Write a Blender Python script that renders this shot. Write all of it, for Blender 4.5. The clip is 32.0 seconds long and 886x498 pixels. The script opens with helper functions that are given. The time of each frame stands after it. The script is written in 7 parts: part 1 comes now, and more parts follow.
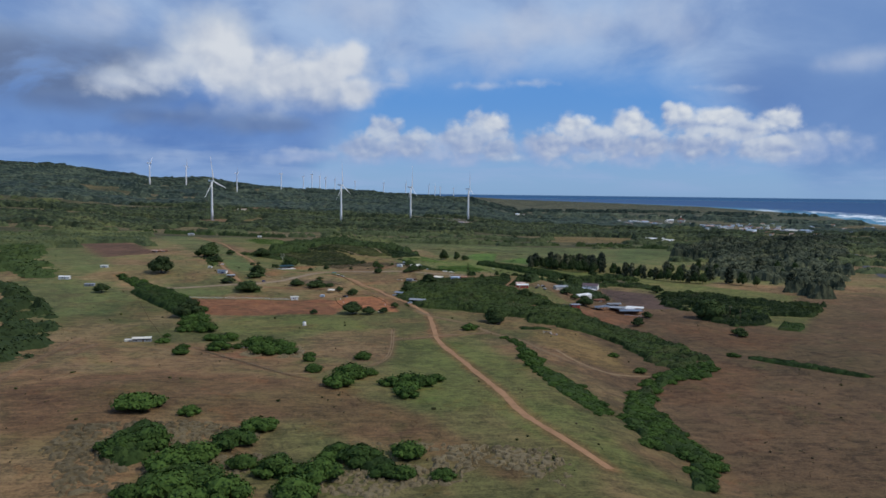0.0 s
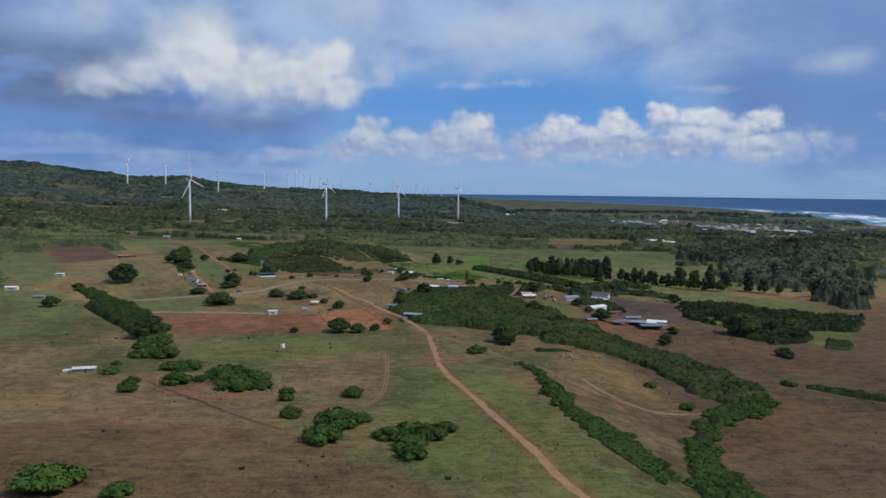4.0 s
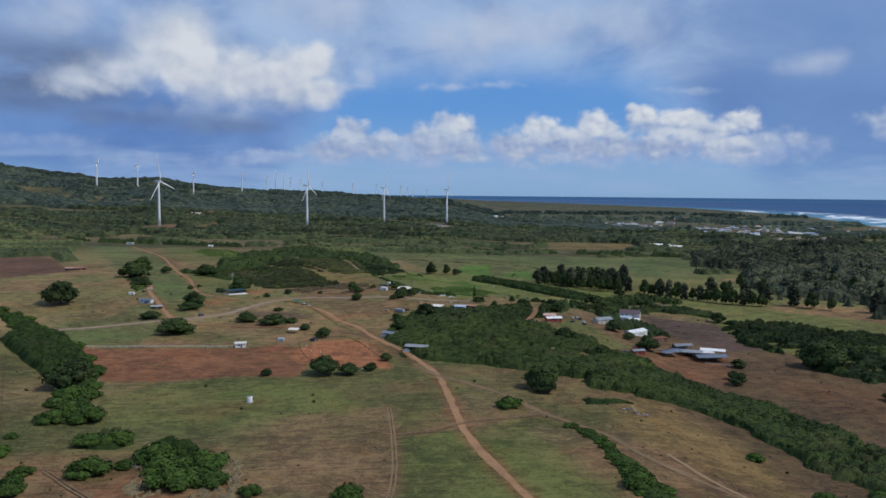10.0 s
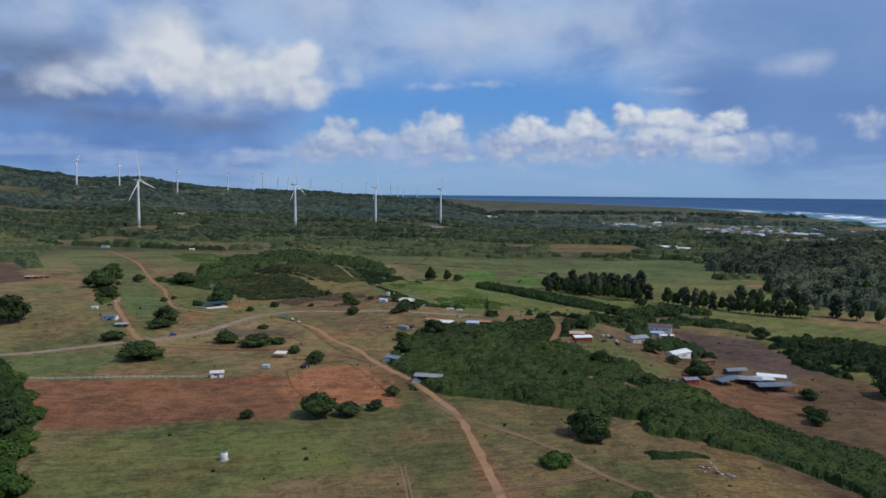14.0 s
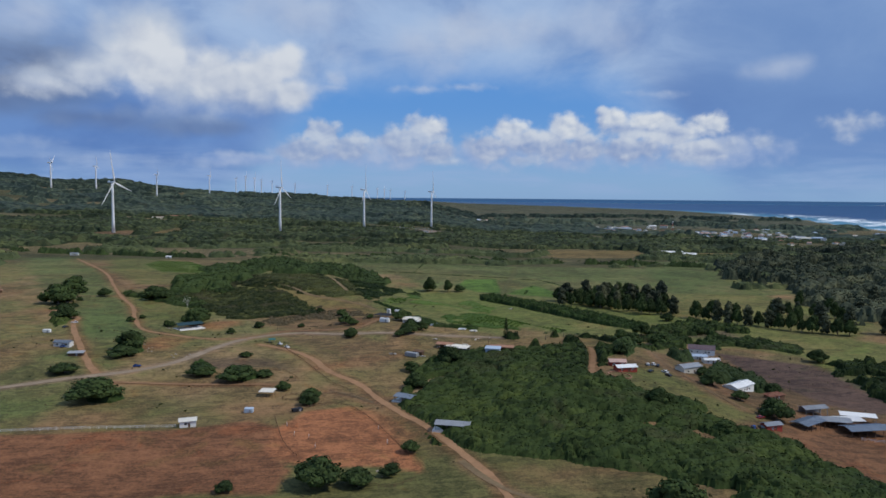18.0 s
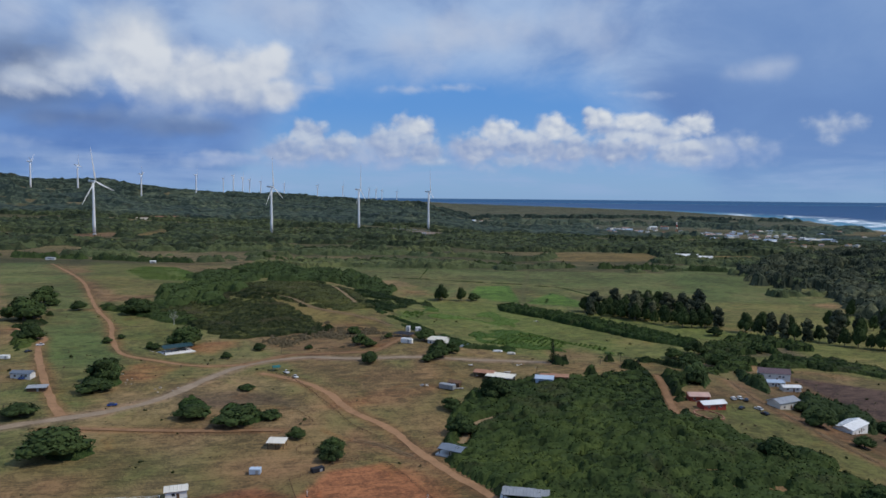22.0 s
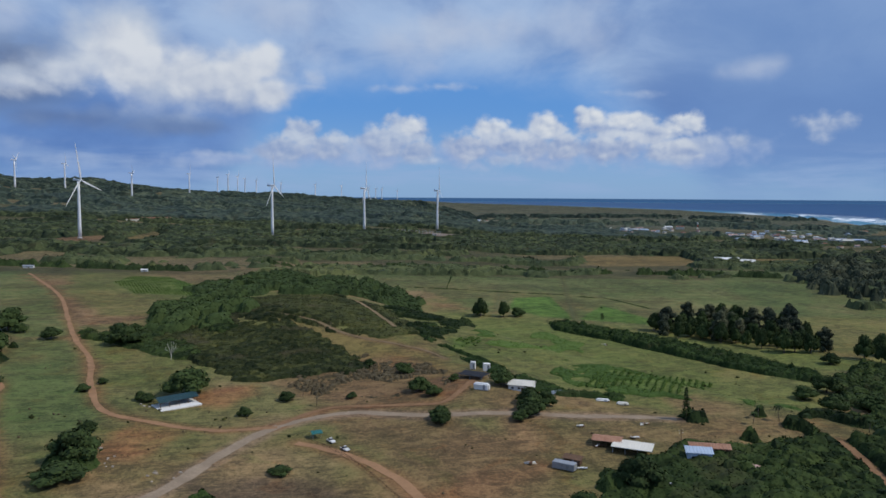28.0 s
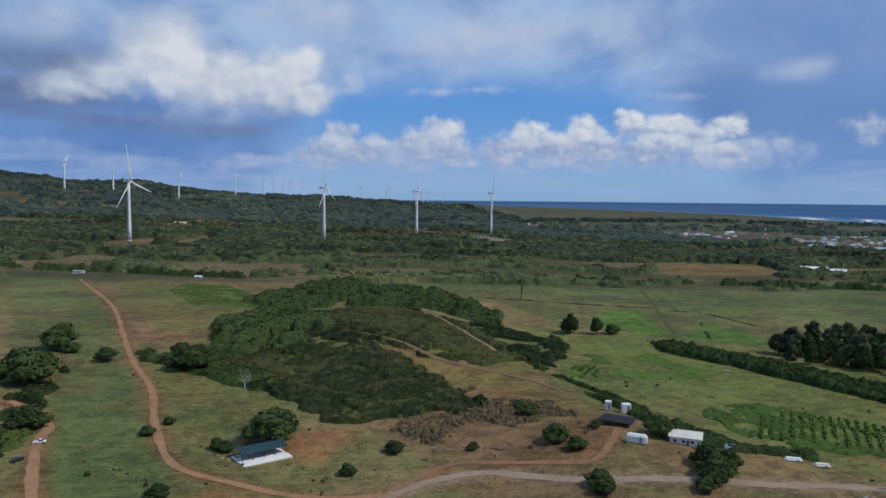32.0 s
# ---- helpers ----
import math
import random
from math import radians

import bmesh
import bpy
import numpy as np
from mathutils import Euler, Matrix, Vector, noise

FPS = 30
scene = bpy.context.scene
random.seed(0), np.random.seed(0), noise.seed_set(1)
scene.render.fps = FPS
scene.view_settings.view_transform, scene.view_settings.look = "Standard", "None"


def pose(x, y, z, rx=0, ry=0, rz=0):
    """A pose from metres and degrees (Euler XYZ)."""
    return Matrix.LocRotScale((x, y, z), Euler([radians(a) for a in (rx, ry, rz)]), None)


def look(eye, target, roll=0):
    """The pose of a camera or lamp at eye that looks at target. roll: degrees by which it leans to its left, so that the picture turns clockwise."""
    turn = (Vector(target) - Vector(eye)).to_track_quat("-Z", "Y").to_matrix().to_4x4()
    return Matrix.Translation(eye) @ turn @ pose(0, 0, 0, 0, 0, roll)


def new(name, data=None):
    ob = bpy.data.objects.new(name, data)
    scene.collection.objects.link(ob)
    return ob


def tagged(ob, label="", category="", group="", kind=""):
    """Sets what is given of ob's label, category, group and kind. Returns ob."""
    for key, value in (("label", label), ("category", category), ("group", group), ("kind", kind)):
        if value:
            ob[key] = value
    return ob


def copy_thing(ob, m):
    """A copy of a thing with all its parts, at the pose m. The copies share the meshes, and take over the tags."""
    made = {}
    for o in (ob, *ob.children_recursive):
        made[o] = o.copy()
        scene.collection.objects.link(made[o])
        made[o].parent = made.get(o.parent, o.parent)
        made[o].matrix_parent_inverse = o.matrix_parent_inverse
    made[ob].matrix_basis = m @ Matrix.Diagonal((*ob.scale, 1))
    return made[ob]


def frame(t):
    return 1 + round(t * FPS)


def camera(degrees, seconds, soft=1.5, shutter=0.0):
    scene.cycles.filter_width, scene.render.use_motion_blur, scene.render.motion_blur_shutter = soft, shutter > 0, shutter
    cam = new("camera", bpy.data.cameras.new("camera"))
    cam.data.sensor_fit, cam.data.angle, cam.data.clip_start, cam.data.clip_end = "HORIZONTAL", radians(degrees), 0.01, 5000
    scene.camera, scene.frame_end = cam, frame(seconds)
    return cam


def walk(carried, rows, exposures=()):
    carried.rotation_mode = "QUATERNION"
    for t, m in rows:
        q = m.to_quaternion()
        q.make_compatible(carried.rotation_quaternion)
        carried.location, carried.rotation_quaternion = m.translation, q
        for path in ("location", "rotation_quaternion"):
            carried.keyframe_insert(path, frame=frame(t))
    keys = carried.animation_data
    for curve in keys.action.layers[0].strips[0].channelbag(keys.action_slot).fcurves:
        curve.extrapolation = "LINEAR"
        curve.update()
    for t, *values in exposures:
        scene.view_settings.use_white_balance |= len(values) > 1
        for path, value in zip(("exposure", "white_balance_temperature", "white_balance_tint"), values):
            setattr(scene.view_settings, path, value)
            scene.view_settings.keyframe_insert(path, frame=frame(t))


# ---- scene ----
cam = camera(61.90, 32.0, 1.6)
PATH = [
    (0, (0.00, 0.00, 126.79), (0.02, 99.70, 118.99), 0.64),
    (1, (-3.03, 22.03, 126.95), (-2.56, 121.72, 119.13), 0.70),
    (2, (-5.82, 44.61, 126.88), (-4.91, 144.30, 119.07), 0.68),
    (3, (-8.97, 67.07, 126.63), (-7.48, 166.75, 118.79), 0.64),
    (6, (-17.87, 133.80, 126.47), (-15.16, 233.46, 118.69), 0.73),
    (7, (-20.96, 155.74, 126.47), (-17.89, 255.39, 118.72), 0.66),
    (8, (-24.04, 177.80, 126.33), (-20.52, 277.44, 118.64), 0.64),
    (9, (-27.32, 199.53, 126.13), (-23.32, 299.16, 118.48), 0.57),
    (10, (-30.18, 221.30, 126.04), (-25.72, 320.91, 118.43), 0.49),
    (11, (-33.54, 242.97, 126.01), (-28.63, 342.56, 118.40), 0.49),
    (12, (-37.00, 264.28, 125.96), (-31.64, 363.84, 118.30), 0.49),
    (13, (-39.82, 285.51, 125.86), (-34.23, 385.06, 118.16), 0.46),
    (14, (-43.15, 307.51, 125.86), (-37.11, 407.04, 118.20), 0.48),
    (17, (-53.57, 373.27, 126.01), (-45.72, 472.69, 118.58), 0.47),
    (18, (-58.44, 394.38, 125.92), (-50.26, 493.78, 118.65), 0.47),
    (19, (-64.10, 415.67, 125.75), (-55.47, 515.04, 118.57), 0.45),
    (20, (-69.72, 437.38, 125.46), (-60.68, 536.72, 118.35), 0.50),
    (21, (-75.43, 458.96, 125.18), (-66.00, 558.26, 118.06), 0.51),
    (22, (-81.34, 480.30, 124.91), (-71.43, 579.55, 117.70), 0.50),
    (23, (-86.99, 501.28, 124.65), (-76.63, 600.48, 117.34), 0.49),
    (24, (-92.86, 522.08, 124.33), (-82.19, 621.23, 116.88), 0.47),
    (25, (-98.57, 543.08, 124.23), (-87.72, 642.20, 116.73), 0.43),
    (25.5, (-101.43, 553.56, 124.26), (-90.46, 652.66, 116.65), 0.26),
    (27.5, (-112.41, 594.89, 124.61), (-100.73, 693.92, 117.08), 0.25),
    (28, (-116.06, 604.78, 124.42), (-105.16, 703.92, 117.10), 0.34),
    (29, (-124.32, 624.64, 124.16), (-115.97, 724.04, 117.06), 0.46),
    (30, (-133.20, 643.86, 124.00), (-126.26, 743.37, 117.05), 0.47),
    (31, (-142.30, 662.40, 123.87), (-136.18, 761.98, 117.00), 0.52),
    (32, (-151.53, 680.77, 124.01), (-145.66, 780.35, 117.06), 0.52),
]
walk(cam, [(t, look(eye, target, roll)) for t, eye, target, roll in PATH])

# ---- sun, sky and clouds ----
SUN_WAY = Vector((0.62, -0.20, 0.76)).normalized()
sun = new("sun", bpy.data.lights.new("sun", "SUN"))
sun.data.energy, sun.data.angle, sun.data.color = 2.6, radians(0.6), (1.0, 0.95, 0.87)
sun.matrix_world = SUN_WAY.to_track_quat("Z", "Y").to_matrix().to_4x4()


class Nodes:
    """Short hand for building a node tree."""

    def __init__(self, tree):
        self.tree = tree
        tree.nodes.clear()

    def add(self, kind, **settings):
        node = self.tree.nodes.new(kind)
        for key, value in settings.items():
            if key == "operation":
                node.operation = value
            elif key == "blend_type":
                node.blend_type = value
            elif key == "data_type":
                node.data_type = value
            elif key == "sky_type":
                node.sky_type = value
            elif key == "attribute_name":
                node.attribute_name = value
            elif key == "noise_dimensions":
                node.noise_dimensions = value
        return node

    def link(self, source, target):
        if isinstance(source, (int, float)):
            target.default_value = source
        elif isinstance(source, tuple):
            target.default_value = (*source, 1.0) if len(target.default_value) == 4 and len(source) == 3 else source
        else:
            self.tree.links.new(source, target)

    def math(self, operation, a, b=0.0, c=0.0, clamp=False):
        node = self.add("ShaderNodeMath", operation=operation)
        node.use_clamp = clamp
        for n, v in enumerate((a, b, c)):
            self.link(v, node.inputs[n])
        return node.outputs[0]

    def ramp(self, a, b, x, low=0.0, high=1.0):
        node = self.add("ShaderNodeMapRange")
        node.interpolation_type = "SMOOTHSTEP"
        for name, v in (("Value", x), ("From Min", a), ("From Max", b), ("To Min", low), ("To Max", high)):
            self.link(v, node.inputs[name])
        return node.outputs[0]

    def mix(self, factor, a, b, blend="MIX"):
        node = self.add("ShaderNodeMix", data_type="RGBA", blend_type=blend)
        self.link(factor, node.inputs[0])
        self.link(a, node.inputs[6])
        self.link(b, node.inputs[7])
        return node.outputs[2]

    def vector(self, x, y, z=0.0):
        node = self.add("ShaderNodeCombineXYZ")
        for n, v in enumerate((x, y, z)):
            self.link(v, node.inputs[n])
        return node.outputs[0]

    def noise(self, at, scale, detail=5.0, rough=0.55, warp=0.0):
        node = self.add("ShaderNodeTexNoise")
        self.link(at, node.inputs["Vector"])
        for name, v in (("Scale", scale), ("Detail", detail), ("Roughness", rough), ("Distortion", warp)):
            self.link(v, node.inputs[name])
        return node.outputs["Fac"]


world = bpy.data.worlds.new("world")
world.use_nodes = True
n = Nodes(world.node_tree)
way = n.add("ShaderNodeTexCoord").outputs["Generated"]
part_xyz = n.add("ShaderNodeSeparateXYZ")
n.link(way, part_xyz.inputs[0])
wx, wy, wz = part_xyz.outputs
az = n.math("MULTIPLY", n.math("ARCTAN2", wx, wy), 57.2958)  # degrees to the right of the line of flight
el = n.math("MULTIPLY", n.math("ARCSINE", wz), 57.2958)
sky = n.add("ShaderNodeTexSky", sky_type="NISHITA")
sky.sun_disc, sky.sun_elevation, sky.sun_rotation = False, math.asin(SUN_WAY.z), math.atan2(SUN_WAY.x, SUN_WAY.y)
sky.altitude, sky.air_density, sky.dust_density, sky.ozone_density = 120, 1.0, 0.6, 2.0
clear = n.mix(1.0, sky.outputs[0], (0.050, 0.066, 0.090), "MULTIPLY")
blue = n.mix(n.ramp(0.0, 7.0, el), (0.250, 0.430, 0.720), (0.105, 0.300, 0.700))
clear = n.mix(0.75, clear, blue)

wide_noise = n.noise(n.vector(az, n.math("MULTIPLY", el, 1.9), 7.0), 0.060, 6, 0.52, 0.3)
deck_noise = n.noise(n.vector(az, n.math("MULTIPLY", el, 1.7)), 0.13, 7, 0.56, 0.4)

# the grey deck overhead, lower over the hills and out at sea than in between
edge = n.math("ADD", n.math("ADD", 0.0, n.ramp(-13.0, -2.0, az, 0.0, 8.4)), n.ramp(15.0, 28.0, az, 0.0, -8.0))
lift = n.math("MULTIPLY_ADD", n.math("SUBTRACT", deck_noise, 0.5), 5.0, n.math("SUBTRACT", el, edge))
deck = n.ramp(-1.4, 3.2, lift)
deck_tone = n.ramp(0.30, 0.72, n.math("MULTIPLY_ADD", n.math("SUBTRACT", deck_noise, 0.5), 0.75, wide_noise))
low_side = n.math("MULTIPLY", n.math("MAXIMUM", n.ramp(-4.0, -11.0, az), n.ramp(17.0, 26.0, az)), n.ramp(10.5, 6.0, el))
deck_dark = n.mix(low_side, (0.172, 0.282, 0.535), (0.093, 0.190, 0.460))
deck_light = n.mix(low_side, (0.362, 0.490, 0.710), (0.150, 0.275, 0.570))
overcast = n.mix(n.ramp(19.0, 29.0, az, 0.0, 0.75), n.mix(deck_tone, deck_dark, deck_light), (0.150, 0.265, 0.525))
colour = n.mix(n.math("MULTIPLY", deck, 0.95), clear, overcast)
# a heavy grey bank far over the hills
bank = n.math("MULTIPLY", n.math("MULTIPLY", n.ramp(-17.0, -24.0, az), n.math("MULTIPLY", n.ramp(4.4, 7.0, el), n.ramp(11.6, 8.8, el))), n.ramp(0.34, 0.54, deck_noise))
colour = n.mix(n.math("MULTIPLY", bank, 0.75), colour, (0.105, 0.145, 0.255))

# thin streaks of cloud along the horizon
streak = n.ramp(0.42, 0.66, n.noise(n.vector(az, n.math("MULTIPLY", el, 6.0), 1.0), 0.10, 6, 0.58, 0.3))
low_band = n.math("MULTIPLY", n.math("MULTIPLY", n.ramp(-0.2, 0.8, el), n.ramp(4.2, 1.8, el)), streak)
colour = n.mix(n.math("MULTIPLY", low_band, 0.6), colour, (0.30, 0.42, 0.66))


PLACE = n.vector(az, el)
puff = n.vector(az, n.math("MULTIPLY", el, 1.15), 3.0)


def billow(at, scale, detail=1.6):
    """Cauliflower swellings, 0 in the folds to 1 on the crests."""
    bend = n.add("ShaderNodeTexNoise")
    n.link(at, bend.inputs["Vector"])
    bend.inputs["Scale"].default_value, bend.inputs["Detail"].default_value = scale * 1.3, 2.0
    moved = n.add("ShaderNodeVectorMath", operation="MULTIPLY_ADD")
    n.link(bend.outputs["Color"], moved.inputs[0])
    moved.inputs[1].default_value = (0.7 / scale, 0.7 / scale, 0.0)
    n.link(at, moved.inputs[2])
    cell = n.add("ShaderNodeTexVoronoi")
    n.link(moved.outputs[0], cell.inputs["Vector"])
    for name, v in (("Scale", scale), ("Detail", detail), ("Roughness", 0.42), ("Lacunarity", 2.3)):
        cell.inputs[name].default_value = v
    cell.normalize = True
    return n.math("SUBTRACT", 1.0, cell.outputs["Distance"])


def heap(blobs, swell, grain, colour, soft=0.22, relief=1.7, base=0.40, top=(0.60, 0.64, 0.70), under=(0.215, 0.305, 0.520), floor=None, strength=0.96, rise=0.55):
    """Heaped clouds: (azimuth, height, half width, half height) in degrees, bright on top and grey beneath, cut flat at the floor."""
    fine = n.noise(puff, grain * 1.1, 6, 0.50, 0.1)
    crest = billow(puff, grain)
    toward = billow(n.vector(n.math("ADD", az, 0.16 / grain), n.math("MULTIPLY_ADD", el, 1.15, 0.20 / grain), 3.0), grain)
    lump = n.noise(puff, grain * 0.45, 3, 0.5)
    field, tops = None, None
    for a, e, ra, re in blobs:
        own = n.add("ShaderNodeVectorMath", operation="MULTIPLY_ADD")
        n.link(PLACE, own.inputs[0])
        own.inputs[1].default_value, own.inputs[2].default_value = (1 / ra, 1 / re, 0.0), (-a / ra, -e / re, 0.0)
        reach = n.add("ShaderNodeVectorMath", operation="LENGTH")
        n.link(own.outputs[0], reach.inputs[0])
        d = n.math("SUBTRACT", 1.0, reach.outputs["Value"])
        field = d if field is None else n.math("SMOOTH_MAX", field, d, 0.12)
        up = n.add("ShaderNodeVectorMath", operation="DOT_PRODUCT")
        n.link(own.outputs[0], up.inputs[0])
        up.inputs[1].default_value = (0.35, 1.0, 0.0)
        t = n.math("MULTIPLY", up.outputs["Value"], n.ramp(-0.4, 0.35, d))
        tops = t if tops is None else n.math("SMOOTH_MAX", tops, t, 0.2)
    rough = n.math("MULTIPLY_ADD", n.math("SUBTRACT", crest, 0.62), 0.7, n.math("SUBTRACT", fine, 0.5))
    body = n.math("MULTIPLY_ADD", rough, swell, n.math("MULTIPLY_ADD", n.math("SUBTRACT", lump, 0.5), swell * 0.5, field))
    mask = n.ramp(0.0, soft, body)
    if floor is not None:
        mask = n.math("MULTIPLY", mask, n.ramp(floor - 0.25, floor + 0.55, n.math("MULTIPLY_ADD", n.math("SUBTRACT", fine, 0.5), 1.6, el)))
    light = n.math("ADD", n.math("MULTIPLY_ADD", tops, rise, base), n.math("MULTIPLY", n.math("SUBTRACT", crest, toward), relief))
    light = n.math("MULTIPLY_ADD", n.math("SUBTRACT", fine, 0.5), 0.7, n.math("MULTIPLY_ADD", n.math("SUBTRACT", lump, 0.5), 0.5, light))
    return n.mix(n.math("MULTIPLY", mask, strength), colour, n.mix(n.ramp(0.02, 1.0, light), under, top))


# light and dark fields of the deck first
colour = heap([(2.1, 11.0, 5.2, 2.2), (17.2, 12.6, 4.2, 2.8), (8.5, 12.4, 5.0, 1.8), (-25.4, 11.5, 4.4, 1.5), (-7.0, 13.4, 7.0, 1.6), (28.5, 8.9, 3.0, 1.0)], 2.2, 0.20, colour, 1.5, 0.7, 0.5, (0.50, 0.57, 0.70), (0.30, 0.40, 0.62), None, 0.75)
colour = heap([(-26.6, 5.8, 5.0, 1.2), (-26.4, 9.2, 5.4, 1.3), (-20.5, 5.2, 6.0, 1.0), (-13.0, 4.9, 6.0, 0.9)], 2.0, 0.22, colour, 1.2, 0.9, 0.4, (0.20, 0.285, 0.470), (0.085, 0.138, 0.290), None, 0.72)
colour = heap([(-25.0, 3.3, 6.0, 0.6), (-20.0, 2.4, 7.0, 0.6), (-11.0, 2.2, 7.0, 0.5)], 2.4, 0.40, colour, 1.4, 0.9, 0.5, (0.36, 0.46, 0.66), (0.20, 0.31, 0.55), None, 0.6)
# the great heap over the hills: its veil, its tail and its sunlit body
colour = heap([(-16.9, 10.4, 4.6, 3.0), (-19.6, 8.6, 4.4, 2.0), (-12.6, 8.2, 7.0, 2.6), (-9.2, 7.2, 4.6, 1.6), (-23.2, 7.5, 4.0, 1.2)], 1.7, 0.24, colour, 1.1, 1.0, 0.52, (0.50, 0.57, 0.68), (0.27, 0.35, 0.54), 5.2, 0.9)
colour = heap([(-23.7, 7.0, 2.8, 0.9), (-20.3, 8.2, 2.6, 1.2), (-18.0, 9.4, 2.8, 1.6)], 1.7, 0.42, colour, 1.0, 1.1, 0.55, (0.58, 0.635, 0.72), (0.28, 0.36, 0.55), None, 0.8)
colour = heap([(-9.2, 8.8, 4.0, 2.6), (-7.3, 9.5, 2.1, 2.0), (-12.2, 8.6, 4.0, 2.4), (-15.4, 8.8, 3.4, 2.4), (-16.9, 10.4, 2.6, 2.6), (-6.8, 7.6, 2.0, 1.6)], 1.15, 0.36, colour, 0.75, 1.0, 0.58, (0.65, 0.69, 0.75), (0.31, 0.385, 0.55), 5.6, 0.95, 0.42)
colour = heap([(-3.6, 8.7, 1.4, 0.7), (6.4, 8.2, 3.0, 0.4), (3.0, 8.0, 3.4, 0.4), (19.8, 7.5, 3.0, 0.4), (-4.9, 7.9, 2.2, 0.5)], 1.9, 0.6, colour, 1.4, 0.8, 0.5, (0.47, 0.55, 0.70), (0.27, 0.39, 0.64), None, 0.7)
# the hazy grey foot of the row along the coast, then its heads and their brightest tops
colour = heap([(-4.4, 3.0, 5.4, 1.3), (2.1, 3.1, 4.4, 1.4), (8.2, 3.2, 4.8, 1.4), (13.7, 3.2, 5.0, 1.4), (19.5, 3.4, 5.4, 1.7), (26.0, 3.4, 4.4, 1.4), (-10.5, 2.6, 4.4, 0.7)], 1.6, 0.45, colour, 0.9, 1.0, 0.44, (0.40, 0.485, 0.665), (0.205, 0.320, 0.595), 1.7, 0.88)
colour = heap([(-4.5, 4.5, 1.7, 1.5), (-5.9, 3.4, 2.4, 1.2), (-2.4, 3.6, 2.0, 1.2), (1.9, 4.0, 2.3, 1.4), (3.4, 4.8, 2.0, 1.5), (4.3, 3.4, 1.9, 1.1)], 1.2, 0.62, colour, 0.55, 1.15, 0.30, (0.55, 0.61, 0.705), (0.235, 0.325, 0.545), 2.0, 0.88, 0.6)
colour = heap([(9.5, 4.8, 1.9, 1.2), (8.2, 3.8, 2.5, 1.3), (11.0, 4.0, 2.2, 1.3), (14.1, 5.0, 1.9, 1.4), (12.9, 4.0, 2.4, 1.3), (15.4, 3.8, 1.9, 1.2)], 1.2, 0.62, colour, 0.55, 1.15, 0.30, (0.61, 0.655, 0.725), (0.225, 0.315, 0.540), 2.0, 0.9, 0.75)
colour = heap([(17.3, 5.7, 1.5, 1.1), (18.6, 4.8, 2.4, 1.3), (20.2, 5.3, 2.5, 1.0), (21.8, 4.5, 2.3, 1.0), (18.7, 3.6, 3.3, 1.2), (23.2, 3.4, 2.6, 1.0)], 1.2, 0.62, colour, 0.55, 1.15, 0.32, (0.60, 0.65, 0.725), (0.225, 0.315, 0.540), 2.0, 0.9, 0.7)
colour = heap([(10.1, 5.2, 1.6, 0.6), (14.2, 5.2, 1.5, 1.0), (17.4, 5.9, 1.3, 0.9), (20.0, 5.7, 2.2, 0.7), (24.3, 5.3, 1.8, 0.9), (3.7, 5.2, 1.4, 0.8)], 1.2, 0.8, colour, 0.75, 1.1, 0.55, (0.70, 0.735, 0.775), (0.36, 0.44, 0.60), None, 0.9, 0.45)
colour = heap([(25.7, 3.7, 1.6, 0.8), (28.0, 3.8, 1.2, 0.7), (24.0, 2.6, 1.6, 0.5), (33.6, 4.9, 2.0, 1.2), (10.8, 2.7, 2.0, 0.5), (4.5, 2.6, 1.8, 0.5)], 1.4, 0.8, colour, 1.1, 1.1, 0.45, (0.50, 0.57, 0.69), (0.27, 0.36, 0.56), None, 0.75)
# the open sea below the horizon
colour = n.mix(n.ramp(-0.20, -0.26, el), colour, (0.042, 0.105, 0.235))
back = n.add("ShaderNodeBackground")
n.link(colour, back.inputs[0])
back.inputs[1].default_value = 1.0
n.link(back.outputs[0], n.add("ShaderNodeOutputWorld").inputs[0])
scene.world = world

# ---- materials ----
def material(name, colour, rough=0.8, metal=0.0, vary=0.25, grain=1.5, bump=0.0, spec=0.3, island=False, second=None):
    """A plain surface with grain, larger stains and a little difference from piece to piece."""
    m = bpy.data.materials.new(name)
    m.use_nodes = True
    k = Nodes(m.node_tree)
    out, bsdf = k.add("ShaderNodeOutputMaterial"), k.add("ShaderNodeBsdfPrincipled")
    k.link(bsdf.outputs[0], out.inputs[0])
    at = k.add("ShaderNodeTexCoord").outputs["Object"]
    fine, stain = k.noise(at, grain, 6, 0.6), k.noise(at, grain * 0.13, 4, 0.55, 0.6)
    tone = k.math("MULTIPLY_ADD", fine, 0.6, k.math("MULTIPLY", stain, 0.8))
    if island:
        tone = k.math("MULTIPLY_ADD", k.math("SUBTRACT", k.add("ShaderNodeNewGeometry").outputs["Random Per Island"], 0.5), island, tone)
    tone = k.math("MULTIPLY_ADD", k.math("SUBTRACT", k.add("ShaderNodeObjectInfo").outputs["Random"], 0.5), 0.35, tone)
    shift = k.ramp(0.35, 1.05, tone)
    low = tuple(c * (1 - vary) for c in colour)
    high = tuple(min(c * (1 + vary), 0.9) for c in colour) if second is None else second
    k.link(k.mix(shift, low, high), bsdf.inputs["Base Color"])
    bsdf.inputs["Roughness"].default_value = rough
    bsdf.inputs["Metallic"].default_value = metal
    bsdf.inputs["Specular IOR Level"].default_value = spec
    if bump:
        b = k.add("ShaderNodeBump")
        b.inputs["Strength"].default_value, b.inputs["Distance"].default_value = 0.6, bump
        k.link(fine, b.inputs["Height"])
        k.link(b.outputs[0], bsdf.inputs["Normal"])
    return m


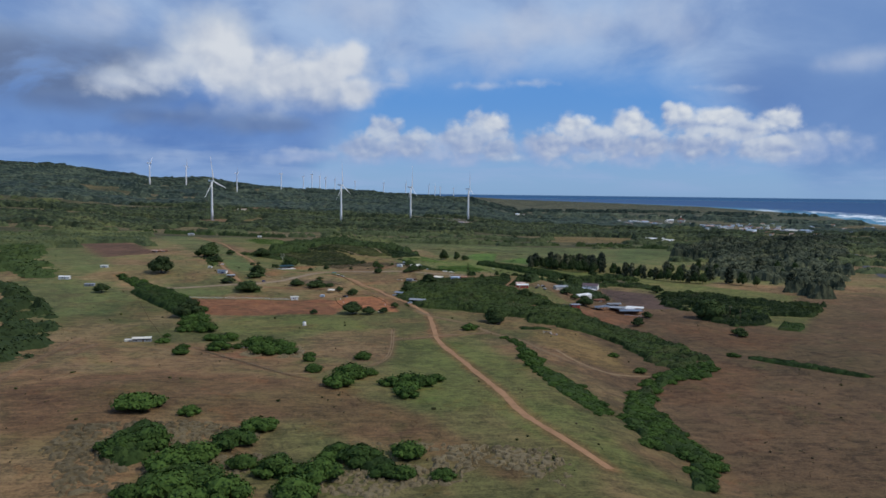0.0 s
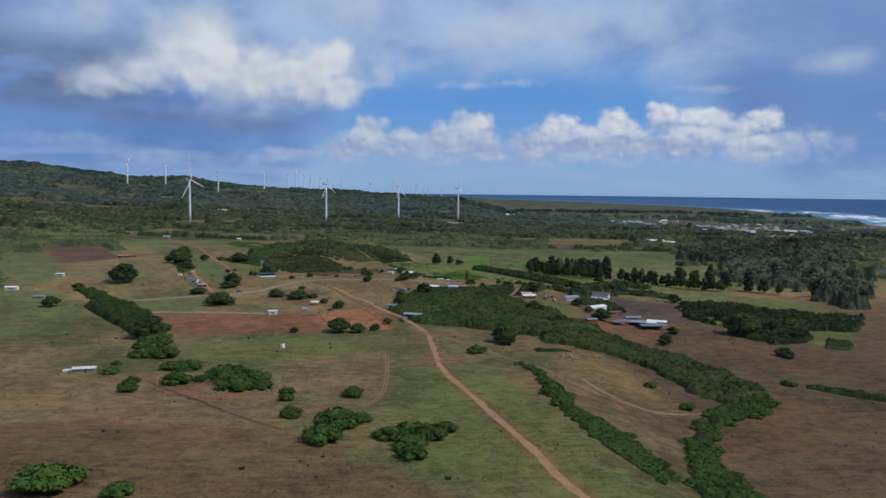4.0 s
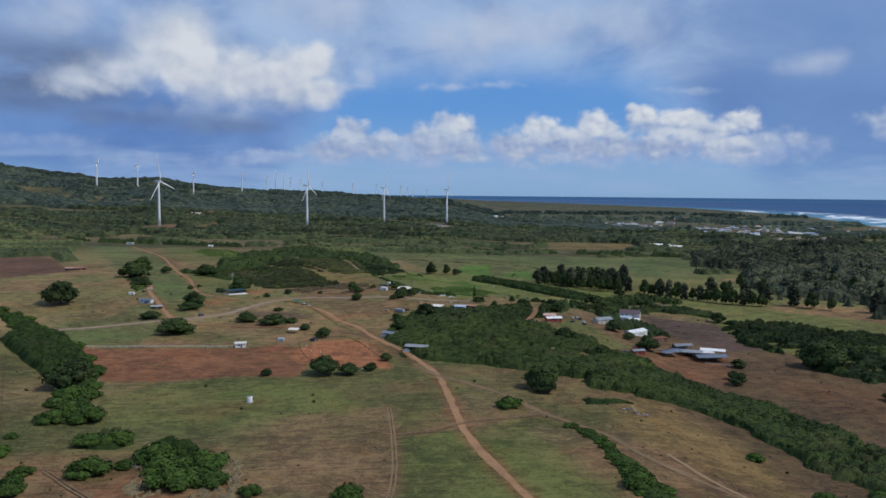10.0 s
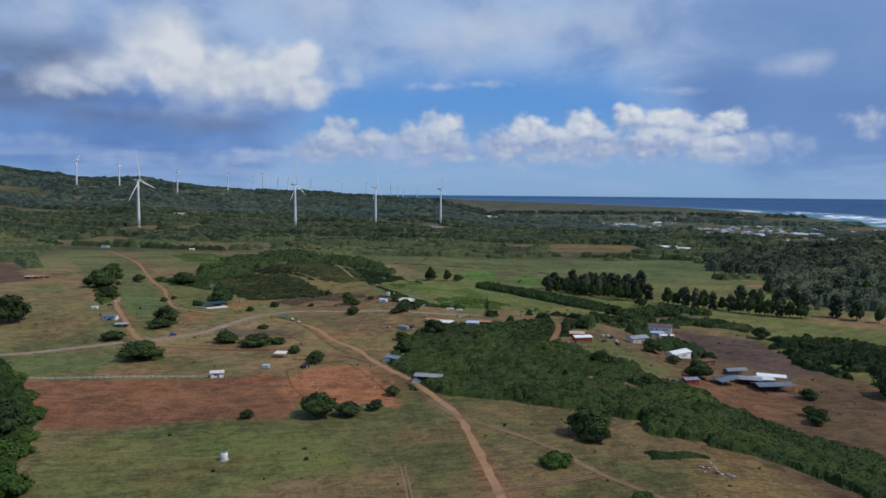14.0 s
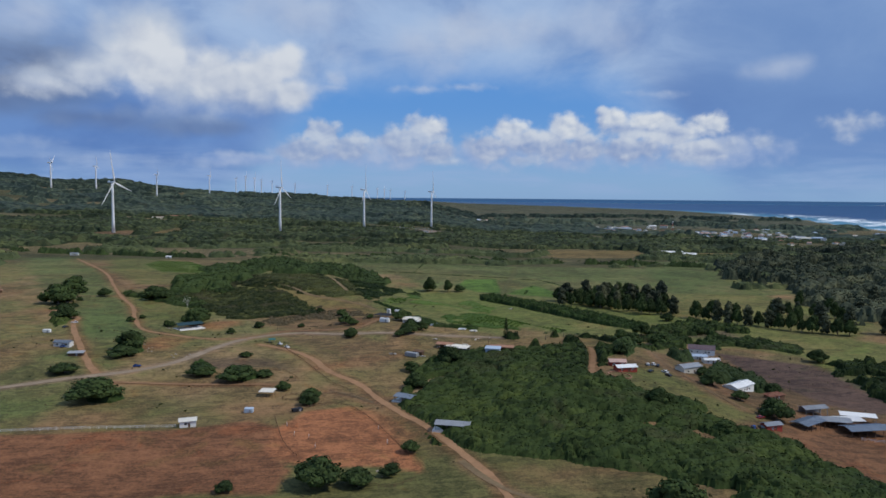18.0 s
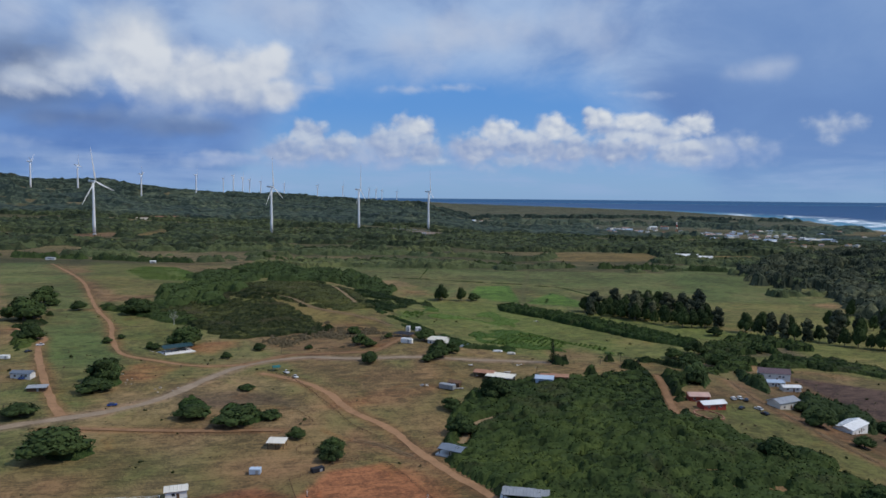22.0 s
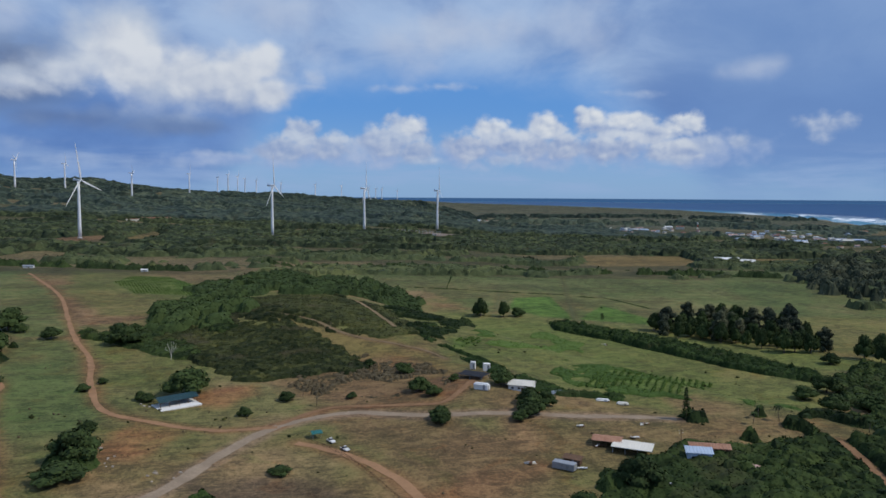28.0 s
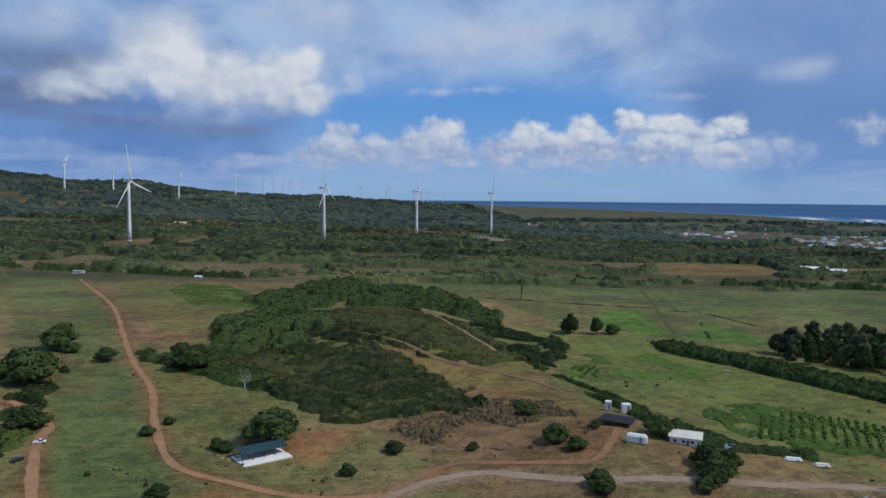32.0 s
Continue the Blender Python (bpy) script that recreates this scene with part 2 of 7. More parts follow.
def cover_material():
    """Open land: the colour of each kind of cover comes with the mesh, tufts, wear and stains lie over it."""
    m = bpy.data.materials.new("open_land")
    m.use_nodes = True
    k = Nodes(m.node_tree)
    out, bsdf = k.add("ShaderNodeOutputMaterial"), k.add("ShaderNodeBsdfPrincipled")
    k.link(bsdf.outputs[0], out.inputs[0])
    cover = k.add("ShaderNodeAttribute", attribute_name="cover").outputs["Color"]
    at = k.add("ShaderNodeTexCoord").outputs["Object"]
    tuft, patch, broad = k.noise(at, 0.75, 7, 0.78), k.noise(at, 0.12, 7, 0.72, 0.7), k.noise(at, 0.016, 4, 0.55, 0.5)
    split = k.add("ShaderNodeSeparateXYZ")
    k.link(at, split.inputs[0])
    grazed = k.noise(k.vector(k.math("MULTIPLY_ADD", split.outputs[1], 0.012, k.math("MULTIPLY", split.outputs[0], 0.05)), k.math("MULTIPLY_ADD", split.outputs[0], -0.05, k.math("MULTIPLY", split.outputs[1], 0.38))), 1.0, 6, 0.66, 0.8)
    tone = k.math("MULTIPLY_ADD", tuft, 0.8, k.math("MULTIPLY_ADD", patch, 0.8, k.math("MULTIPLY_ADD", grazed, 0.45, k.math("MULTIPLY", broad, 0.4))))
    dark = k.mix(1.0, cover, (0.50, 0.52, 0.53), "MULTIPLY")
    light = k.mix(1.0, cover, (1.52, 1.46, 1.36), "MULTIPLY")
    base = k.mix(k.ramp(1.03, 1.43, tone), dark, light)
    scorched = k.math("MULTIPLY", k.ramp(0.56, 0.68, k.noise(at, 0.045, 6, 0.62, 1.0)), 0.45)
    base = k.mix(scorched, base, k.mix(1.0, base, (1.10, 0.80, 0.64), "MULTIPLY"))
    fresh = k.math("MULTIPLY", k.ramp(0.57, 0.68, k.noise(at, 0.031, 6, 0.6, 0.7)), 0.40)
    base = k.mix(fresh, base, k.mix(1.0, base, (0.72, 1.02, 0.70), "MULTIPLY"))
    k.link(base, bsdf.inputs["Base Color"])
    bsdf.inputs["Roughness"].default_value = 0.95
    bsdf.inputs["Specular IOR Level"].default_value = 0.12
    b = k.add("ShaderNodeBump")
    b.inputs["Strength"].default_value, b.inputs["Distance"].default_value = 0.8, 0.5
    k.link(k.math("ADD", tuft, patch), b.inputs["Height"])
    k.link(b.outputs[0], bsdf.inputs["Normal"])
    return m


def leaf_material(name, dark, light, brown=0.0, broad=0.0, crown=0.0):
    """Leaves: darker and lighter by cluster, by crown and by stand, some of them dry."""
    m = bpy.data.materials.new(name)
    m.use_nodes = True
    k = Nodes(m.node_tree)
    out, bsdf = k.add("ShaderNodeOutputMaterial"), k.add("ShaderNodeBsdfPrincipled")
    k.link(bsdf.outputs[0], out.inputs[0])
    at = k.add("ShaderNodeTexCoord").outputs["Object"]
    place = k.add("ShaderNodeNewGeometry")
    patch = k.noise(place.outputs["Position"], 0.055, 4, 0.6, 0.5)
    clump = k.noise(place.outputs["Position"], 0.35, 4, 0.6)
    rand = k.add("ShaderNodeObjectInfo").outputs["Random"]
    tone = k.math("MULTIPLY_ADD", place.outputs["Random Per Island"], 0.42, k.math("MULTIPLY_ADD", patch, 0.75, k.math("MULTIPLY", clump, 0.5)))
    tone = k.math("MULTIPLY_ADD", k.math("SUBTRACT", rand, 0.5), 0.45, tone)
    if crown:
        each = k.add("ShaderNodeTexVoronoi")
        k.link(place.outputs["Position"], each.inputs["Vector"])
        each.inputs["Scale"].default_value = crown
        own = k.add("ShaderNodeSeparateColor")
        k.link(each.outputs["Color"], own.inputs[0])
        tone = k.math("MULTIPLY_ADD", k.math("SUBTRACT", own.outputs[0], 0.5), 0.6, tone)
    base = k.mix(k.ramp(0.55, 1.15, tone), dark, light)
    if broad:
        stand = k.noise(place.outputs["Position"], broad, 5, 0.6, 0.6)
        base = k.mix(k.math("MULTIPLY", k.ramp(0.50, 0.66, stand), 0.75), base, k.mix(1.0, base, (1.75, 1.55, 1.35), "MULTIPLY"))
        base = k.mix(k.math("MULTIPLY", k.ramp(0.48, 0.36, stand), 0.7), base, k.mix(1.0, base, (0.55, 0.62, 0.75), "MULTIPLY"))
    if brown:
        dry = k.math("MULTIPLY", k.ramp(0.55, 0.68, k.noise(place.outputs["Position"], 0.028, 5, 0.6, 0.8)), brown)
        base = k.mix(dry, base, (0.070, 0.060, 0.032))
    k.link(base, bsdf.inputs["Base Color"])
    bsdf.inputs["Roughness"].default_value = 0.8
    bsdf.inputs["Specular IOR Level"].default_value = 0.06
    return m


LAND = cover_material()
LEAF = leaf_material("leaves_green", (0.032, 0.058, 0.015), (0.062, 0.108, 0.023))
LEAF_DEEP = leaf_material("leaves_dark", (0.028, 0.043, 0.017), (0.054, 0.080, 0.026))
LEAF_BRUSH = leaf_material("leaves_brush", (0.014, 0.024, 0.008), (0.042, 0.062, 0.018), 0.35, 0.016, 0.2)
LEAF_KNOLL = leaf_material("leaves_knoll", (0.020, 0.027, 0.010), (0.062, 0.068, 0.024), 0.8, 0.02, 0.2)
# haze painted into the colour: leaves of the far hills bluish and paler
LEAF_HAZED = leaf_material("leaves_far_hazed", (0.026, 0.040, 0.032), (0.080, 0.102, 0.070), 0.4, 0.006, 0.11)
# the wood's own dark green, its tones lifted somewhat for haze as well
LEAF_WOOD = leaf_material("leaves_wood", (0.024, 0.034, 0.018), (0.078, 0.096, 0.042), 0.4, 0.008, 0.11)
LEAF_IRONWOOD = leaf_material("leaves_ironwood", (0.034, 0.043, 0.027), (0.086, 0.097, 0.058), 0.3, 0.012, 0.09)
LEAF_THICKET = leaf_material("leaves_thicket", (0.020, 0.036, 0.011), (0.040, 0.066, 0.018), 0.3, 0.0, 0.2)
LEAF_CROP = leaf_material("leaves_crop", (0.045, 0.080, 0.018), (0.095, 0.145, 0.034))
DRY = leaf_material("dry_twigs", (0.085, 0.068, 0.040), (0.190, 0.150, 0.085))
BARK = material("bark", (0.16, 0.13, 0.10), 0.9, vary=0.35, grain=3.0)
EARTH = {
    "red": material("red_earth", (0.272, 0.155, 0.082), 0.95, vary=0.30, grain=0.9, bump=0.08, spec=0.1),
    "tan": material("pale_earth", (0.195, 0.138, 0.078), 0.95, vary=0.30, grain=0.9, bump=0.08, spec=0.1),
    "grey": material("gravel", (0.330, 0.250, 0.172), 0.95, vary=0.25, grain=1.2, bump=0.05, spec=0.1),
    "dirt": material("worn_earth", (0.225, 0.158, 0.088), 0.95, vary=0.30, grain=0.8, bump=0.08, spec=0.1),
    "lane": material("grassy_lane", (0.105, 0.112, 0.048), 0.95, vary=0.30, grain=0.9, spec=0.1),
    "asphalt": material("asphalt", (0.060, 0.060, 0.062), 0.85, vary=0.25, grain=0.6, spec=0.2),
}
WHITE_STEEL = material("white_coated_steel", (0.78, 0.79, 0.80), 0.42, vary=0.07, grain=0.12, spec=0.4)
WHITE_BLADE = material("white_composite", (0.76, 0.77, 0.78), 0.38, vary=0.06, grain=0.1, spec=0.4)

# ---- terrain ----
EYE_Z = 125.0
HUB_X, HUB_Y = -70.0, 350.0


def smooth(a, b, x):
    t = np.clip((np.asarray(x, float) - a) / (b - a), 0, 1)
    return t * t * (3 - 2 * t)


def terrain(x, y):
    """Height of the natural ground over the plan, in metres above the sea."""
    x, y = np.asarray(x, float), np.asarray(y, float)
    plateau = 18.5 - 6.0 * smooth(380, 580, y) + 2.0 * smooth(650, 800, y) + 7.5 * smooth(780, 930, y)
    rim = np.interp(y, [0, 300, 500, 650, 800, 900, 1000, 1150, 1300, 1600], [90, 95, 100, 130, 165, 150, 80, 5, -70, -200])
    keep = 1 - smooth(rim - 45, rim + 45, x)
    near = keep * (plateau - 2.5) + 7.0 * smooth(-120, -420, x) * (1 - smooth(1250, 1700, y))
    near = near + 6.0 * np.exp(-(((x + 160) / 95) ** 2) - ((y - 330) / 90) ** 2)
    near = near + 13.0 * np.exp(-(((x + 175) / 70) ** 2) - ((y - 1195) / 85) ** 2)
    near = near + 7.0 * np.exp(-(((x + 95) / 60) ** 2) - ((y - 1115) / 70) ** 2)
    near = near + 8.0 * np.exp(-(((x - 45) / 55) ** 2) - ((y - 790) / 60) ** 2)
    near = near + 5.0 * np.exp(-(((x + 55) / 40) ** 2) - ((y - 970) / 50) ** 2)
    far, bearing = np.hypot(x, y), np.arctan2(x, y)
    ridge = np.interp(bearing, [-1.2, -0.6, -0.54, -0.48, -0.42, -0.36, -0.32, -0.27, -0.21, -0.14, -0.065, 0.0, 0.05, 0.1],
                      [315, 286, 272, 256, 221, 190, 198, 158, 138, 120, 106, 92, 72, 12])
    hills = ridge * np.clip((far - 1300) / 3700, 0, 1) ** 1.15 * (1 - 0.3 * smooth(5000, 8000, far))
    bumps = (np.sin(x / 61 + 1.3 * np.sin(y / 97)) * np.sin(y / 83 + np.sin(x / 71)) * 5 + np.sin(x / 173 + y / 211) * 6) * smooth(2100, 3000, far)
    hills = np.maximum(hills + bumps * np.clip(hills / 120, 0, 1), 0)
    return 2.5 + np.maximum(near, hills) + 0.35 * np.sin(x / 17 + np.sin(y / 23)) * np.sin(y / 19) * smooth(1450, 1100, y) * smooth(470, 330, np.abs(x))


def drawn_in(x, y, z):
    """The far distance, drawn in so that the horizon lies within five kilometres."""
    x, y, z = np.asarray(x, float), np.asarray(y, float), np.asarray(z, float)
    away = np.maximum(np.hypot(x - HUB_X, y - HUB_Y), 1e-6)
    over = np.maximum(away - 2800, 0)
    near = np.where(away > 2800, 2800 + 1750 * over / (over + 1750), away)
    s = near / away
    return HUB_X + (x - HUB_X) * s, HUB_Y + (y - HUB_Y) * s, EYE_Z + (z - EYE_Z) * np.where(away > 2800, s, 1.0) - 19.0 * smooth(2800, 4550, near)


def ground(x, y):
    return float(terrain(x, y))

# ---- plan: tracks, fields, scrub and single bushes ----
TRACKS, FIELDS, SCRUB, SHRUBS, FENCES = [], [], [], [], []
TRACKS.append(("track_main", 4.6, "red", [(68, 288), (55, 317), (41, 353), (31, 398), (17, 464), (-2, 554), (-6, 596), (-9, 638), (-14, 679), (-37, 744), (-46, 761), (-60, 790), (-71, 819), (-90, 844), (-105, 874), (-124, 896), (-143, 908)]))
TRACKS.append(("road_gravel", 6.2, "grey", [(-307, 788), (-278, 804), (-247, 824), (-228, 835), (-206, 847), (-187, 864), (-172, 896), (-153, 928), (-136, 941), (-117, 946), (-92, 937), (-63, 933), (-29, 929), (7, 930), (28, 925)]))
TRACKS.append(("track_left", 5, "red", [(-227, 840), (-245, 871), (-271, 923), (-291, 968), (-299, 995), (-319, 1019), (-332, 1029)]))
TRACKS.append(("track_field", 4, "red", [(-153, 927), (-179, 925), (-205, 935), (-228, 947), (-242, 966), (-261, 1013), (-277, 1058), (-306, 1115), (-339, 1191), (-403, 1337), (-530, 1576)]))
TRACKS.append(("track_knoll_foot", 3.6, "red", [(-154, 930), (-131, 956), (-100, 954), (-78, 951), (-65, 969), (-51, 1001)]))
TRACKS.append(("track_valley", 3.6, "dirt", [(-25, 699), (-13, 672), (6, 652), (25, 625), (39, 595), (51, 577), (63, 559), (72, 529), (87, 506), (105, 489), (119, 483)]))
TRACKS.append(("track_valley_end", 2.6, "dirt", [(84, 535), (95, 505), (113, 487), (146, 496)]))
TRACKS.append(("track_farm", 4, "red", [(65, 815), (81, 868), (86, 892)]))
TRACKS.append(("track_farm_yard", 6, "tan", [(128, 886), (124, 849), (128, 822), (130, 790), (134, 767)]))
TRACKS.append(("track_old", 1.4, "tan", [(-44, 457), (-38, 476), (-36, 513), (-38, 564), (-41, 605)]))
TRACKS.append(("track_shed", 3, "tan", [(-88, 807), (-77, 801), (-63, 785)]))
TRACKS.append(("track_knoll_top", 3.0, "dirt", [(-150, 1356), (-121, 1301), (-111, 1244), (-98, 1158), (-92, 1120)]))
TRACKS.append(("track_knoll_mid", 3.0, "dirt", [(-188, 1173), (-161, 1153), (-147, 1139), (-133, 1114), (-112, 1090), (-92, 1076), (-75, 1063), (-65, 1045)]))
TRACKS.append(("track_west_lane", 2.5, "tan", [(-239, 393), (-247, 435), (-257, 487), (-264, 531)]))
TRACKS.append(("track_near", 3, "tan", [(-245, 513), (-240, 469)]))
TRACKS.append(("track_hill_edge", 2.6, "dirt", [(-41, 796), (-38, 805), (-35, 814), (-31, 821), (-26, 825), (-18, 829)]))
TRACKS.append(("track_mid", 2.5, "tan", [(-36, 560), (-19, 565), (0, 580), (18, 585), (39, 593)]))
TRACKS.append(("track_across", 2.5, "tan", [(-174, 512), (-134, 472), (-98, 433), (-78, 415)]))
TRACKS.append(("track_stable", 3.5, "red", [(-229, 823), (-218, 824), (-200, 823), (-165, 822), (-122, 820)]))
TRACKS.append(("lane_field", 2.6, "lane", [(178, 1678), (152, 1554), (120, 1427), (94, 1315)]))
TRACKS.append(("lane_field_b", 2.2, "lane", [(52, 1493), (39, 1434), (26, 1378)]))
TRACKS.append(("highway", 13, "asphalt", [(969, 1764), (756, 1318), (678, 1123)]))
FIELDS.append(("paddock_red", "red", [(-266, 737), (-215, 738), (-156, 747), (-124, 758), (-108, 746), (-106, 712), (-96, 694), (-99, 671), (-140, 671), (-169, 660), (-207, 655), (-234, 682)]))
FIELDS.append(("arena", "arena", [(-109, 712), (-109, 744), (-97, 771), (-74, 780), (-59, 748), (-45, 709), (-41, 688), (-64, 698), (-83, 695), (-99, 702)]))
FIELDS.append(("field_ploughed", "brown", [(-630, 1275), (-556, 1320), (-431, 1114), (-478, 1030)]))
FIELDS.append(("field_fallow", "mauve", [(204, 956), (261, 905), (263, 850), (286, 831), (260, 794), (224, 789), (206, 808), (200, 881)]))
FIELDS.append(("yard_farm", "red", [(131, 734), (181, 790), (215, 769), (191, 707), (149, 676), (130, 703)]))
FIELDS.append(("yard_far", "tan", [(121, 816), (144, 839), (155, 815), (137, 768), (121, 777)]))
FIELDS.append(("field_green_west", "green", [(-617, 1590), (-553, 1615), (-406, 1337), (-339, 1191), (-312, 1129), (-344, 1120), (-391, 1145)]))
FIELDS.append(("crop_bright", "lime", [(-390, 1450), (-391, 1523), (-345, 1514), (-271, 1376), (-279, 1336), (-335, 1343)]))
FIELDS.append(("field_seeded", "straw", [(-375, 1272), (-390, 1335), (-300, 1305), (-277, 1204), (-292, 1185), (-322, 1165), (-350, 1225)]))
FIELDS.append(("field_green_lower", "green", [(-346, 1114), (-312, 1116), (-280, 1055), (-247, 967), (-227, 924), (-264, 922), (-315, 1024)]))
FIELDS.append(("field_green_far", "green", [(-230, 1601), (-128, 1664), (28, 1647), (189, 1655), (410, 1609), (512, 1561), (332, 1302), (233, 1291), (150, 1261), (57, 1323), (2, 1378), (-30, 1495)]))
FIELDS.append(("field_lime_a", "lime", [(107, 1461), (92, 1307), (64, 1328), (40, 1375), (61, 1449)]))
FIELDS.append(("field_lime_b", "lime", [(149, 1395), (168, 1306), (156, 1273), (97, 1307)]))
FIELDS.append(("valley_grass", "meadow", [(-77, 1231), (-5, 1320), (57, 1307), (102, 1218), (128, 1150), (149, 1114), (28, 937), (8, 966), (-27, 999), (-59, 1081)]))
FIELDS.append(("valley_grass_b", "meadow", [(-45, 1359), (66, 1334), (126, 1183), (191, 1100), (189, 1057), (118, 895), (84, 931), (31, 986), (-24, 1061)]))
FIELDS.append(("valley_grass_c", "meadow", [(44, 1243), (160, 1100), (201, 992), (272, 935), (403, 847), (441, 906), (336, 1014), (240, 1130), (109, 1247)]))
FIELDS.append(("crop_rows", "lime", [(-3, 983), (14, 1007), (80, 1085), (112, 1058), (47, 965), (29, 969), (14, 977)]))
FIELDS.append(("crop_patch", "lime", [(-55, 1098), (-34, 1114), (-37, 1087), (-58, 1071)]))
FIELDS.append(("grass_track", "grass", [(-35, 552), (-1, 566), (44, 480), (62, 402), (79, 335), (93, 287), (67, 282), (45, 316), (23, 366), (-6, 355), (-29, 408)]))
FIELDS.append(("grass_low", "grass", [(-36, 560), (-7, 564), (24, 586), (41, 519), (51, 482), (65, 457), (-21, 457), (-36, 483)]))
FIELDS.append(("brown_near", "rust", [(-225, 370), (-188, 416), (-124, 417), (-71, 413), (-6, 345), (37, 279), (26, 270), (-19, 299), (-74, 336), (-128, 342), (-160, 300), (-172, 281)]))
FIELDS.append(("brown_right", "rust", [(143, 480), (208, 545), (231, 514), (175, 426), (134, 425)]))
FIELDS.append(("brown_right_far", "rust", [(205, 722), (260, 675), (311, 640), (273, 581), (230, 594), (204, 654)]))
FIELDS.append(("grass_yellow", "yellow", [(81, 619), (107, 625), (129, 578), (130, 516), (141, 494), (122, 495), (93, 523), (67, 564)]))
FIELDS.append(("dry_mid", "straw", [(-96, 586), (-43, 608), (-37, 513), (-50, 470), (-88, 512), (-109, 565)]))
FIELDS.append(("bare_patch_a", "arena", [(-213, 980), (-181, 1002), (-168, 983), (-184, 956), (-204, 963)]))
FIELDS.append(("bare_patch_b", "arena", [(-99, 849), (-85, 865), (-51, 882), (-39, 875), (-55, 866), (-83, 851)]))
FIELDS.append(("bare_patch_c", "red", [(-155, 605), (-124, 619), (-104, 619), (-111, 603), (-132, 578)]))
FIELDS.append(("bare_patch_d", "arena", [(-225, 911), (-214, 935), (-194, 917), (-202, 892), (-217, 892)]))
FIELDS.append(("bare_patch_e", "tan", [(46, 483), (57, 485), (64, 478), (54, 474)]))
FIELDS.append(("bare_patch_f", "arena", [(-95, 767), (-66, 774), (-43, 738), (-56, 702), (-75, 703)]))
FIELDS.append(("bare_patch_g", "tan", [(-85, 1009), (-58, 1003), (-65, 970), (-85, 969)]))
FIELDS.append(("bare_patch_h", "red", [(-143, 525), (-149, 498), (-171, 511), (-141, 477), (-113, 477)]))
FIELDS.append(("farm_grass", "grass", [(98, 843), (112, 831), (129, 806), (139, 775), (140, 754), (112, 740), (94, 746), (81, 768), (73, 789)]))
FIELDS.append(("green_side", "grass", [(-301, 1117), (-261, 1162), (-198, 1054), (-206, 992), (-229, 992), (-249, 1002)]))
FIELDS.append(("green_top", "grass", [(-489, 1607), (-347, 1521), (-288, 1352), (-267, 1202), (-320, 1207), (-396, 1341)]))
FIELDS.append(("field_green_east", "green", [(425, 1753), (619, 1721), (673, 1536), (546, 1316), (416, 1284), (309, 1316)]))
FIELDS.append(("valley_east", "meadow", [(270, 950), (363, 879), (401, 783), (327, 666), (289, 732), (251, 818)]))
FIELDS.append(("knoll_slopes", "grass", [(-290, 1290), (-230, 1370), (-140, 1375), (-85, 1270), (-40, 1180), (-30, 1330), (-10, 1320), (-70, 1090), (-105, 1050), (-150, 1010), (-215, 1045), (-270, 1120)]))
FIELDS.append(("knoll_dry", "rust", [(-128, 1056), (-96, 1062), (-66, 1030), (-58, 1000), (-70, 960), (-110, 955), (-150, 985), (-160, 1005)]))
FIELDS.append(("knoll_grass", "yellow", [(-195, 1168), (-161, 1157), (-133, 1120), (-101, 1100), (-75, 1063), (-58, 1035), (-62, 1002), (-89, 991), (-116, 1021), (-130, 1055), (-154, 1105), (-182, 1140)]))
FIELDS.append(("knoll_brown", "straw", [(-175, 1033), (-136, 1047), (-107, 1054), (-79, 1045), (-74, 1016), (-93, 971), (-122, 963), (-144, 971), (-162, 991)]))
FIELDS.append(("dry_road_side", "straw", [(-151, 980), (-116, 988), (-78, 937), (-58, 899), (-41, 866), (-59, 845), (-86, 856), (-110, 900), (-136, 930)]))
FIELDS.append(("valley_meadow", "meadow", [(60, 1310), (150, 1262), (233, 1291), (332, 1302), (420, 1290), (430, 1090), (350, 1000), (290, 1075), (200, 1090), (150, 1130), (110, 1240)]))
FIELDS.append(("valley_brown", "mauve", [(210, 1079), (251, 1088), (271, 1062), (252, 1010), (190, 1020)]))
FIELDS.append(("mauve_patch", "mauve", [(-180, 867), (-158, 876), (-128, 870), (-115, 849), (-173, 852)]))
FIELDS.append(("green_patch_a", "green", [(-321, 813), (-284, 835), (-263, 889), (-221, 867), (-224, 762), (-274, 750)]))
FIELDS.append(("green_patch_b", "grass", [(-198, 617), (-171, 652), (-125, 666), (-82, 651), (-57, 610), (-94, 590), (-130, 572), (-169, 573)]))
FIELDS.append(("green_field_w", "green", [(-478, 803), (-443, 842), (-366, 815), (-296, 719), (-291, 626), (-343, 614)]))
FIELDS.append(("green_field_w2", "green", [(-756, 1381), (-574, 1180), (-416, 928), (-411, 844), (-455, 841)]))
FIELDS.append(("green_w3", "green", [(-324, 1040), (-287, 1047), (-230, 946), (-238, 893), (-275, 921)]))
FIELDS.append(("pad_ridge", "tan", [(-1531, 3687), (-1498, 3786), (-1390, 3642), (-1382, 3398)]))
FIELDS.append(("far_strip_a", "yellow", [(292, 2008), (512, 2020), (499, 1917), (294, 1891)]))
FIELDS.append(("far_strip_b", "yellow", [(597, 1952), (766, 1944), (732, 1847), (573, 1858)]))
FIELDS.append(("pad_turbine", "tan", [(-687, 2043), (-638, 2167), (-600, 2097), (-641, 1998)]))
FIELDS.append(("pad_clearing", "yellow", [(-588, 2109), (-577, 2310), (-521, 2206), (-544, 2064)]))
FIELDS.append(("pad_substation", "pale", [(-37, 2481), (66, 2531), (194, 2487), (64, 2301)]))
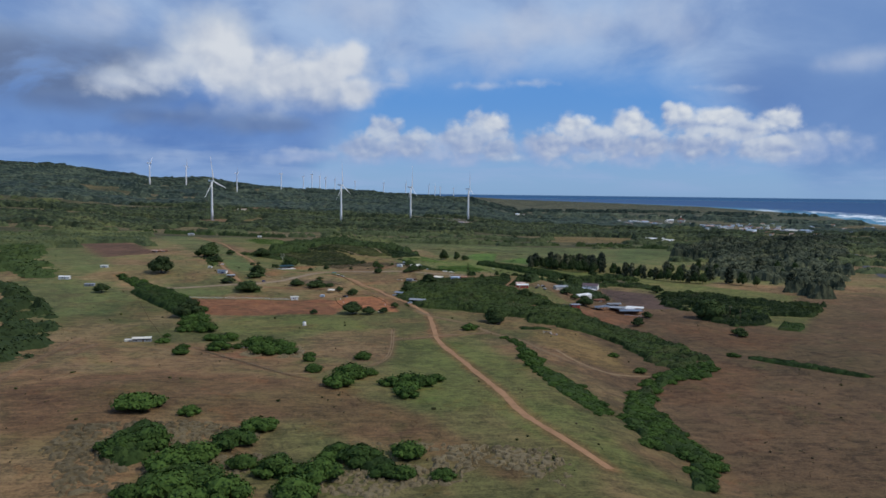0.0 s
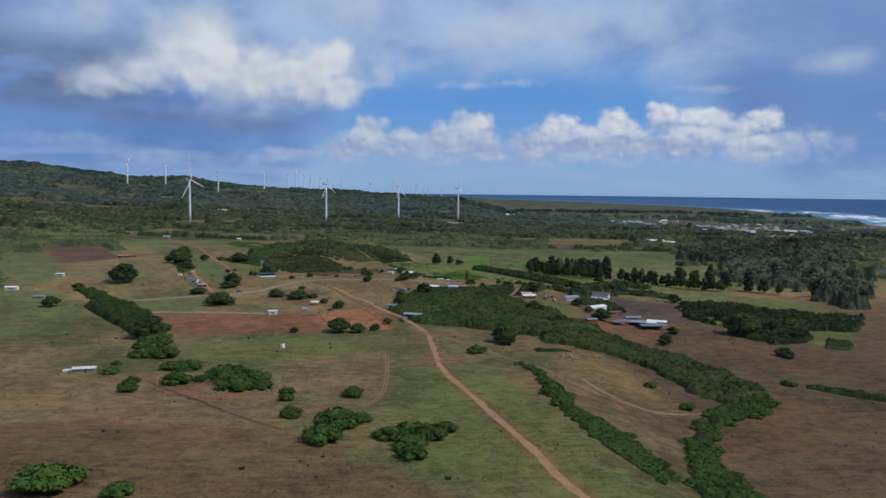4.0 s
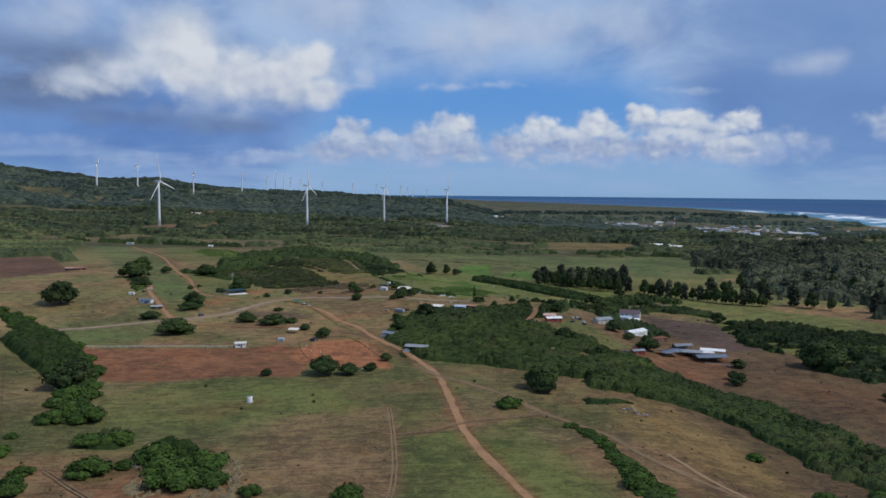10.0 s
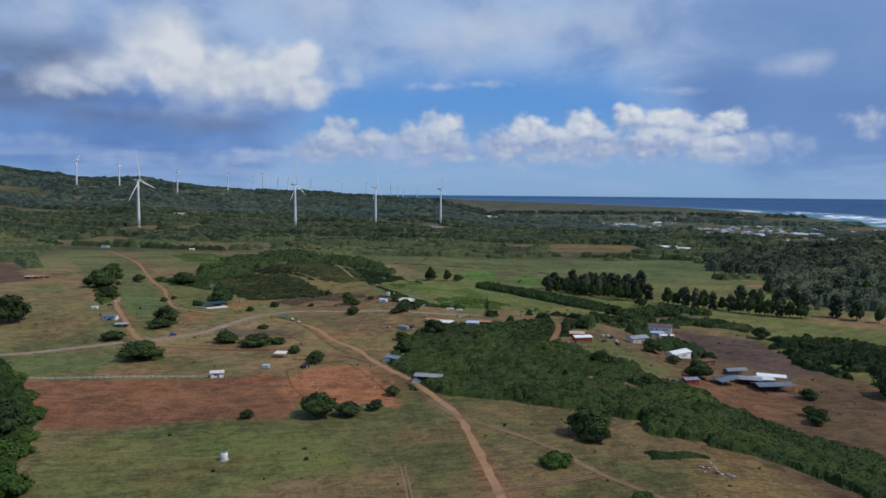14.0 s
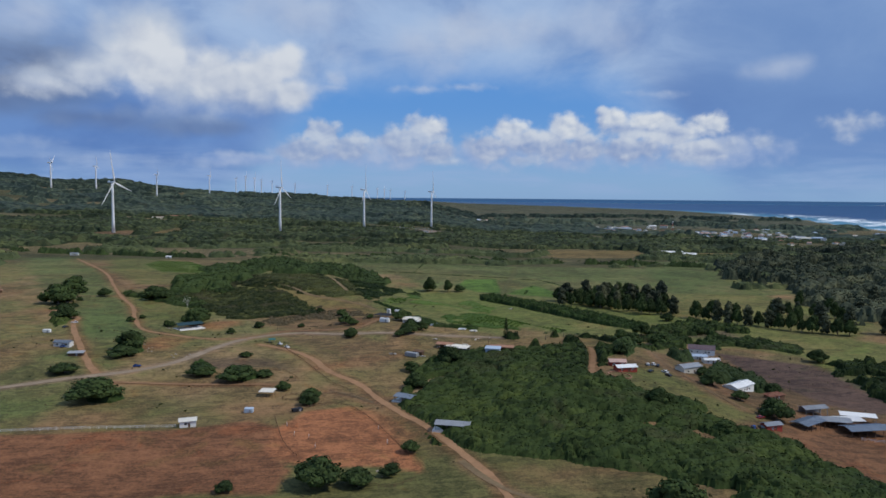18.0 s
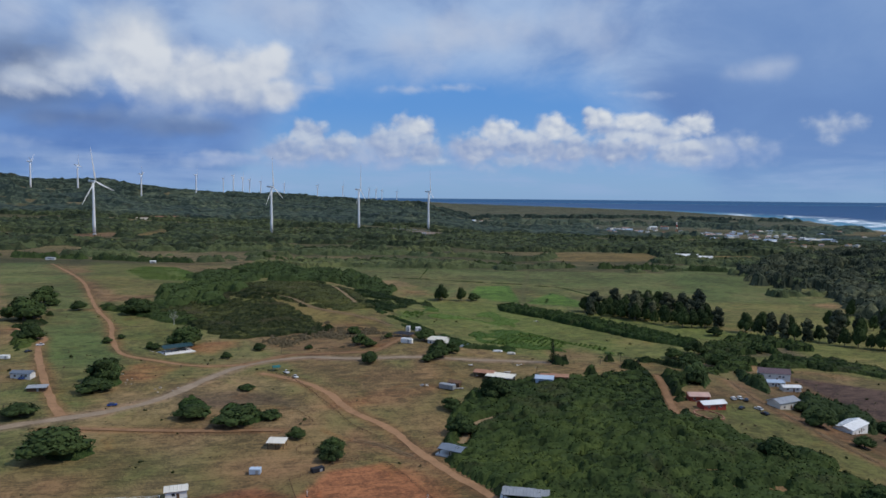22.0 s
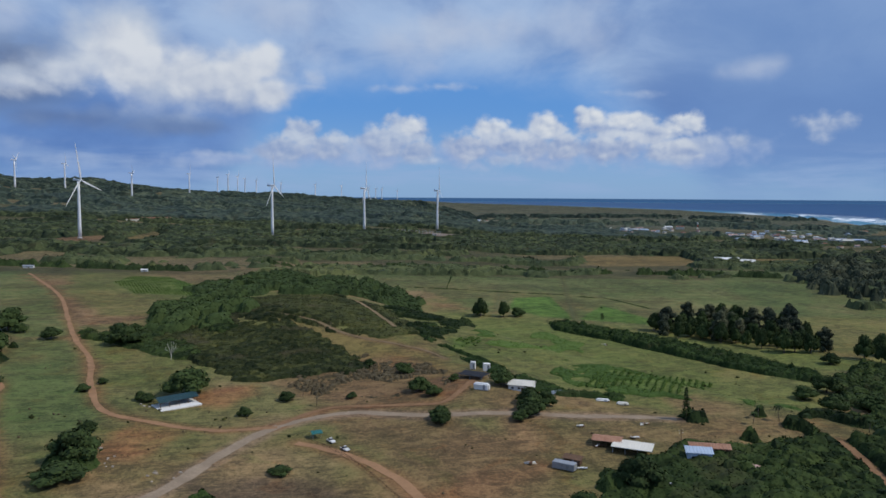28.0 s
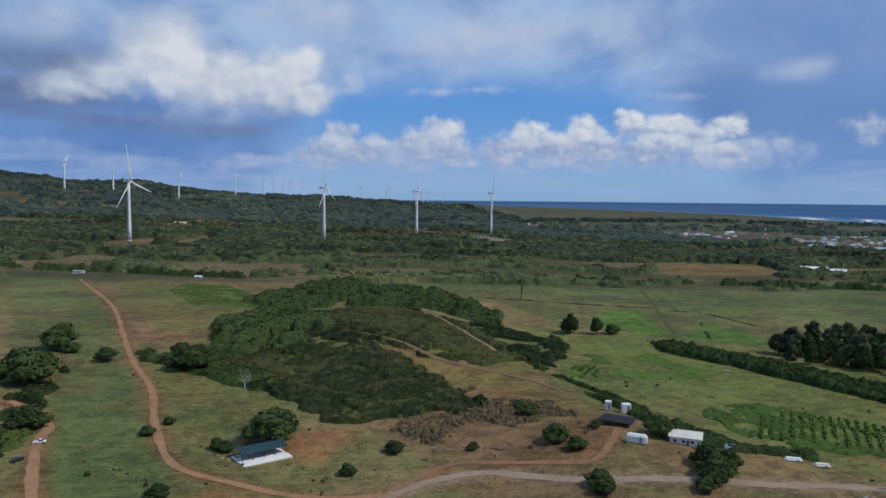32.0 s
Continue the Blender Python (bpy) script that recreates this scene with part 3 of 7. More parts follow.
FIELDS.append(("field_yellow_far", "yellow", [(271, 1897), (507, 1952), (470, 1831), (296, 1819)]))
FIELDS.append(("shore_meadow", "heath", [(671, 4370), (1455, 4681), (1400, 3898), (695, 3700)]))
SCRUB.append(("bush_hill", 3.6, [(-53, 772), (-45, 822), (-26, 868), (16, 893), (58, 890), (70, 808), (90, 783), (104, 768), (112, 738), (130, 724), (140, 702), (157, 676), (179, 640), (196, 593), (200, 549), (167, 513), (156, 542), (148, 590), (118, 625), (78, 645), (72, 661), (50, 680), (18, 697), (-4, 703), (-32, 722)]))
SCRUB.append(("woods_west", 6, [(-950, 1582), (-828, 1493), (-446, 842), (-474, 840), (-525, 872)]))
SCRUB.append(("woods_west_b", 6, [(-473, 784), (-412, 729), (-306, 572), (-270, 482), (-267, 440)]))
SCRUB.append(("knoll_scrub", 2.4, [(-252, 1118), (-226, 1172), (-196, 1200), (-154, 1163), (-122, 1112), (-104, 1066), (-98, 1040), (-124, 1022), (-153, 1017), (-172, 1008), (-186, 1014), (-204, 1040), (-222, 1056), (-244, 1078)]))
SCRUB.append(("knoll_crest", 1.9, [(-240, 1290), (-196, 1345), (-140, 1352), (-100, 1250), (-82, 1150), (-72, 1100), (-104, 1090), (-127, 1118), (-154, 1160), (-180, 1172), (-205, 1182)]))
SCRUB.append(("scrub_slope", 2.6, [(-96, 1250), (-60, 1330), (-20, 1330), (-10, 1290), (-48, 1130), (-70, 1085), (-80, 1100), (-84, 1160)]))
SCRUB.append(("brush_knoll", 1.3, [(-128, 1050), (-100, 1058), (-76, 1035), (-66, 1000), (-74, 972), (-104, 966), (-136, 978), (-158, 996), (-150, 1016), (-122, 1022)]))
SCRUB.append(("knoll_trees", 8, [(-268, 1132), (-290, 1255), (-268, 1308), (-226, 1290), (-196, 1180), (-208, 1140), (-236, 1120)]))
SCRUB.append(("belt_back", 7, [(-300, 1370), (-256, 1510), (-190, 1630), (-110, 1590), (-70, 1500), (-48, 1400), (-60, 1335), (-100, 1330), (-155, 1362), (-208, 1352), (-262, 1332)]))
SCRUB.append(("hedge_field", 2.5, [(-59, 1055), (-37, 1031), (-24, 986), (-9, 971), (18, 962), (9, 956), (-18, 962), (-38, 969), (-47, 1015)]))
SCRUB.append(("scrub_hollow", 3.4, [(-308, 1138), (-293, 1164), (-244, 1112), (-220, 1092), (-212, 1052), (-232, 1054), (-268, 1092), (-297, 1112)]))
SCRUB.append(("scrub_farm", 4.5, [(271, 910), (316, 922), (353, 860), (434, 834), (382, 752), (336, 747), (309, 703), (276, 690), (258, 720), (268, 760), (243, 813)]))
SCRUB.append(("scrub_farm_b", 4.5, [(335, 846), (385, 821), (328, 733), (310, 753)]))
SCRUB.append(("woods_right", 14, [(526, 1635), (629, 1734), (830, 1922), (1197, 2168), (731, 1528), (590, 1438), (481, 1397), (456, 1475)]))
SCRUB.append(("woods_right_near", 12, [(506, 1379), (620, 1561), (849, 1781), (1061, 1856), (514, 1018), (458, 1034), (414, 1079), (418, 1165)]))
SCRUB.append(("scrub_east", 5, [(189, 1056), (247, 1099), (279, 1047), (216, 963), (194, 979), (157, 968), (151, 981)]))
SCRUB.append(("scrub_hill_east", 5, [(35, 933), (63, 917), (79, 889), (66, 850), (46, 850), (46, 892), (30, 912)]))
SCRUB.append(("farm_trees", 6, [(179, 979), (179, 932), (144, 870), (139, 890)]))
SCRUB.append(("farm_trees_b", 6, [(183, 907), (188, 872), (193, 846), (170, 816), (158, 829), (136, 826)]))
SCRUB.append(("scrub_knolltop", 4, [(-257, 1243), (-233, 1323), (-197, 1132), (-212, 1110), (-244, 1144)]))
SCRUB.append(("brush_dead", 1, [(-158, 307), (-133, 320), (-102, 327), (-73, 309), (-34, 310), (-5, 306), (43, 302), (51, 272), (45, 256), (-36, 253), (-94, 249), (-130, 246), (-153, 283)]))
SCRUB.append(("brush_thicket", 1, [(-165, 520), (-139, 538), (-104, 521), (-92, 486), (-113, 477), (-146, 491)]))
SCRUB.append(("thicket_a", 4, [(-145, 539), (-139, 555), (-125, 544), (-105, 513), (-101, 495), (-110, 492), (-126, 499), (-132, 518), (-142, 528)]))
SCRUB.append(("thicket_b", 3.5, [(-176, 546), (-173, 565), (-159, 565), (-152, 548), (-158, 539), (-170, 539)]))
SCRUB.append(("thicket_w", 5, [(-322, 755), (-317, 776), (-278, 763), (-227, 687), (-209, 637), (-218, 636), (-227, 636), (-260, 678), (-298, 723)]))
SCRUB.append(("thicket_c", 4, [(-131, 277), (-136, 301), (-128, 316), (-118, 311), (-111, 293), (-113, 278), (-120, 271)]))
SCRUB.append(("thicket_d", 4, [(-109, 252), (-112, 276), (-108, 295), (-96, 290), (-85, 273), (-83, 258), (-94, 250)]))
SCRUB.append(("thicket_e", 3, [(-69, 271), (-67, 286), (-62, 291), (-54, 270), (-58, 263)]))
SCRUB.append(("thicket_f", 3.5, [(-39, 283), (-37, 302), (-28, 300), (-20, 286), (-10, 274), (-13, 269), (-28, 273)]))
SCRUB.append(("scrub_upper", 4, [(53, 927), (72, 933), (95, 919), (153, 978), (94, 870), (65, 823), (58, 833), (75, 880), (56, 870), (48, 892)]))
SCRUB.append(("thicket_m", 3.5, [(-177, 857), (-171, 866), (-161, 853), (-157, 843), (-171, 842)]))
SCRUB.append(("thicket_n", 3.5, [(-156, 847), (-154, 857), (-139, 855), (-131, 836), (-139, 828), (-149, 830)]))
SCRUB.append(("thicket_o", 4, [(-218, 798), (-221, 814), (-207, 812), (-196, 796), (-200, 788), (-212, 789)]))
SCRUB.append(("thicket_p", 4, [(-234, 885), (-237, 910), (-225, 911), (-215, 889), (-220, 877)]))
SCRUB.append(("scrub_left", 4, [(-336, 1030), (-360, 1099), (-341, 1103), (-314, 1013), (-292, 948), (-298, 947)]))
SCRUB.append(("farm_trees_c", 6, [(100, 889), (157, 978), (113, 879), (103, 865), (104, 879)]))
SCRUB.append(("scrub_lane", 4, [(26, 926), (51, 936), (83, 924), (181, 1033), (224, 1046), (64, 836), (50, 836), (54, 869), (46, 888), (40, 904)]))
SCRUB.append(("weeds_a", 0.9, [(11, 1052), (96, 1045), (141, 987), (87, 917), (59, 951), (7, 974), (-7, 1013)]))
SCRUB.append(("weeds_b", 0.8, [(-35, 1133), (44, 1243), (64, 1184), (14, 1080), (-31, 1090)]))
SCRUB.append(("woods_right_edge", 14, [(444, 939), (578, 1148), (703, 1259), (466, 884), (445, 897)]))
SCRUB.append(("hedge_strip", 2, [(65, 620), (88, 619), (96, 610), (66, 610)]))
SCRUB.append(("hedge_line", 1.2, [(-50, 1535), (12, 1513), (71, 1488), (125, 1477), (173, 1442), (192, 1367), (195, 1368), (176, 1443), (126, 1480), (72, 1491), (13, 1516), (-49, 1538)]))
SCRUB.append(("hedge_line", 1, [(12, 1663), (-11, 1530), (-8, 1529), (15, 1662)]))
SCRUB.append(("hedge_line", 1.2, [(144, 1388), (119, 1307), (122, 1306), (147, 1387)]))
SCRUB.append(("hedge_valley", 4.6, [(57, 1253), (62, 1302), (102, 1258), (130, 1202), (158, 1150), (196, 1076), (186, 1040), (141, 1098), (112, 1160), (91, 1200)]))
SCRUB.append(("scrub_valley", 3.2, [(166, 1006), (188, 996), (235, 986), (269, 944), (289, 971), (263, 1009), (256, 1040), (232, 1010), (190, 1022)]))
SCRUB.append(("hedge_rough", 2.0, [(232, 552), (236, 561), (254, 550), (300, 500), (290, 498), (245, 537)]))
SCRUB.append(("hedge_rough", 3.0, [(309, 673), (331, 711), (346, 696), (327, 666)]))
SCRUB.append(("hedge_line", 2.2, [(-80, 1101), (-63, 1071), (-46, 1042), (-34, 1011), (-26, 984), (-9, 965), (12, 953), (15, 958), (-6, 968), (-21, 987), (-29, 1012), (-41, 1045), (-58, 1074), (-75, 1104)]))
SCRUB.append(("belt_line", 9, [(-263, 1688), (-75, 1722), (84, 1713), (286, 1703), (506, 1636), (511, 1651), (289, 1718), (85, 1728), (-76, 1737), (-266, 1703)]))
SCRUB.append(("belt_line", 9, [(-701, 1716), (-530, 1664), (-347, 1594), (-342, 1609), (-525, 1679), (-696, 1731)]))
SHRUBS.append(("bush_stream", 9, [(203, 543), (186, 497), (158, 484), (138, 462), (122, 422), (124, 373), (126, 347), (128, 329), (109, 290), (101, 287), (112, 328), (97, 334), (92, 368), (114, 435), (152, 503)]))
SHRUBS.append(("hedge_west", 11, [(-380, 854), (-339, 826), (-256, 732), (-218, 670), (-194, 597), (-208, 595), (-246, 675), (-315, 767)]))
SHRUBS.append(("hedge_stream_left", 6, [(40, 601), (58, 570), (67, 492), (64, 457), (81, 422), (89, 376), (80, 364), (65, 400), (56, 455), (55, 544)]))
BUSHES_A = [(150, 1017, 16.8), (172, 1029, 18.5), (174, 989, 18.9), (144, 839, 11.3), (151, 770, 14.0), (184, 828, 13.4), (142, 787, 11.4), (268, 918, 18.0), (226, 1034, 14.8), (206, 734, 12.8), (187, 699, 10.2), (103, 876, 12.8), (225, 1104, 15.9)]
BUSHES_B = [(-140, 335, 20.2), (-116, 333, 9.6), (-127, 286, 17.7), (-118, 292, 17.8), (-94, 280, 16.8), (-102, 272, 16.5), (-86, 298, 16.1), (-80, 318, 13.7), (-76, 275, 11.6), (-62, 271, 15.5), (-45, 268, 16.3), (-45, 287, 9.2), (-33, 286, 15.0), (-42, 296, 9.7), (-21, 274, 11.3), (-14, 272, 11.2), (-13, 293, 14.6), (1, 272, 9.2), (-76, 250, 17.3), (-51, 251, 16.4), (-94, 250, 19.8), (-108, 247, 11.1), (-89, 259, 18.0)]
BUSHES_C = [(-171, 547, 15.9), (-159, 549, 14.9), (-156, 510, 18.7), (-145, 518, 9.3), (-135, 526, 19.4), (-128, 536, 14.1), (-113, 517, 18.6), (-119, 496, 19.2), (-105, 497, 14.3), (-86, 472, 9.6), (-210, 616, 20.4), (-203, 581, 16.6), (-187, 583, 20.1), (-223, 642, 28.9), (-220, 657, 14.8), (-114, 504, 15.4), (-129, 514, 16.0)]
BUSHES_D = [(-53, 423, 22.2), (-56, 398, 15.3), (-19, 409, 14.3), (-12, 405, 14.1), (-18, 382, 11.5), (-52, 482, 13.7), (-88, 487, 9.3), (-78, 443, 11.3), (-47, 428, 13.6), (23, 606, 14.2), (-4, 417, 9.9), (-348, 749, 19.1), (-209, 554, 6.5), (-180, 507, 10.1), (264, 640, 11.8), (224, 559, 10.3), (267, 731, 36.2)]
BUSHES_E = [(-42, 431, 9.7), (-27, 406, 13.4), (-20, 394, 12.9), (-77, 438, 11.5), (-178, 495, 10.7), (-203, 535, 8.4), (263, 647, 13.7)]
BUSHES_F = [(-203, 530, 10.2), (-174, 486, 11.4), (-118, 673, 8.3), (-83, 677, 22.7), (-68, 677, 15.1), (-55, 687, 10.0), (-46, 711, 9.6), (-97, 784, 11.9), (-114, 810, 9.6), (-166, 839, 20.3), (-144, 831, 24.9), (-129, 837, 13.0), (-245, 839, 19.9), (-211, 793, 33.8), (-224, 876, 21.8), (-342, 1063, 33.9), (-337, 880, 34.6), (-81, 924, 10.1), (-38, 933, 15.9), (47, 642, 23.4), (184, 686, 14.2), (148, 759, 18.3), (58, 493, 14.9), (58, 465, 11.5), (138, 503, 10.1), (129, 546, 9.2)]
BUSHES_G = [(-230, 912, 10.2), (-97, 795, 12.6), (-81, 931, 11.6), (-203, 982, 26.2), (-269, 1098, 26.7), (-219, 969, 8.6), (-147, 879, 10.6), (-68, 985, 6.8), (-41, 928, 12.3), (-29, 944, 11.9), (-94, 1025, 8.2), (150, 990, 18.6), (138, 814, 17.0), (104, 725, 13.5), (86, 764, 17.3), (-16, 857, 20.0), (-39, 810, 14.9), (-40, 843, 12.9)]
BUSHES_H = [(-255, 986, 8.1), (-251, 1002, 6.6), (-231, 924, 9.6), (-224, 892, 21.6), (-362, 1146, 27.4), (-342, 1080, 22.6), (-305, 990, 21.3), (-44, 974, 16.3), (-37, 944, 14.1), (-46, 923, 9.5), (-170, 946, 7.4), (-121, 974, 5.3), (-92, 1013, 10.6), (-87, 974, 13.3), (-81, 963, 10.3), (-285, 1137, 14.5), (-272, 1129, 14.2), (-322, 1117, 15.9), (-350, 1137, 12.6), (3, 1338, 19.8), (40, 1329, 16.5)]
BUSHES_I = [(-223, 972, 8.2), (-112, 1034, 8.5), (-153, 969, 9.4), (-122, 972, 5.7)]
IRONWOODS_A = [(147, 1240), (155, 1228), (165, 1212), (177, 1208), (185, 1195), (192, 1180), (202, 1158), (215, 1158), (222, 1145), (233, 1141), (248, 1145), (203, 1195), (241, 1173), (178, 1236)]
IRONWOODS_B = [(260, 1116), (264, 1103), (272, 1095), (280, 1087), (286, 1081), (294, 1075), (304, 1074), (281, 1126), (299, 1111), (309, 1064), (313, 1053), (322, 1048), (328, 1041), (336, 1037), (345, 1032), (352, 1024), (361, 1020), (333, 1093), (349, 1083), (368, 1077), (387, 1070), (366, 1132), (388, 1121), (406, 1112)]
IRONWOODS_C = [(352, 1134), (362, 1106), (373, 1083), (386, 1058), (399, 1023), (411, 1007), (424, 991), (415, 1194), (433, 1165), (450, 1138), (474, 1112), (503, 1087), (463, 976), (470, 958), (530, 1231), (546, 1199), (567, 1182), (577, 1141)]
IRONWOODS_D = [(-2, 1333), (2, 1328), (25, 1327), (148, 1247), (156, 1237), (167, 1233), (172, 1218), (193, 1188)]
IRONWOODS_E = []
GROVE_TREES = [(264, 1221), (264, 1249), (229, 1167), (240, 1274), (233, 1198), (206, 1236), (190, 1238), (238, 1161), (187, 1214), (254, 1191), (257, 1202), (246, 1200), (181, 1225), (216, 1171), (146, 1220), (185, 1258), (227, 1216), (212, 1270), (201, 1265), (218, 1203), (172, 1199), (265, 1234), (226, 1267), (237, 1262), (236, 1293), (240, 1245), (181, 1184), (253, 1236), (219, 1232), (250, 1158), (154, 1206), (250, 1269), (226, 1184), (211, 1225), (251, 1176), (175, 1246), (205, 1211), (212, 1186), (195, 1169), (221, 1253), (224, 1288), (232, 1230), (241, 1211), (208, 1248), (212, 1143)]
CARS = (
    ("white", 111, 848, 80),
    ("white", 115, 849, 80),
    ("dark", 117, 846, 60),
    ("dark", 107, 832, 40),
    ("white", 116, 832, 110),
    ("dark", 115, 824, 110),
    ("blue", -208, 854, 20),
    ("dark", 118, 733, 70),
    ("blue", 123, 735, 75),
    ("dark", 128, 737, 80),
    ("red", 137, 755, 20),
    ("white", -129, 908, 120),
    ("white", -123, 899, 120),
    ("dark", -291, 954, 60),
    ("white", -292, 973, 20),
    ("blue", -267, 893, 40),
)
FENCES.append(("white", [(-268, 739), (-233, 741), (-157, 750)]))
FENCES.append(("dark", [(-112, 763), (-92, 781), (-77, 780), (-62, 751), (-47, 707)]))
FENCES.append(("dark", [(-112, 763), (-103, 726), (-95, 709)]))
FENCES.append(("wire", [(-77, 412), (-22, 347), (19, 304), (40, 279), (47, 259)]))
FENCES.append(("wire", [(-130, 666), (-97, 675), (-58, 625), (-41, 606), (-39, 551)]))
FENCES.append(("wire", [(-315, 751), (-249, 622), (-207, 543)]))
FENCES.append(("dark", [(-137, 834), (-121, 848), (-107, 829)]))
FENCES.append(("dark", [(-140, 911), (-122, 891), (-106, 861), (-89, 825), (-78, 810)]))
FENCES.append(("wire", [(-117, 939), (-90, 904), (-81, 889)]))
FENCES.append(("dark", [(164, 740), (180, 748), (184, 741)]))
FENCES.append(("pale", [(186, 745), (204, 737)]))
FENCES.append(("wire", [(123, 322), (160, 318), (192, 309)]))
FENCES.append(("wire", [(-258, 425), (-259, 457), (-266, 526)]))
FENCES.append(("dark", [(-70, 684), (-57, 674), (-45, 681)]))
TANK = (-116, 616)
DEAD_TREE = (-230, 1057)
WINDSWEPT = (48, 633)
POLE_A = (296, 726)
POLE_B = (295, 750)
SCRAP = [(10, 919), (-1, 902), (-19, 894), (-32, 875), (-4, 889), (5, 866), (-38, 875), (-51, 880), (-20, 916), (82, 1184), (85, 601), (88, 595), (92, 592)]
TOWN_A = [(893, 2792), (1116, 2788), (1226, 2465), (1099, 2123), (963, 2156), (881, 2457)]
TOWN_B = [(722, 3071), (902, 3144), (823, 2829), (674, 2810)]
TOWN_C = [(364, 3903), (479, 4131), (430, 3641), (339, 3538)]
TOWN_D = [(588, 2967), (910, 3188), (1102, 3066), (959, 2702), (691, 2571), (515, 2619)]
TOWN_E = [(1086, 2981), (1394, 2929), (1548, 2656), (1195, 2169), (1100, 2426), (952, 2646)]


# ---- helpers for building ----
def lattice(seed):
    return np.random.RandomState(seed).rand(64, 64)


LATTICES = [lattice(s) for s in range(8)]


def value_noise(x, y, size, seed=0, octaves=4):
    """Soft random hills from 0 to 1 over the plan; size is the width of the largest in metres."""
    x, y = np.asarray(x, float) / size, np.asarray(y, float) / size
    total, weight = 0.0, 0.0
    for o in range(octaves):
        grid = LATTICES[(seed + o) % 8]
        i, j = np.floor(x).astype(int), np.floor(y).astype(int)
        u, v = x - i, y - j
        u, v = u * u * (3 - 2 * u), v * v * (3 - 2 * v)
        a, b, c, d = grid[i % 64, j % 64], grid[(i + 1) % 64, j % 64], grid[i % 64, (j + 1) % 64], grid[(i + 1) % 64, (j + 1) % 64]
        total = total + 0.5**o * (a + (b - a) * u + (c - a) * v + (a - b - c + d) * u * v)
        weight += 0.5**o
        x, y = x * 2.03 + 17.7, y * 2.03 + 5.3
    return total / weight


def inside(x, y, polygon):
    """How far points lie within a polygon, in metres; negative outside."""
    x, y = np.asarray(x, float), np.asarray(y, float)
    best, odd = np.full(x.shape, 1e9), np.zeros(x.shape, bool)
    for (ax, ay), (bx, by) in zip(polygon, polygon[1:] + polygon[:1]):
        dx, dy = bx - ax, by - ay
        t = np.clip(((x - ax) * dx + (y - ay) * dy) / (dx * dx + dy * dy + 1e-9), 0, 1)
        best = np.minimum(best, np.hypot(x - ax - t * dx, y - ay - t * dy))
        if ay != by:
            odd ^= ((ay > y) != (by > y)) & (x < ax + (y - ay) * dx / dy)
    return np.where(odd, best, -best)


def beside(x, y, line):
    """Distance of points from a line of corners, in metres."""
    best = np.full(np.shape(x), 1e9)
    for (ax, ay), (bx, by) in zip(line, line[1:]):
        dx, dy = bx - ax, by - ay
        t = np.clip(((x - ax) * dx + (y - ay) * dy) / (dx * dx + dy * dy + 1e-9), 0, 1)
        best = np.minimum(best, np.hypot(x - ax - t * dx, y - ay - t * dy))
    return best


def mesh_from(name, verts, faces, mat, smooth_faces=False):
    """A mesh from arrays of corners and of triangles or quads."""
    verts, faces = np.asarray(verts, np.float32), np.asarray(faces, np.int32)
    me = bpy.data.meshes.new(name)
    me.vertices.add(len(verts))
    me.vertices.foreach_set("co", verts.ravel())
    me.loops.add(faces.size)
    me.loops.foreach_set("vertex_index", faces.ravel())
    me.polygons.add(len(faces))
    me.polygons.foreach_set("loop_start", np.arange(0, faces.size, faces.shape[1], dtype=np.int32))
    me.polygons.foreach_set("loop_total", np.full(len(faces), faces.shape[1], np.int32))
    me.polygons.foreach_set("use_smooth", np.full(len(faces), smooth_faces, bool))
    me.update(calc_edges=True)
    me.validate()
    if mat is not None:
        me.materials.append(mat)
    return me


def part(name, bm, mat, parent, label=""):
    """Links a bmesh as one mesh object under a thing or a part."""
    me = bpy.data.meshes.new(name)
    bm.to_mesh(me)
    bm.free()
    me.materials.append(mat)
    ob = new(name, me)
    ob.parent = parent
    if label:
        ob["label"] = label
    return ob


# ---- the ground, one sheet out to the horizon ----
COVER = {
    "red": (0.195, 0.108, 0.056), "arena": (0.300, 0.150, 0.072), "brown": (0.125, 0.085, 0.055), "mauve": (0.100, 0.078, 0.062),
    "tan": (0.215, 0.140, 0.080), "green": (0.092, 0.146, 0.050), "lime": (0.084, 0.168, 0.036), "straw": (0.188, 0.142, 0.074),
    "grass": (0.112, 0.150, 0.046), "rust": (0.124, 0.080, 0.042), "yellow": (0.190, 0.155, 0.060), "pale": (0.330, 0.300, 0.260),
    "asphalt": (0.1, 0.1, 0.1), "lane": (0.115, 0.118, 0.052), "meadow": (0.120, 0.172, 0.048), "dirt": (0.200, 0.140, 0.080), "heath": (0.088, 0.108, 0.070), "grey": (0.26, 0.2, 0.14),
}


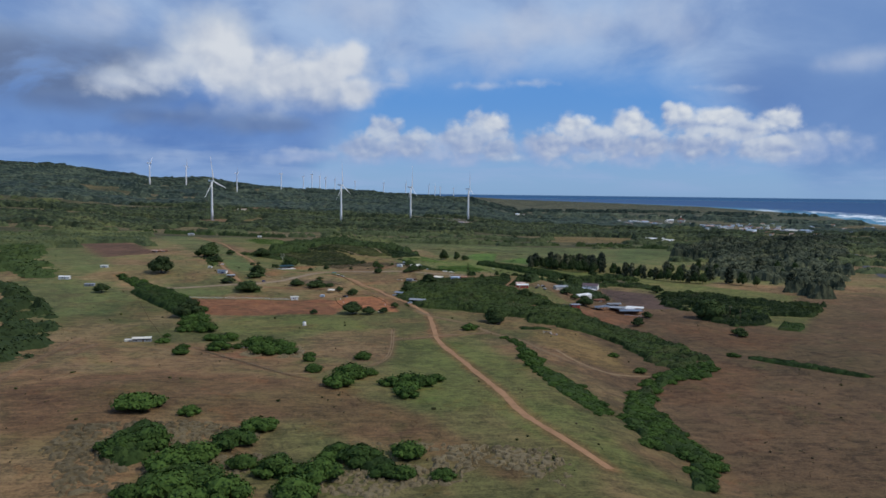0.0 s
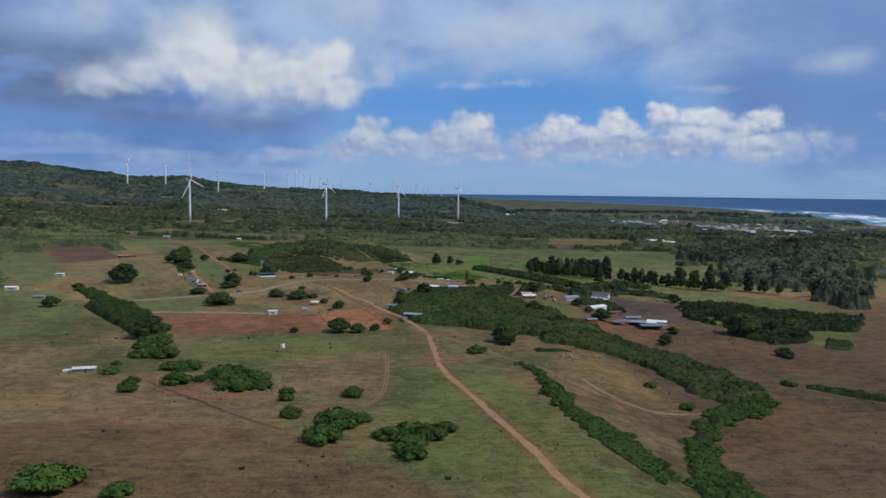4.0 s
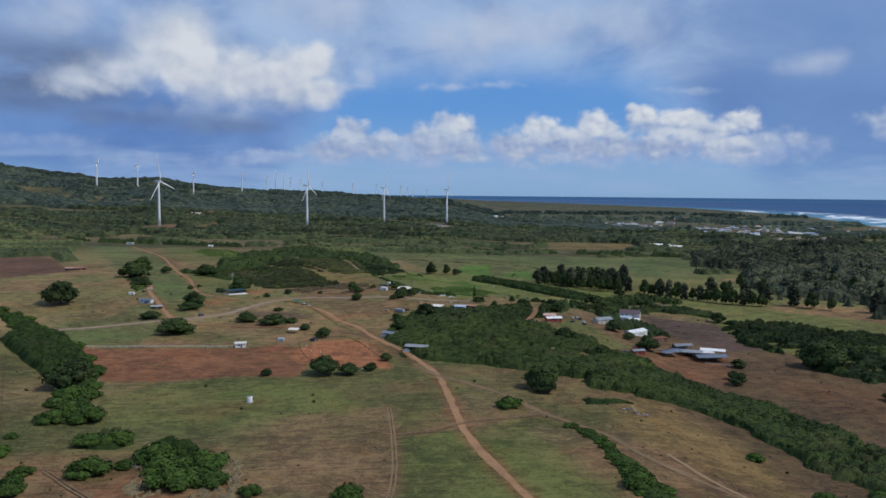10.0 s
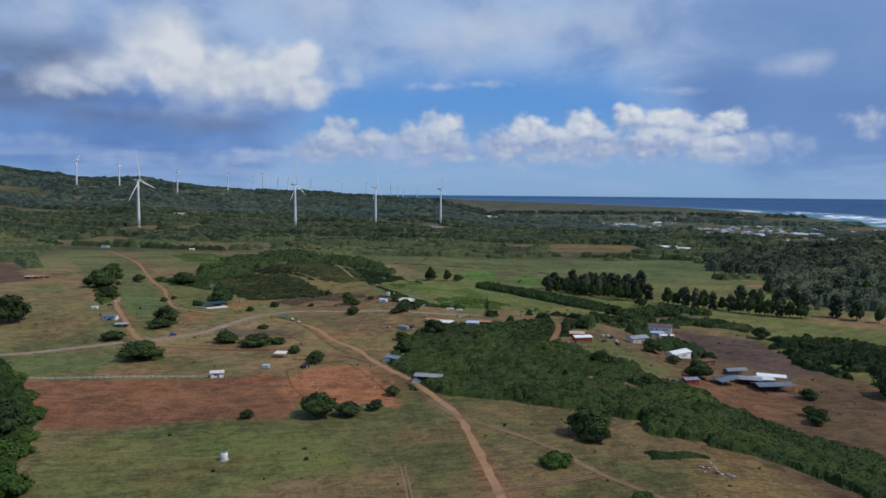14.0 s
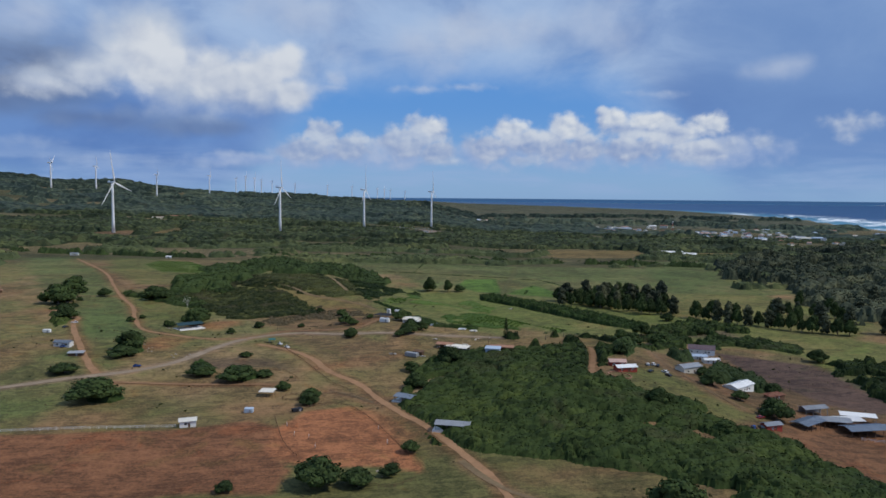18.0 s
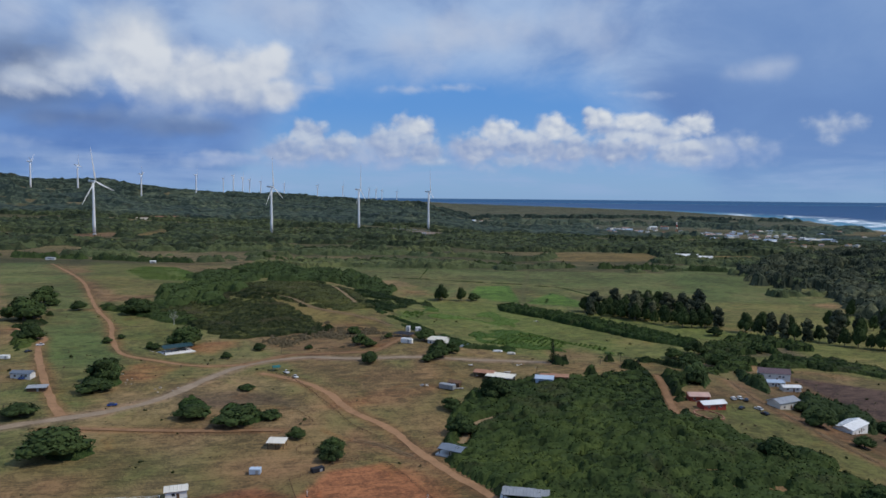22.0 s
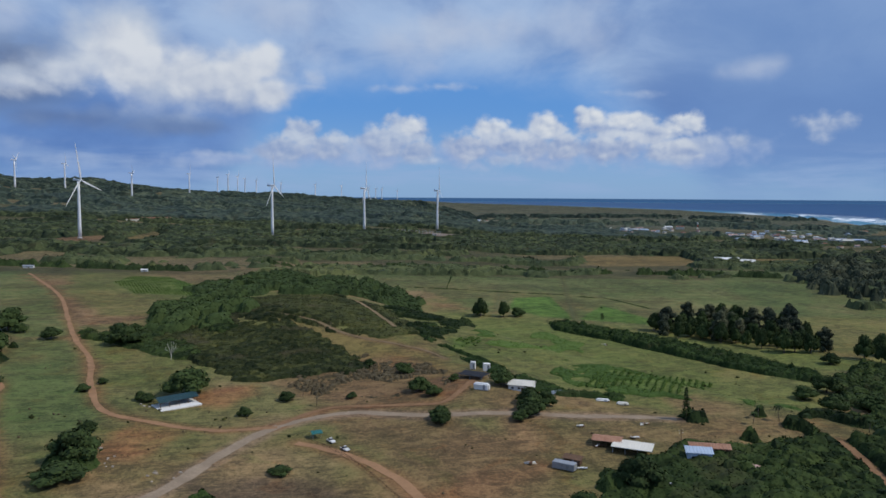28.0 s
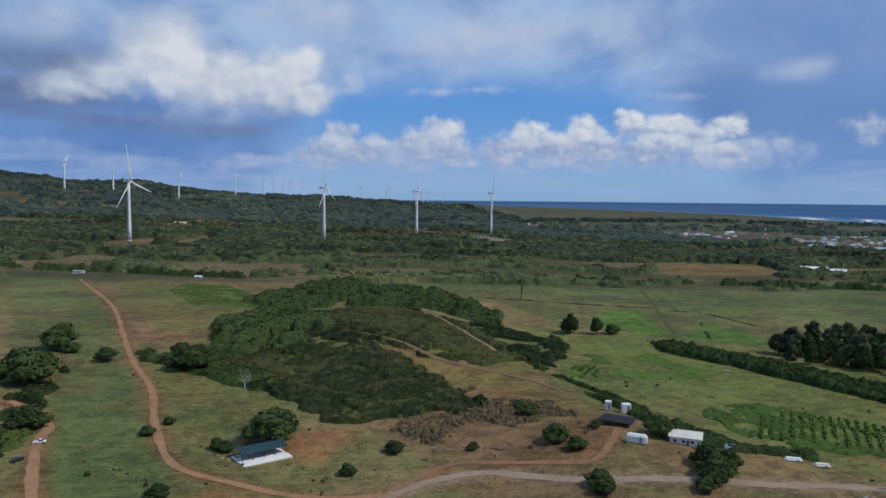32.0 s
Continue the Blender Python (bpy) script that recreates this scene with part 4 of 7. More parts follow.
def cover(x, y):
    """Colour of the ground cover over the plan."""
    dry = np.clip((value_noise(x, y, 120, 1) - 0.5) * 2.6 + (value_noise(x, y, 26, 4) - 0.5) * 1.6 + 0.62, 0, 1)[:, None]
    colour = np.array((0.112, 0.126, 0.048)) * (1 - dry) + np.array((0.192, 0.144, 0.072)) * dry
    straw = (smooth(0.55, 0.72, value_noise(x, y, 55, 7)) * 0.6)[:, None]
    colour = colour * (1 - straw) + np.array((0.205, 0.172, 0.088)) * straw
    bare = (smooth(0.60, 0.72, value_noise(x, y, 38, 2)) * 0.32)[:, None]
    colour = colour * (1 - bare) + np.array((0.185, 0.112, 0.062)) * bare
    fresh = (smooth(0.52, 0.66, value_noise(x, y, 70, 5)) * 0.55)[:, None]
    colour = colour * (1 - fresh) + np.array((0.108, 0.142, 0.050)) * fresh
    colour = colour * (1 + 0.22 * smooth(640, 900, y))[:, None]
    umber = (smooth(50, 150, x) * smooth(1000, 850, y) * 0.8)[:, None]
    colour = colour * (1 - umber) + np.array((0.100, 0.074, 0.043)) * umber
    far = np.hypot(x, y)
    wood = smooth(1380, 1700, far + (value_noise(x, y, 150, 5) - 0.5) * 300)[:, None]
    clearing = smooth(0.44, 0.60, value_noise(x * 0.45, y * 1.7, 150, 2))[:, None] * 0.85
    floor = np.array((0.072, 0.082, 0.040)) * (1 - clearing) + np.array((0.150, 0.140, 0.072)) * clearing
    meadow = (smooth(2750, 3300, y) * smooth(-150, 400, x))[:, None] * (0.55 + 0.45 * smooth(0.35, 0.6, value_noise(x * 0.4, y, 260, 6)))[:, None]
    floor = floor * (1 - meadow) + np.array((0.082, 0.104, 0.070)) * meadow
    colour = colour * (1 - wood) + floor * wood
    wx, wy = (value_noise(x, y, 14, 2, 3) - 0.5) * 9, (value_noise(x, y, 14, 6, 3) - 0.5) * 9
    for name, kind, polygon in FIELDS:
        soft = 1.5 if name in ("arena", "paddock_red", "field_ploughed", "field_fallow", "crop_bright", "field_seeded", "field_lime_a", "field_lime_b") else 7.0
        px, py = [p[0] for p in polygon], [p[1] for p in polygon]
        near = (x > min(px) - 25) & (x < max(px) + 25) & (y > min(py) - 25) & (y < max(py) + 25)
        if near.any():
            k = 0.3 if soft < 2 else 1.6
            w = smooth(-soft, soft, inside(x[near] + wx[near] * k, y[near] + wy[near] * k, polygon))
            w = w * (1.0 if soft < 2 else 0.82 - 0.35 * value_noise(x[near], y[near], 11, 3, 3))
            shade = np.ones(len(w))
            if name in ("field_green_far", "field_green_west", "field_seeded", "field_lime_a", "field_lime_b", "crop_bright"):
                turn = -0.12 if "far" in name or "lime" in name else 0.45
                u, v = x[near] * math.cos(turn) + y[near] * math.sin(turn), y[near] * math.cos(turn) - x[near] * math.sin(turn)
                plot = LATTICES[3][np.floor(u / 74).astype(int) % 64, np.floor(v / 58).astype(int) % 64]
                shade = (0.80 + 0.42 * plot) * (1 + 0.16 * np.sign(np.sin(v / 4.6 + 2 * plot)) * value_noise(x[near], y[near], 60, 5, 2))
            colour[near] = colour[near] * (1 - w[:, None]) + np.array(COVER[kind]) * (shade * w)[:, None]
    for name, width, kind, line in TRACKS:
        px, py = [p[0] for p in line], [p[1] for p in line]
        near = (x > min(px) - 20) & (x < max(px) + 20) & (y > min(py) - 20) & (y < max(py) + 20)
        if near.any():
            w = 0.62 * smooth(width * 0.5 + 5.0, width * 0.5 - 1.0, beside(x[near] + wx[near] * 0.35, y[near] + wy[near] * 0.35, line))
            colour[near] = colour[near] * (1 - w[:, None]) + np.array(COVER[kind]) * w[:, None]
    return colour * np.array((0.93, 0.785, 0.79))


def stops(*stretches):
    """Grid lines: (from, to, step) one after another."""
    return np.unique(np.concatenate([np.arange(a, b, s) for a, b, s in stretches]).round(3))


def build_ground():
    gx = stops((-9000, -3000, 400), (-3000, -1200, 75), (-1200, -480, 20), (-480, -340, 6), (-340, 300, 3), (300, 560, 7), (560, 1500, 24), (1500, 3400, 50), (3400, 9001, 400))
    gy = stops((-3000, -200, 200), (-200, 200, 20), (200, 1130, 3), (1130, 1500, 6), (1500, 2000, 14), (2000, 3600, 40), (3600, 7000, 100), (7000, 14000, 300), (14000, 27001, 900))
    x, y = (a.ravel() for a in np.meshgrid(gx, gy))
    z = terrain(x, y)
    z = np.where(shore(x, y) > 0, np.minimum(z, -0.5 - 0.01 * np.minimum(shore(x, y), 400)), z)
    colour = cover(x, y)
    sand = smooth(-55, -15, shore(x, y))[:, None] * 0.6
    colour = colour * (1 - sand) + np.array((0.33, 0.28, 0.20)) * sand
    dx, dy, dz = drawn_in(x, y, z)
    nx, ny = len(gx), len(gy)
    i = np.arange(nx * ny).reshape(ny, nx)
    faces = np.stack([i[:-1, :-1], i[:-1, 1:], i[1:, 1:], i[1:, :-1]], -1).reshape(-1, 4)
    me = mesh_from("ground", np.stack([dx, dy, dz], 1), faces, LAND, True)
    layer = me.color_attributes.new("cover", "FLOAT_COLOR", "POINT")
    layer.data.foreach_set("color", np.concatenate([colour, np.ones((len(x), 1))], 1).astype(np.float32).ravel())
    return tagged(new("ground", me), "rolling dry pasture with patches of green grass and bare red earth", "ground", kind="structure")


SHORE = [(12000, -500), (3500, 1500), (1950, 2650), (1800, 2995), (2063, 3648), (2350, 4400), (2578, 5076), (2894, 6568), (3241, 8748), (3111, 10504), (2923, 13180), (2474, 16860), (1477, 23000), (-2500, 26000), (-6000, 30000), (30000, 30000)]


def shore(x, y):
    """Metres out from the waterline; negative on land."""
    return inside(x, y, SHORE)


build_ground()


def build_sea():
    gx, gy = stops((-6000, 0, 300), (0, 4000, 60), (4000, 40001, 1500)), stops((1000, 2500, 150), (2500, 7000, 75), (7000, 14000, 250), (14000, 40001, 1200))
    x, y = (a.ravel() for a in np.meshgrid(gx, gy))
    dx, dy, dz = drawn_in(x, y, np.zeros_like(x))
    nx, ny = len(gx), len(gy)
    i = np.arange(nx * ny).reshape(ny, nx)
    faces = np.stack([i[:-1, :-1], i[:-1, 1:], i[1:, 1:], i[1:, :-1]], -1).reshape(-1, 4)
    off = shore(x, y)
    faces = faces[(off[faces] > -160).any(1)]
    m = bpy.data.materials.new("sea_water")
    m.use_nodes = True
    k = Nodes(m.node_tree)
    out, bsdf = k.add("ShaderNodeOutputMaterial"), k.add("ShaderNodeBsdfPrincipled")
    k.link(bsdf.outputs[0], out.inputs[0])
    off_at = k.add("ShaderNodeAttribute", attribute_name="depth").outputs["Fac"]
    at = k.add("ShaderNodeTexCoord").outputs["Object"]
    swell = k.noise(at, 0.02, 5, 0.6)
    split = k.add("ShaderNodeSeparateXYZ")
    k.link(at, split.inputs[0])
    north = split.outputs[1]
    base = k.mix(k.ramp(40.0, 900.0, off_at), (0.045, 0.200, 0.290), (0.016, 0.066, 0.160))
    lines = k.noise(k.vector(k.math("MULTIPLY", off_at, 0.016), k.noise(at, 0.004, 3), 0.0), 1.0, 4, 0.6)
    foam = k.math("MULTIPLY", k.ramp(0.46, 0.54, k.math("MULTIPLY_ADD", k.noise(at, 0.016, 6, 0.7), 0.70, k.math("MULTIPLY", lines, 0.30))), k.math("MULTIPLY", k.math("MULTIPLY", k.ramp(1000.0, 420.0, off_at), k.ramp(4150.0, 3900.0, north)), k.ramp(0.40, 0.52, k.noise(at, 0.0045, 4, 0.6))))
    base = k.mix(foam, base, (0.80, 0.84, 0.86))
    k.link(base, bsdf.inputs["Base Color"])
    k.link(k.math("MULTIPLY_ADD", foam, 0.4, 0.42), bsdf.inputs["Roughness"])
    bsdf.inputs["Specular IOR Level"].default_value = 0.25
    b = k.add("ShaderNodeBump")
    b.inputs["Strength"].default_value, b.inputs["Distance"].default_value = 0.5, 2.0
    k.link(swell, b.inputs["Height"])
    k.link(b.outputs[0], bsdf.inputs["Normal"])
    me = mesh_from("sea", np.stack([dx, dy, dz], 1), faces, m, True)
    layer = me.attributes.new("depth", "FLOAT", "POINT")
    layer.data.foreach_set("value", off.astype(np.float32))
    tagged(new("sea", me), "blue ocean with white surf along the shore", "sea", kind="structure")


build_sea()


# ---- tracks and roads ----
def curve_through(line, step=1.6):
    """Points along a smooth line through the corners given."""
    pts = [Vector((*p, 0)) for p in line]
    out = []
    for i in range(len(pts) - 1):
        p0, p1, p2, p3 = pts[max(i - 1, 0)], pts[i], pts[i + 1], pts[min(i + 2, len(pts) - 1)]
        m = max(2, int((p2 - p1).length / step))
        for s in range(m):
            t = s / m
            a, b = (p2 - p0) * 0.5, (p3 - p1) * 0.5
            out.append((2 * t**3 - 3 * t**2 + 1) * p1 + (t**3 - 2 * t**2 + t) * a + (-2 * t**3 + 3 * t**2) * p2 + (t**3 - t**2) * b)
    return out + [pts[-1]]


def draped(x, y, up):
    z = terrain(x, y)
    return np.stack(drawn_in(x, y, z + up), -1)


def build_track(name, width, kind, line, up):
    pts = curve_through(line)
    centre = np.array([(p.x, p.y) for p in pts])
    along = np.gradient(centre, axis=0)
    across = np.stack([along[:, 1], -along[:, 0]], 1) / (np.linalg.norm(along, axis=1)[:, None] + 1e-9)
    wob = 0.35 + 0.95 * value_noise(centre[:, 0], centre[:, 1], 9, 3, 4)
    wob2 = 0.35 + 0.95 * value_noise(centre[:, 0] + 70, centre[:, 1], 9, 5, 4)
    if kind == "asphalt":
        wob[:] = wob2[:] = 1
    reach = (-1, -0.5, 0, 0.5, 1)
    rows = [centre + across * (width * 0.5 * s * (wob if s > 0 else wob2))[:, None] for s in reach]
    if kind in ("tan", "lane"):
        half = 0.22 + 0.34 * value_noise(centre[:, 0], centre[:, 1], 6, 2, 3)
        rows = [centre + across * (s * 0.85 + t * half)[:, None] for s in (-1, 1) for t in (-1, 0, 1)]
    m = len(centre)
    xy = np.concatenate(rows)
    verts = draped(xy[:, 0], xy[:, 1], up)
    faces = [(a * m + i, a * m + i + 1, (a + 1) * m + i + 1, (a + 1) * m + i) for a in ((0, 1, 3, 4) if kind in ("tan", "lane") else range(4)) for i in range(m - 1)]
    words = {"red": "rutted red dirt track across dry pasture", "tan": "faint pale dirt track worn through grass",
             "dirt": "worn tan dirt track through rough grass", "lane": "grassy lane between green fields", "grey": "pale gravel road winding through dry pasture", "asphalt": "grey asphalt highway behind dark trees"}[kind]
    tagged(new("road" if kind in ("grey", "asphalt") else "dirt_track", mesh_from(name, verts, faces, EARTH[kind], True)), words, "road" if kind in ("grey", "asphalt") else "track", kind="structure")


for order, (name, width, kind, line) in enumerate(TRACKS):
    build_track(name, width, kind, line, 0.10 + 0.012 * order)


# ---- wind turbines ----
def ring_skin(bm, rings, close=True):
    """Skins a list of rings of points into bm."""
    loops = [[bm.verts.new(p) for p in r] for r in rings]
    for a, b in zip(loops, loops[1:]):
        for i in range(len(a)):
            j = (i + 1) % len(a)
            bm.faces.new((a[i], a[j], b[j], b[i]))
    if close:
        bm.faces.new(loops[0][::-1])
        bm.faces.new(loops[-1])
    for f in bm.faces:
        f.smooth = True
    return bm


def circle(r, z, count=20):
    return [(r * math.cos(2 * math.pi * i / count), r * math.sin(2 * math.pi * i / count), z) for i in range(count)]


def build_turbine(height, blade, turn):
    """A three-bladed turbine on a tapered tower; its hub looks along local +x."""
    top = new("wind_turbine")
    part("tower", ring_skin(bmesh.new(), [circle(3.3 - 1.2 * t, height * t - 1.5 * (t == 0)) for t in (0, 0.2, 0.4, 0.6, 0.8, 0.985)]), WHITE_STEEL, top)
    part("foundation", ring_skin(bmesh.new(), [circle(4.2, -2.0), circle(4.2, 0.25), circle(3.0, 0.5)]), CONCRETE, top, "round concrete foundation")
    door = bmesh.new()
    bmesh.ops.create_cube(door, size=1, matrix=Matrix.Translation((0.2, -2.2, 2.2)) @ Matrix.Diagonal((1.0, 0.25, 2.4, 1)))
    part("door", door, DARK_PAINT, top, "dark steel door")
    sec = [(-10.5, 1.1, 1.3), (-9.5, 1.75, 1.7), (-3.0, 2.0, 2.0), (2.0, 1.9, 1.95), (3.4, 1.3, 1.4)]
    rings = []
    for x, hy, hz in sec:
        rings.append([(x, hy * c, height + 1.2 + hz * s) for c, s in ((1, -0.7), (1, 0.6), (0.75, 1), (-0.75, 1), (-1, 0.6), (-1, -0.7), (-0.7, -1), (0.7, -1))])
    nacelle = part("nacelle", ring_skin(bmesh.new(), rings), WHITE_STEEL, top)
    vane = bmesh.new()
    bmesh.ops.create_cube(vane, size=1, matrix=Matrix.Translation((-8.0, 0, height + 4.0)) @ Matrix.Diagonal((1.6, 3.0, 1.9, 1)))
    part("cooler", vane, WHITE_STEEL, nacelle, "raised cooler on the nacelle roof")
    spin = Matrix.Translation((5.0, 0, height + 1.2))
    hub = bmesh.new()
    ring_skin(hub, [[(x, r * math.cos(a), r * math.sin(a)) for a in np.linspace(0, 2 * math.pi, 14, endpoint=False)] for x, r in ((-1.7, 1.5), (-0.8, 1.9), (0.6, 1.8), (1.6, 1.2), (2.1, 0.4))])
    bmesh.ops.transform(hub, matrix=spin, verts=hub.verts)
    hub = part("rotor_hub", hub, WHITE_STEEL, top)
    for k in range(3):
        b = bmesh.new()
        rings = []
        for s, chord, thick in ((0.012, 2.3, 2.2), (0.05, 2.5, 2.0), (0.18, 4.9, 1.2), (0.35, 4.0, 0.9), (0.6, 2.9, 0.65), (0.85, 1.9, 0.45), (0.985, 0.9, 0.25), (1.0, 0.1, 0.04)):
            twist = radians(14 * (1 - s) ** 2 + 4)
            ring = []
            for u, w in ((-0.3, 0), (-0.18, 0.5), (0.15, 0.5), (0.45, 0.25), (0.7, 0), (0.45, -0.15), (0.15, -0.45), (-0.18, -0.5)):
                y, x = u * chord, w * thick
                ring.append((x * math.cos(twist) + y * math.sin(twist) + 1.2 * s * s, y * math.cos(twist) - x * math.sin(twist), blade * s))
            rings.append(ring)
        ring_skin(b, rings)
        bmesh.ops.transform(b, matrix=spin @ Matrix.Rotation(radians(turn + 120 * k), 4, "X"), verts=b.verts)
        part("blade", b, WHITE_BLADE, hub)
    return tagged(top, "tall white three-bladed wind turbine on a tapered steel tower", "wind turbine", "wind turbines on the coastal plain")


CONCRETE = material("concrete", (0.42, 0.40, 0.37), 0.9, vary=0.15, grain=1.0)
DARK_PAINT = material("dark_paint", (0.05, 0.05, 0.055), 0.6, vary=0.2)
RED_PAINT = material("red_paint", (0.42, 0.06, 0.04), 0.6, vary=0.2)
FACING = -12.0
for x, y, base, turn in ((-645, 2063, 40.5, 14), (-310, 2244, 34.5, 8), (-110, 2491, 31.5, 3), (88, 2605, 28.0, 14)):
    ob = build_turbine(107.0, 70.0, turn)
    ob.matrix_basis = pose(x, y, base - 0.5, 0, 0, FACING)


def far_turbine(x, y, z, height, turn, lit=0.0):
    """A turbine of the older farm on the ridge, set where the far distance is drawn in."""
    dx, dy, dz = (float(v) for v in drawn_in(x, y, z))
    s = math.hypot(dx - HUB_X, dy - HUB_Y) / math.hypot(x - HUB_X, y - HUB_Y)
    ob = build_turbine(107.0, 48.0, turn)
    ob.matrix_basis = pose(dx, dy, dz - 1.0, 0, 0, FACING + 22) @ Matrix.Diagonal((1.1 * s * height / 107.0, 1.1 * s * height / 107.0, s * height / 107.0, 1))
    tagged(ob, "distant white wind turbine standing on the wooded ridge", "wind turbine", "wind turbines on the ridge")


for x, y, height, turn in ((-1444, 3633, 112, 70), (-1330, 3819, 110, 20), (-1035, 3708, 100, 45), (-890, 4060, 100, 5), (-1000, 5300, 95, 30), (-903, 5100, 105, 80), (-862, 5184, 100, 12),
                           (-832, 5260, 95, 50), (-770, 5300, 90, 33), (-436, 5600, 95, 66), (-270, 5700, 90, 15), (-92, 6100, 95, 41), (-38, 6300, 100, 77), (8, 6300, 95, 10), (130, 6500, 95, 28), (-640, 5450, 85, 55)):
    far_turbine(x, y, float(terrain(x, y)) + 6.0, height, turn)


# ---- plants ----
def scatter(polygon, spacing, rng, ragged=3.0):
    """Places for shrubs in a patch: thick within, thinning out raggedly across its edge."""
    px, py = [p[0] for p in polygon], [p[1] for p in polygon]
    gx, gy = np.meshgrid(np.arange(min(px) - 12, max(px) + 12, spacing), np.arange(min(py) - 12, max(py) + 12, spacing))
    x, y = gx.ravel() + rng.uniform(-0.6, 0.6, gx.size) * spacing, gy.ravel() + rng.uniform(-0.6, 0.6, gx.size) * spacing
    deep = inside(x, y, polygon)
    edge = (value_noise(x, y, 18, 2, 3) - 0.5) * 7 * ragged
    keep = (deep > edge) | ((deep > -8 * ragged) & (rng.rand(len(x)) < 0.05) & (deep < 0))
    return x[keep], y[keep]


def leaf_quads(centre, normal, size, rng, flat=0.5):
    """Small leaf clusters as quads round the points given, turned about their normals at random."""
    m = len(centre)
    nrm = normal + rng.normal(0, flat, (m, 3))
    nrm /= np.linalg.norm(nrm, axis=1)[:, None] + 1e-9
    ref = rng.normal(0, 1, (m, 3))
    a = np.cross(nrm, ref)
    a /= np.linalg.norm(a, axis=1)[:, None] + 1e-9
    b = np.cross(nrm, a)
    sa, sb = size * rng.uniform(0.6, 1.3, (m, 1)), size * rng.uniform(0.45, 1.0, (m, 1))
    c = np.stack([centre - a * sa - b * sb * 0.6, centre + a * sa * 0.7 - b * sb, centre + a * sa + b * sb * 0.7, centre - a * sa * 0.6 + b * sb], 1)
    return c.reshape(-1, 3)


def dome(rng, lobes, squash, count, size, low=-0.25):
    """Leaf corners for a crown of rounded lobes (x, y, z, r), in units of the crown's width."""
    out = []
    total = sum(r * r for *_, r in lobes)
    for x, y, z, r in lobes:
        m = max(8, int(count * r * r / total))
        d = rng.normal(0, 1, (m, 3))
        d /= np.linalg.norm(d, axis=1)[:, None]
        d[:, 2] = np.where(d[:, 2] < low, -d[:, 2] * 0.6, d[:, 2])
        rad = r * rng.uniform(0.86, 1.05, (m, 1)) * (1 + 0.12 * np.sin(5 * d[:, :1] + 3 * x * 9) * np.sin(6 * d[:, 1:2]))
        p = np.array((x, y, z)) + d * rad * np.array((1, 1, squash))
        out.append(leaf_quads(p, d, size, rng, 0.34))
    return np.concatenate(out)


def cores(lobes, squash, fill=0.84):
    """Solid hearts of the lobes, so that crowns are dense."""
    base = bmesh.new()
    bmesh.ops.create_icosphere(base, subdivisions=1, radius=1.0)
    v = np.array([p.co for p in base.verts])
    f = np.array([[q.index for q in t.verts] for t in base.faces])
    base.free()
    verts, faces, at = [], [], 0
    for x, y, z, r in lobes:
        verts.append(np.array((x, y, z)) + v * r * fill * np.array((1, 1, squash)))
        faces.append(f + at)
        at += len(v)
    return np.concatenate(verts), np.concatenate(faces)


def crown_mesh(name, rng, lobes, squash, count, size, mat, fill=0.84):
    leaves = dome(rng, lobes, squash, count, size)
    q = np.arange(len(leaves)).reshape(-1, 4)
    tri = np.concatenate([q[:, :3], q[:, [0, 2, 3]]])
    cv, cf = cores(lobes, squash, fill)
    return mesh_from(name, np.concatenate([leaves, cv]), np.concatenate([tri, cf + len(leaves)]), mat)


def trunk_bm(height, r, limbs, lean=(0, 0)):
    """A tapered trunk that forks into limbs (x, y, z) given by their tips."""
    bm = bmesh.new()

    def limb(a, b, ra, rb):
        a, b = Vector(a), Vector(b)
        turn = (b - a).to_track_quat("Z", "Y").to_matrix()
        mid = (a + b) / 2 + Vector((0.04, -0.03, 0.0)) * (b - a).length
        rings = [[p + turn @ Vector((q * math.cos(t), q * math.sin(t), 0)) for t in np.linspace(0, 2 * math.pi, 6, endpoint=False)] for p, q in ((a, ra), (mid, (ra + rb) / 2), (b, rb))]
        ring_skin(bm, rings)

    fork = (lean[0], lean[1], height)
    limb((0, 0, -0.08), fork, r, r * 0.75)
    for tip in limbs:
        limb(fork, tip, r * 0.6, r * 0.18)
    return bm


def random_lobes(rng, count, spread, rise):
    """Lobes of a broad, uneven crown about one unit wide."""
    lobes = [(0, 0, rise, 0.30)]
    for k in range(count):
        a = 2 * math.pi * (k + rng.uniform(-0.3, 0.3)) / count
        d = spread * rng.uniform(0.7, 1.1)
        lobes.append((d * math.cos(a), d * math.sin(a), rise * rng.uniform(0.55, 0.95), rng.uniform(0.15, 0.23)))
    for _ in range(3):
        lobes.append((rng.uniform(-0.15, 0.15), rng.uniform(-0.15, 0.15), rise * rng.uniform(1.1, 1.5), rng.uniform(0.13, 0.2)))
    return lobes


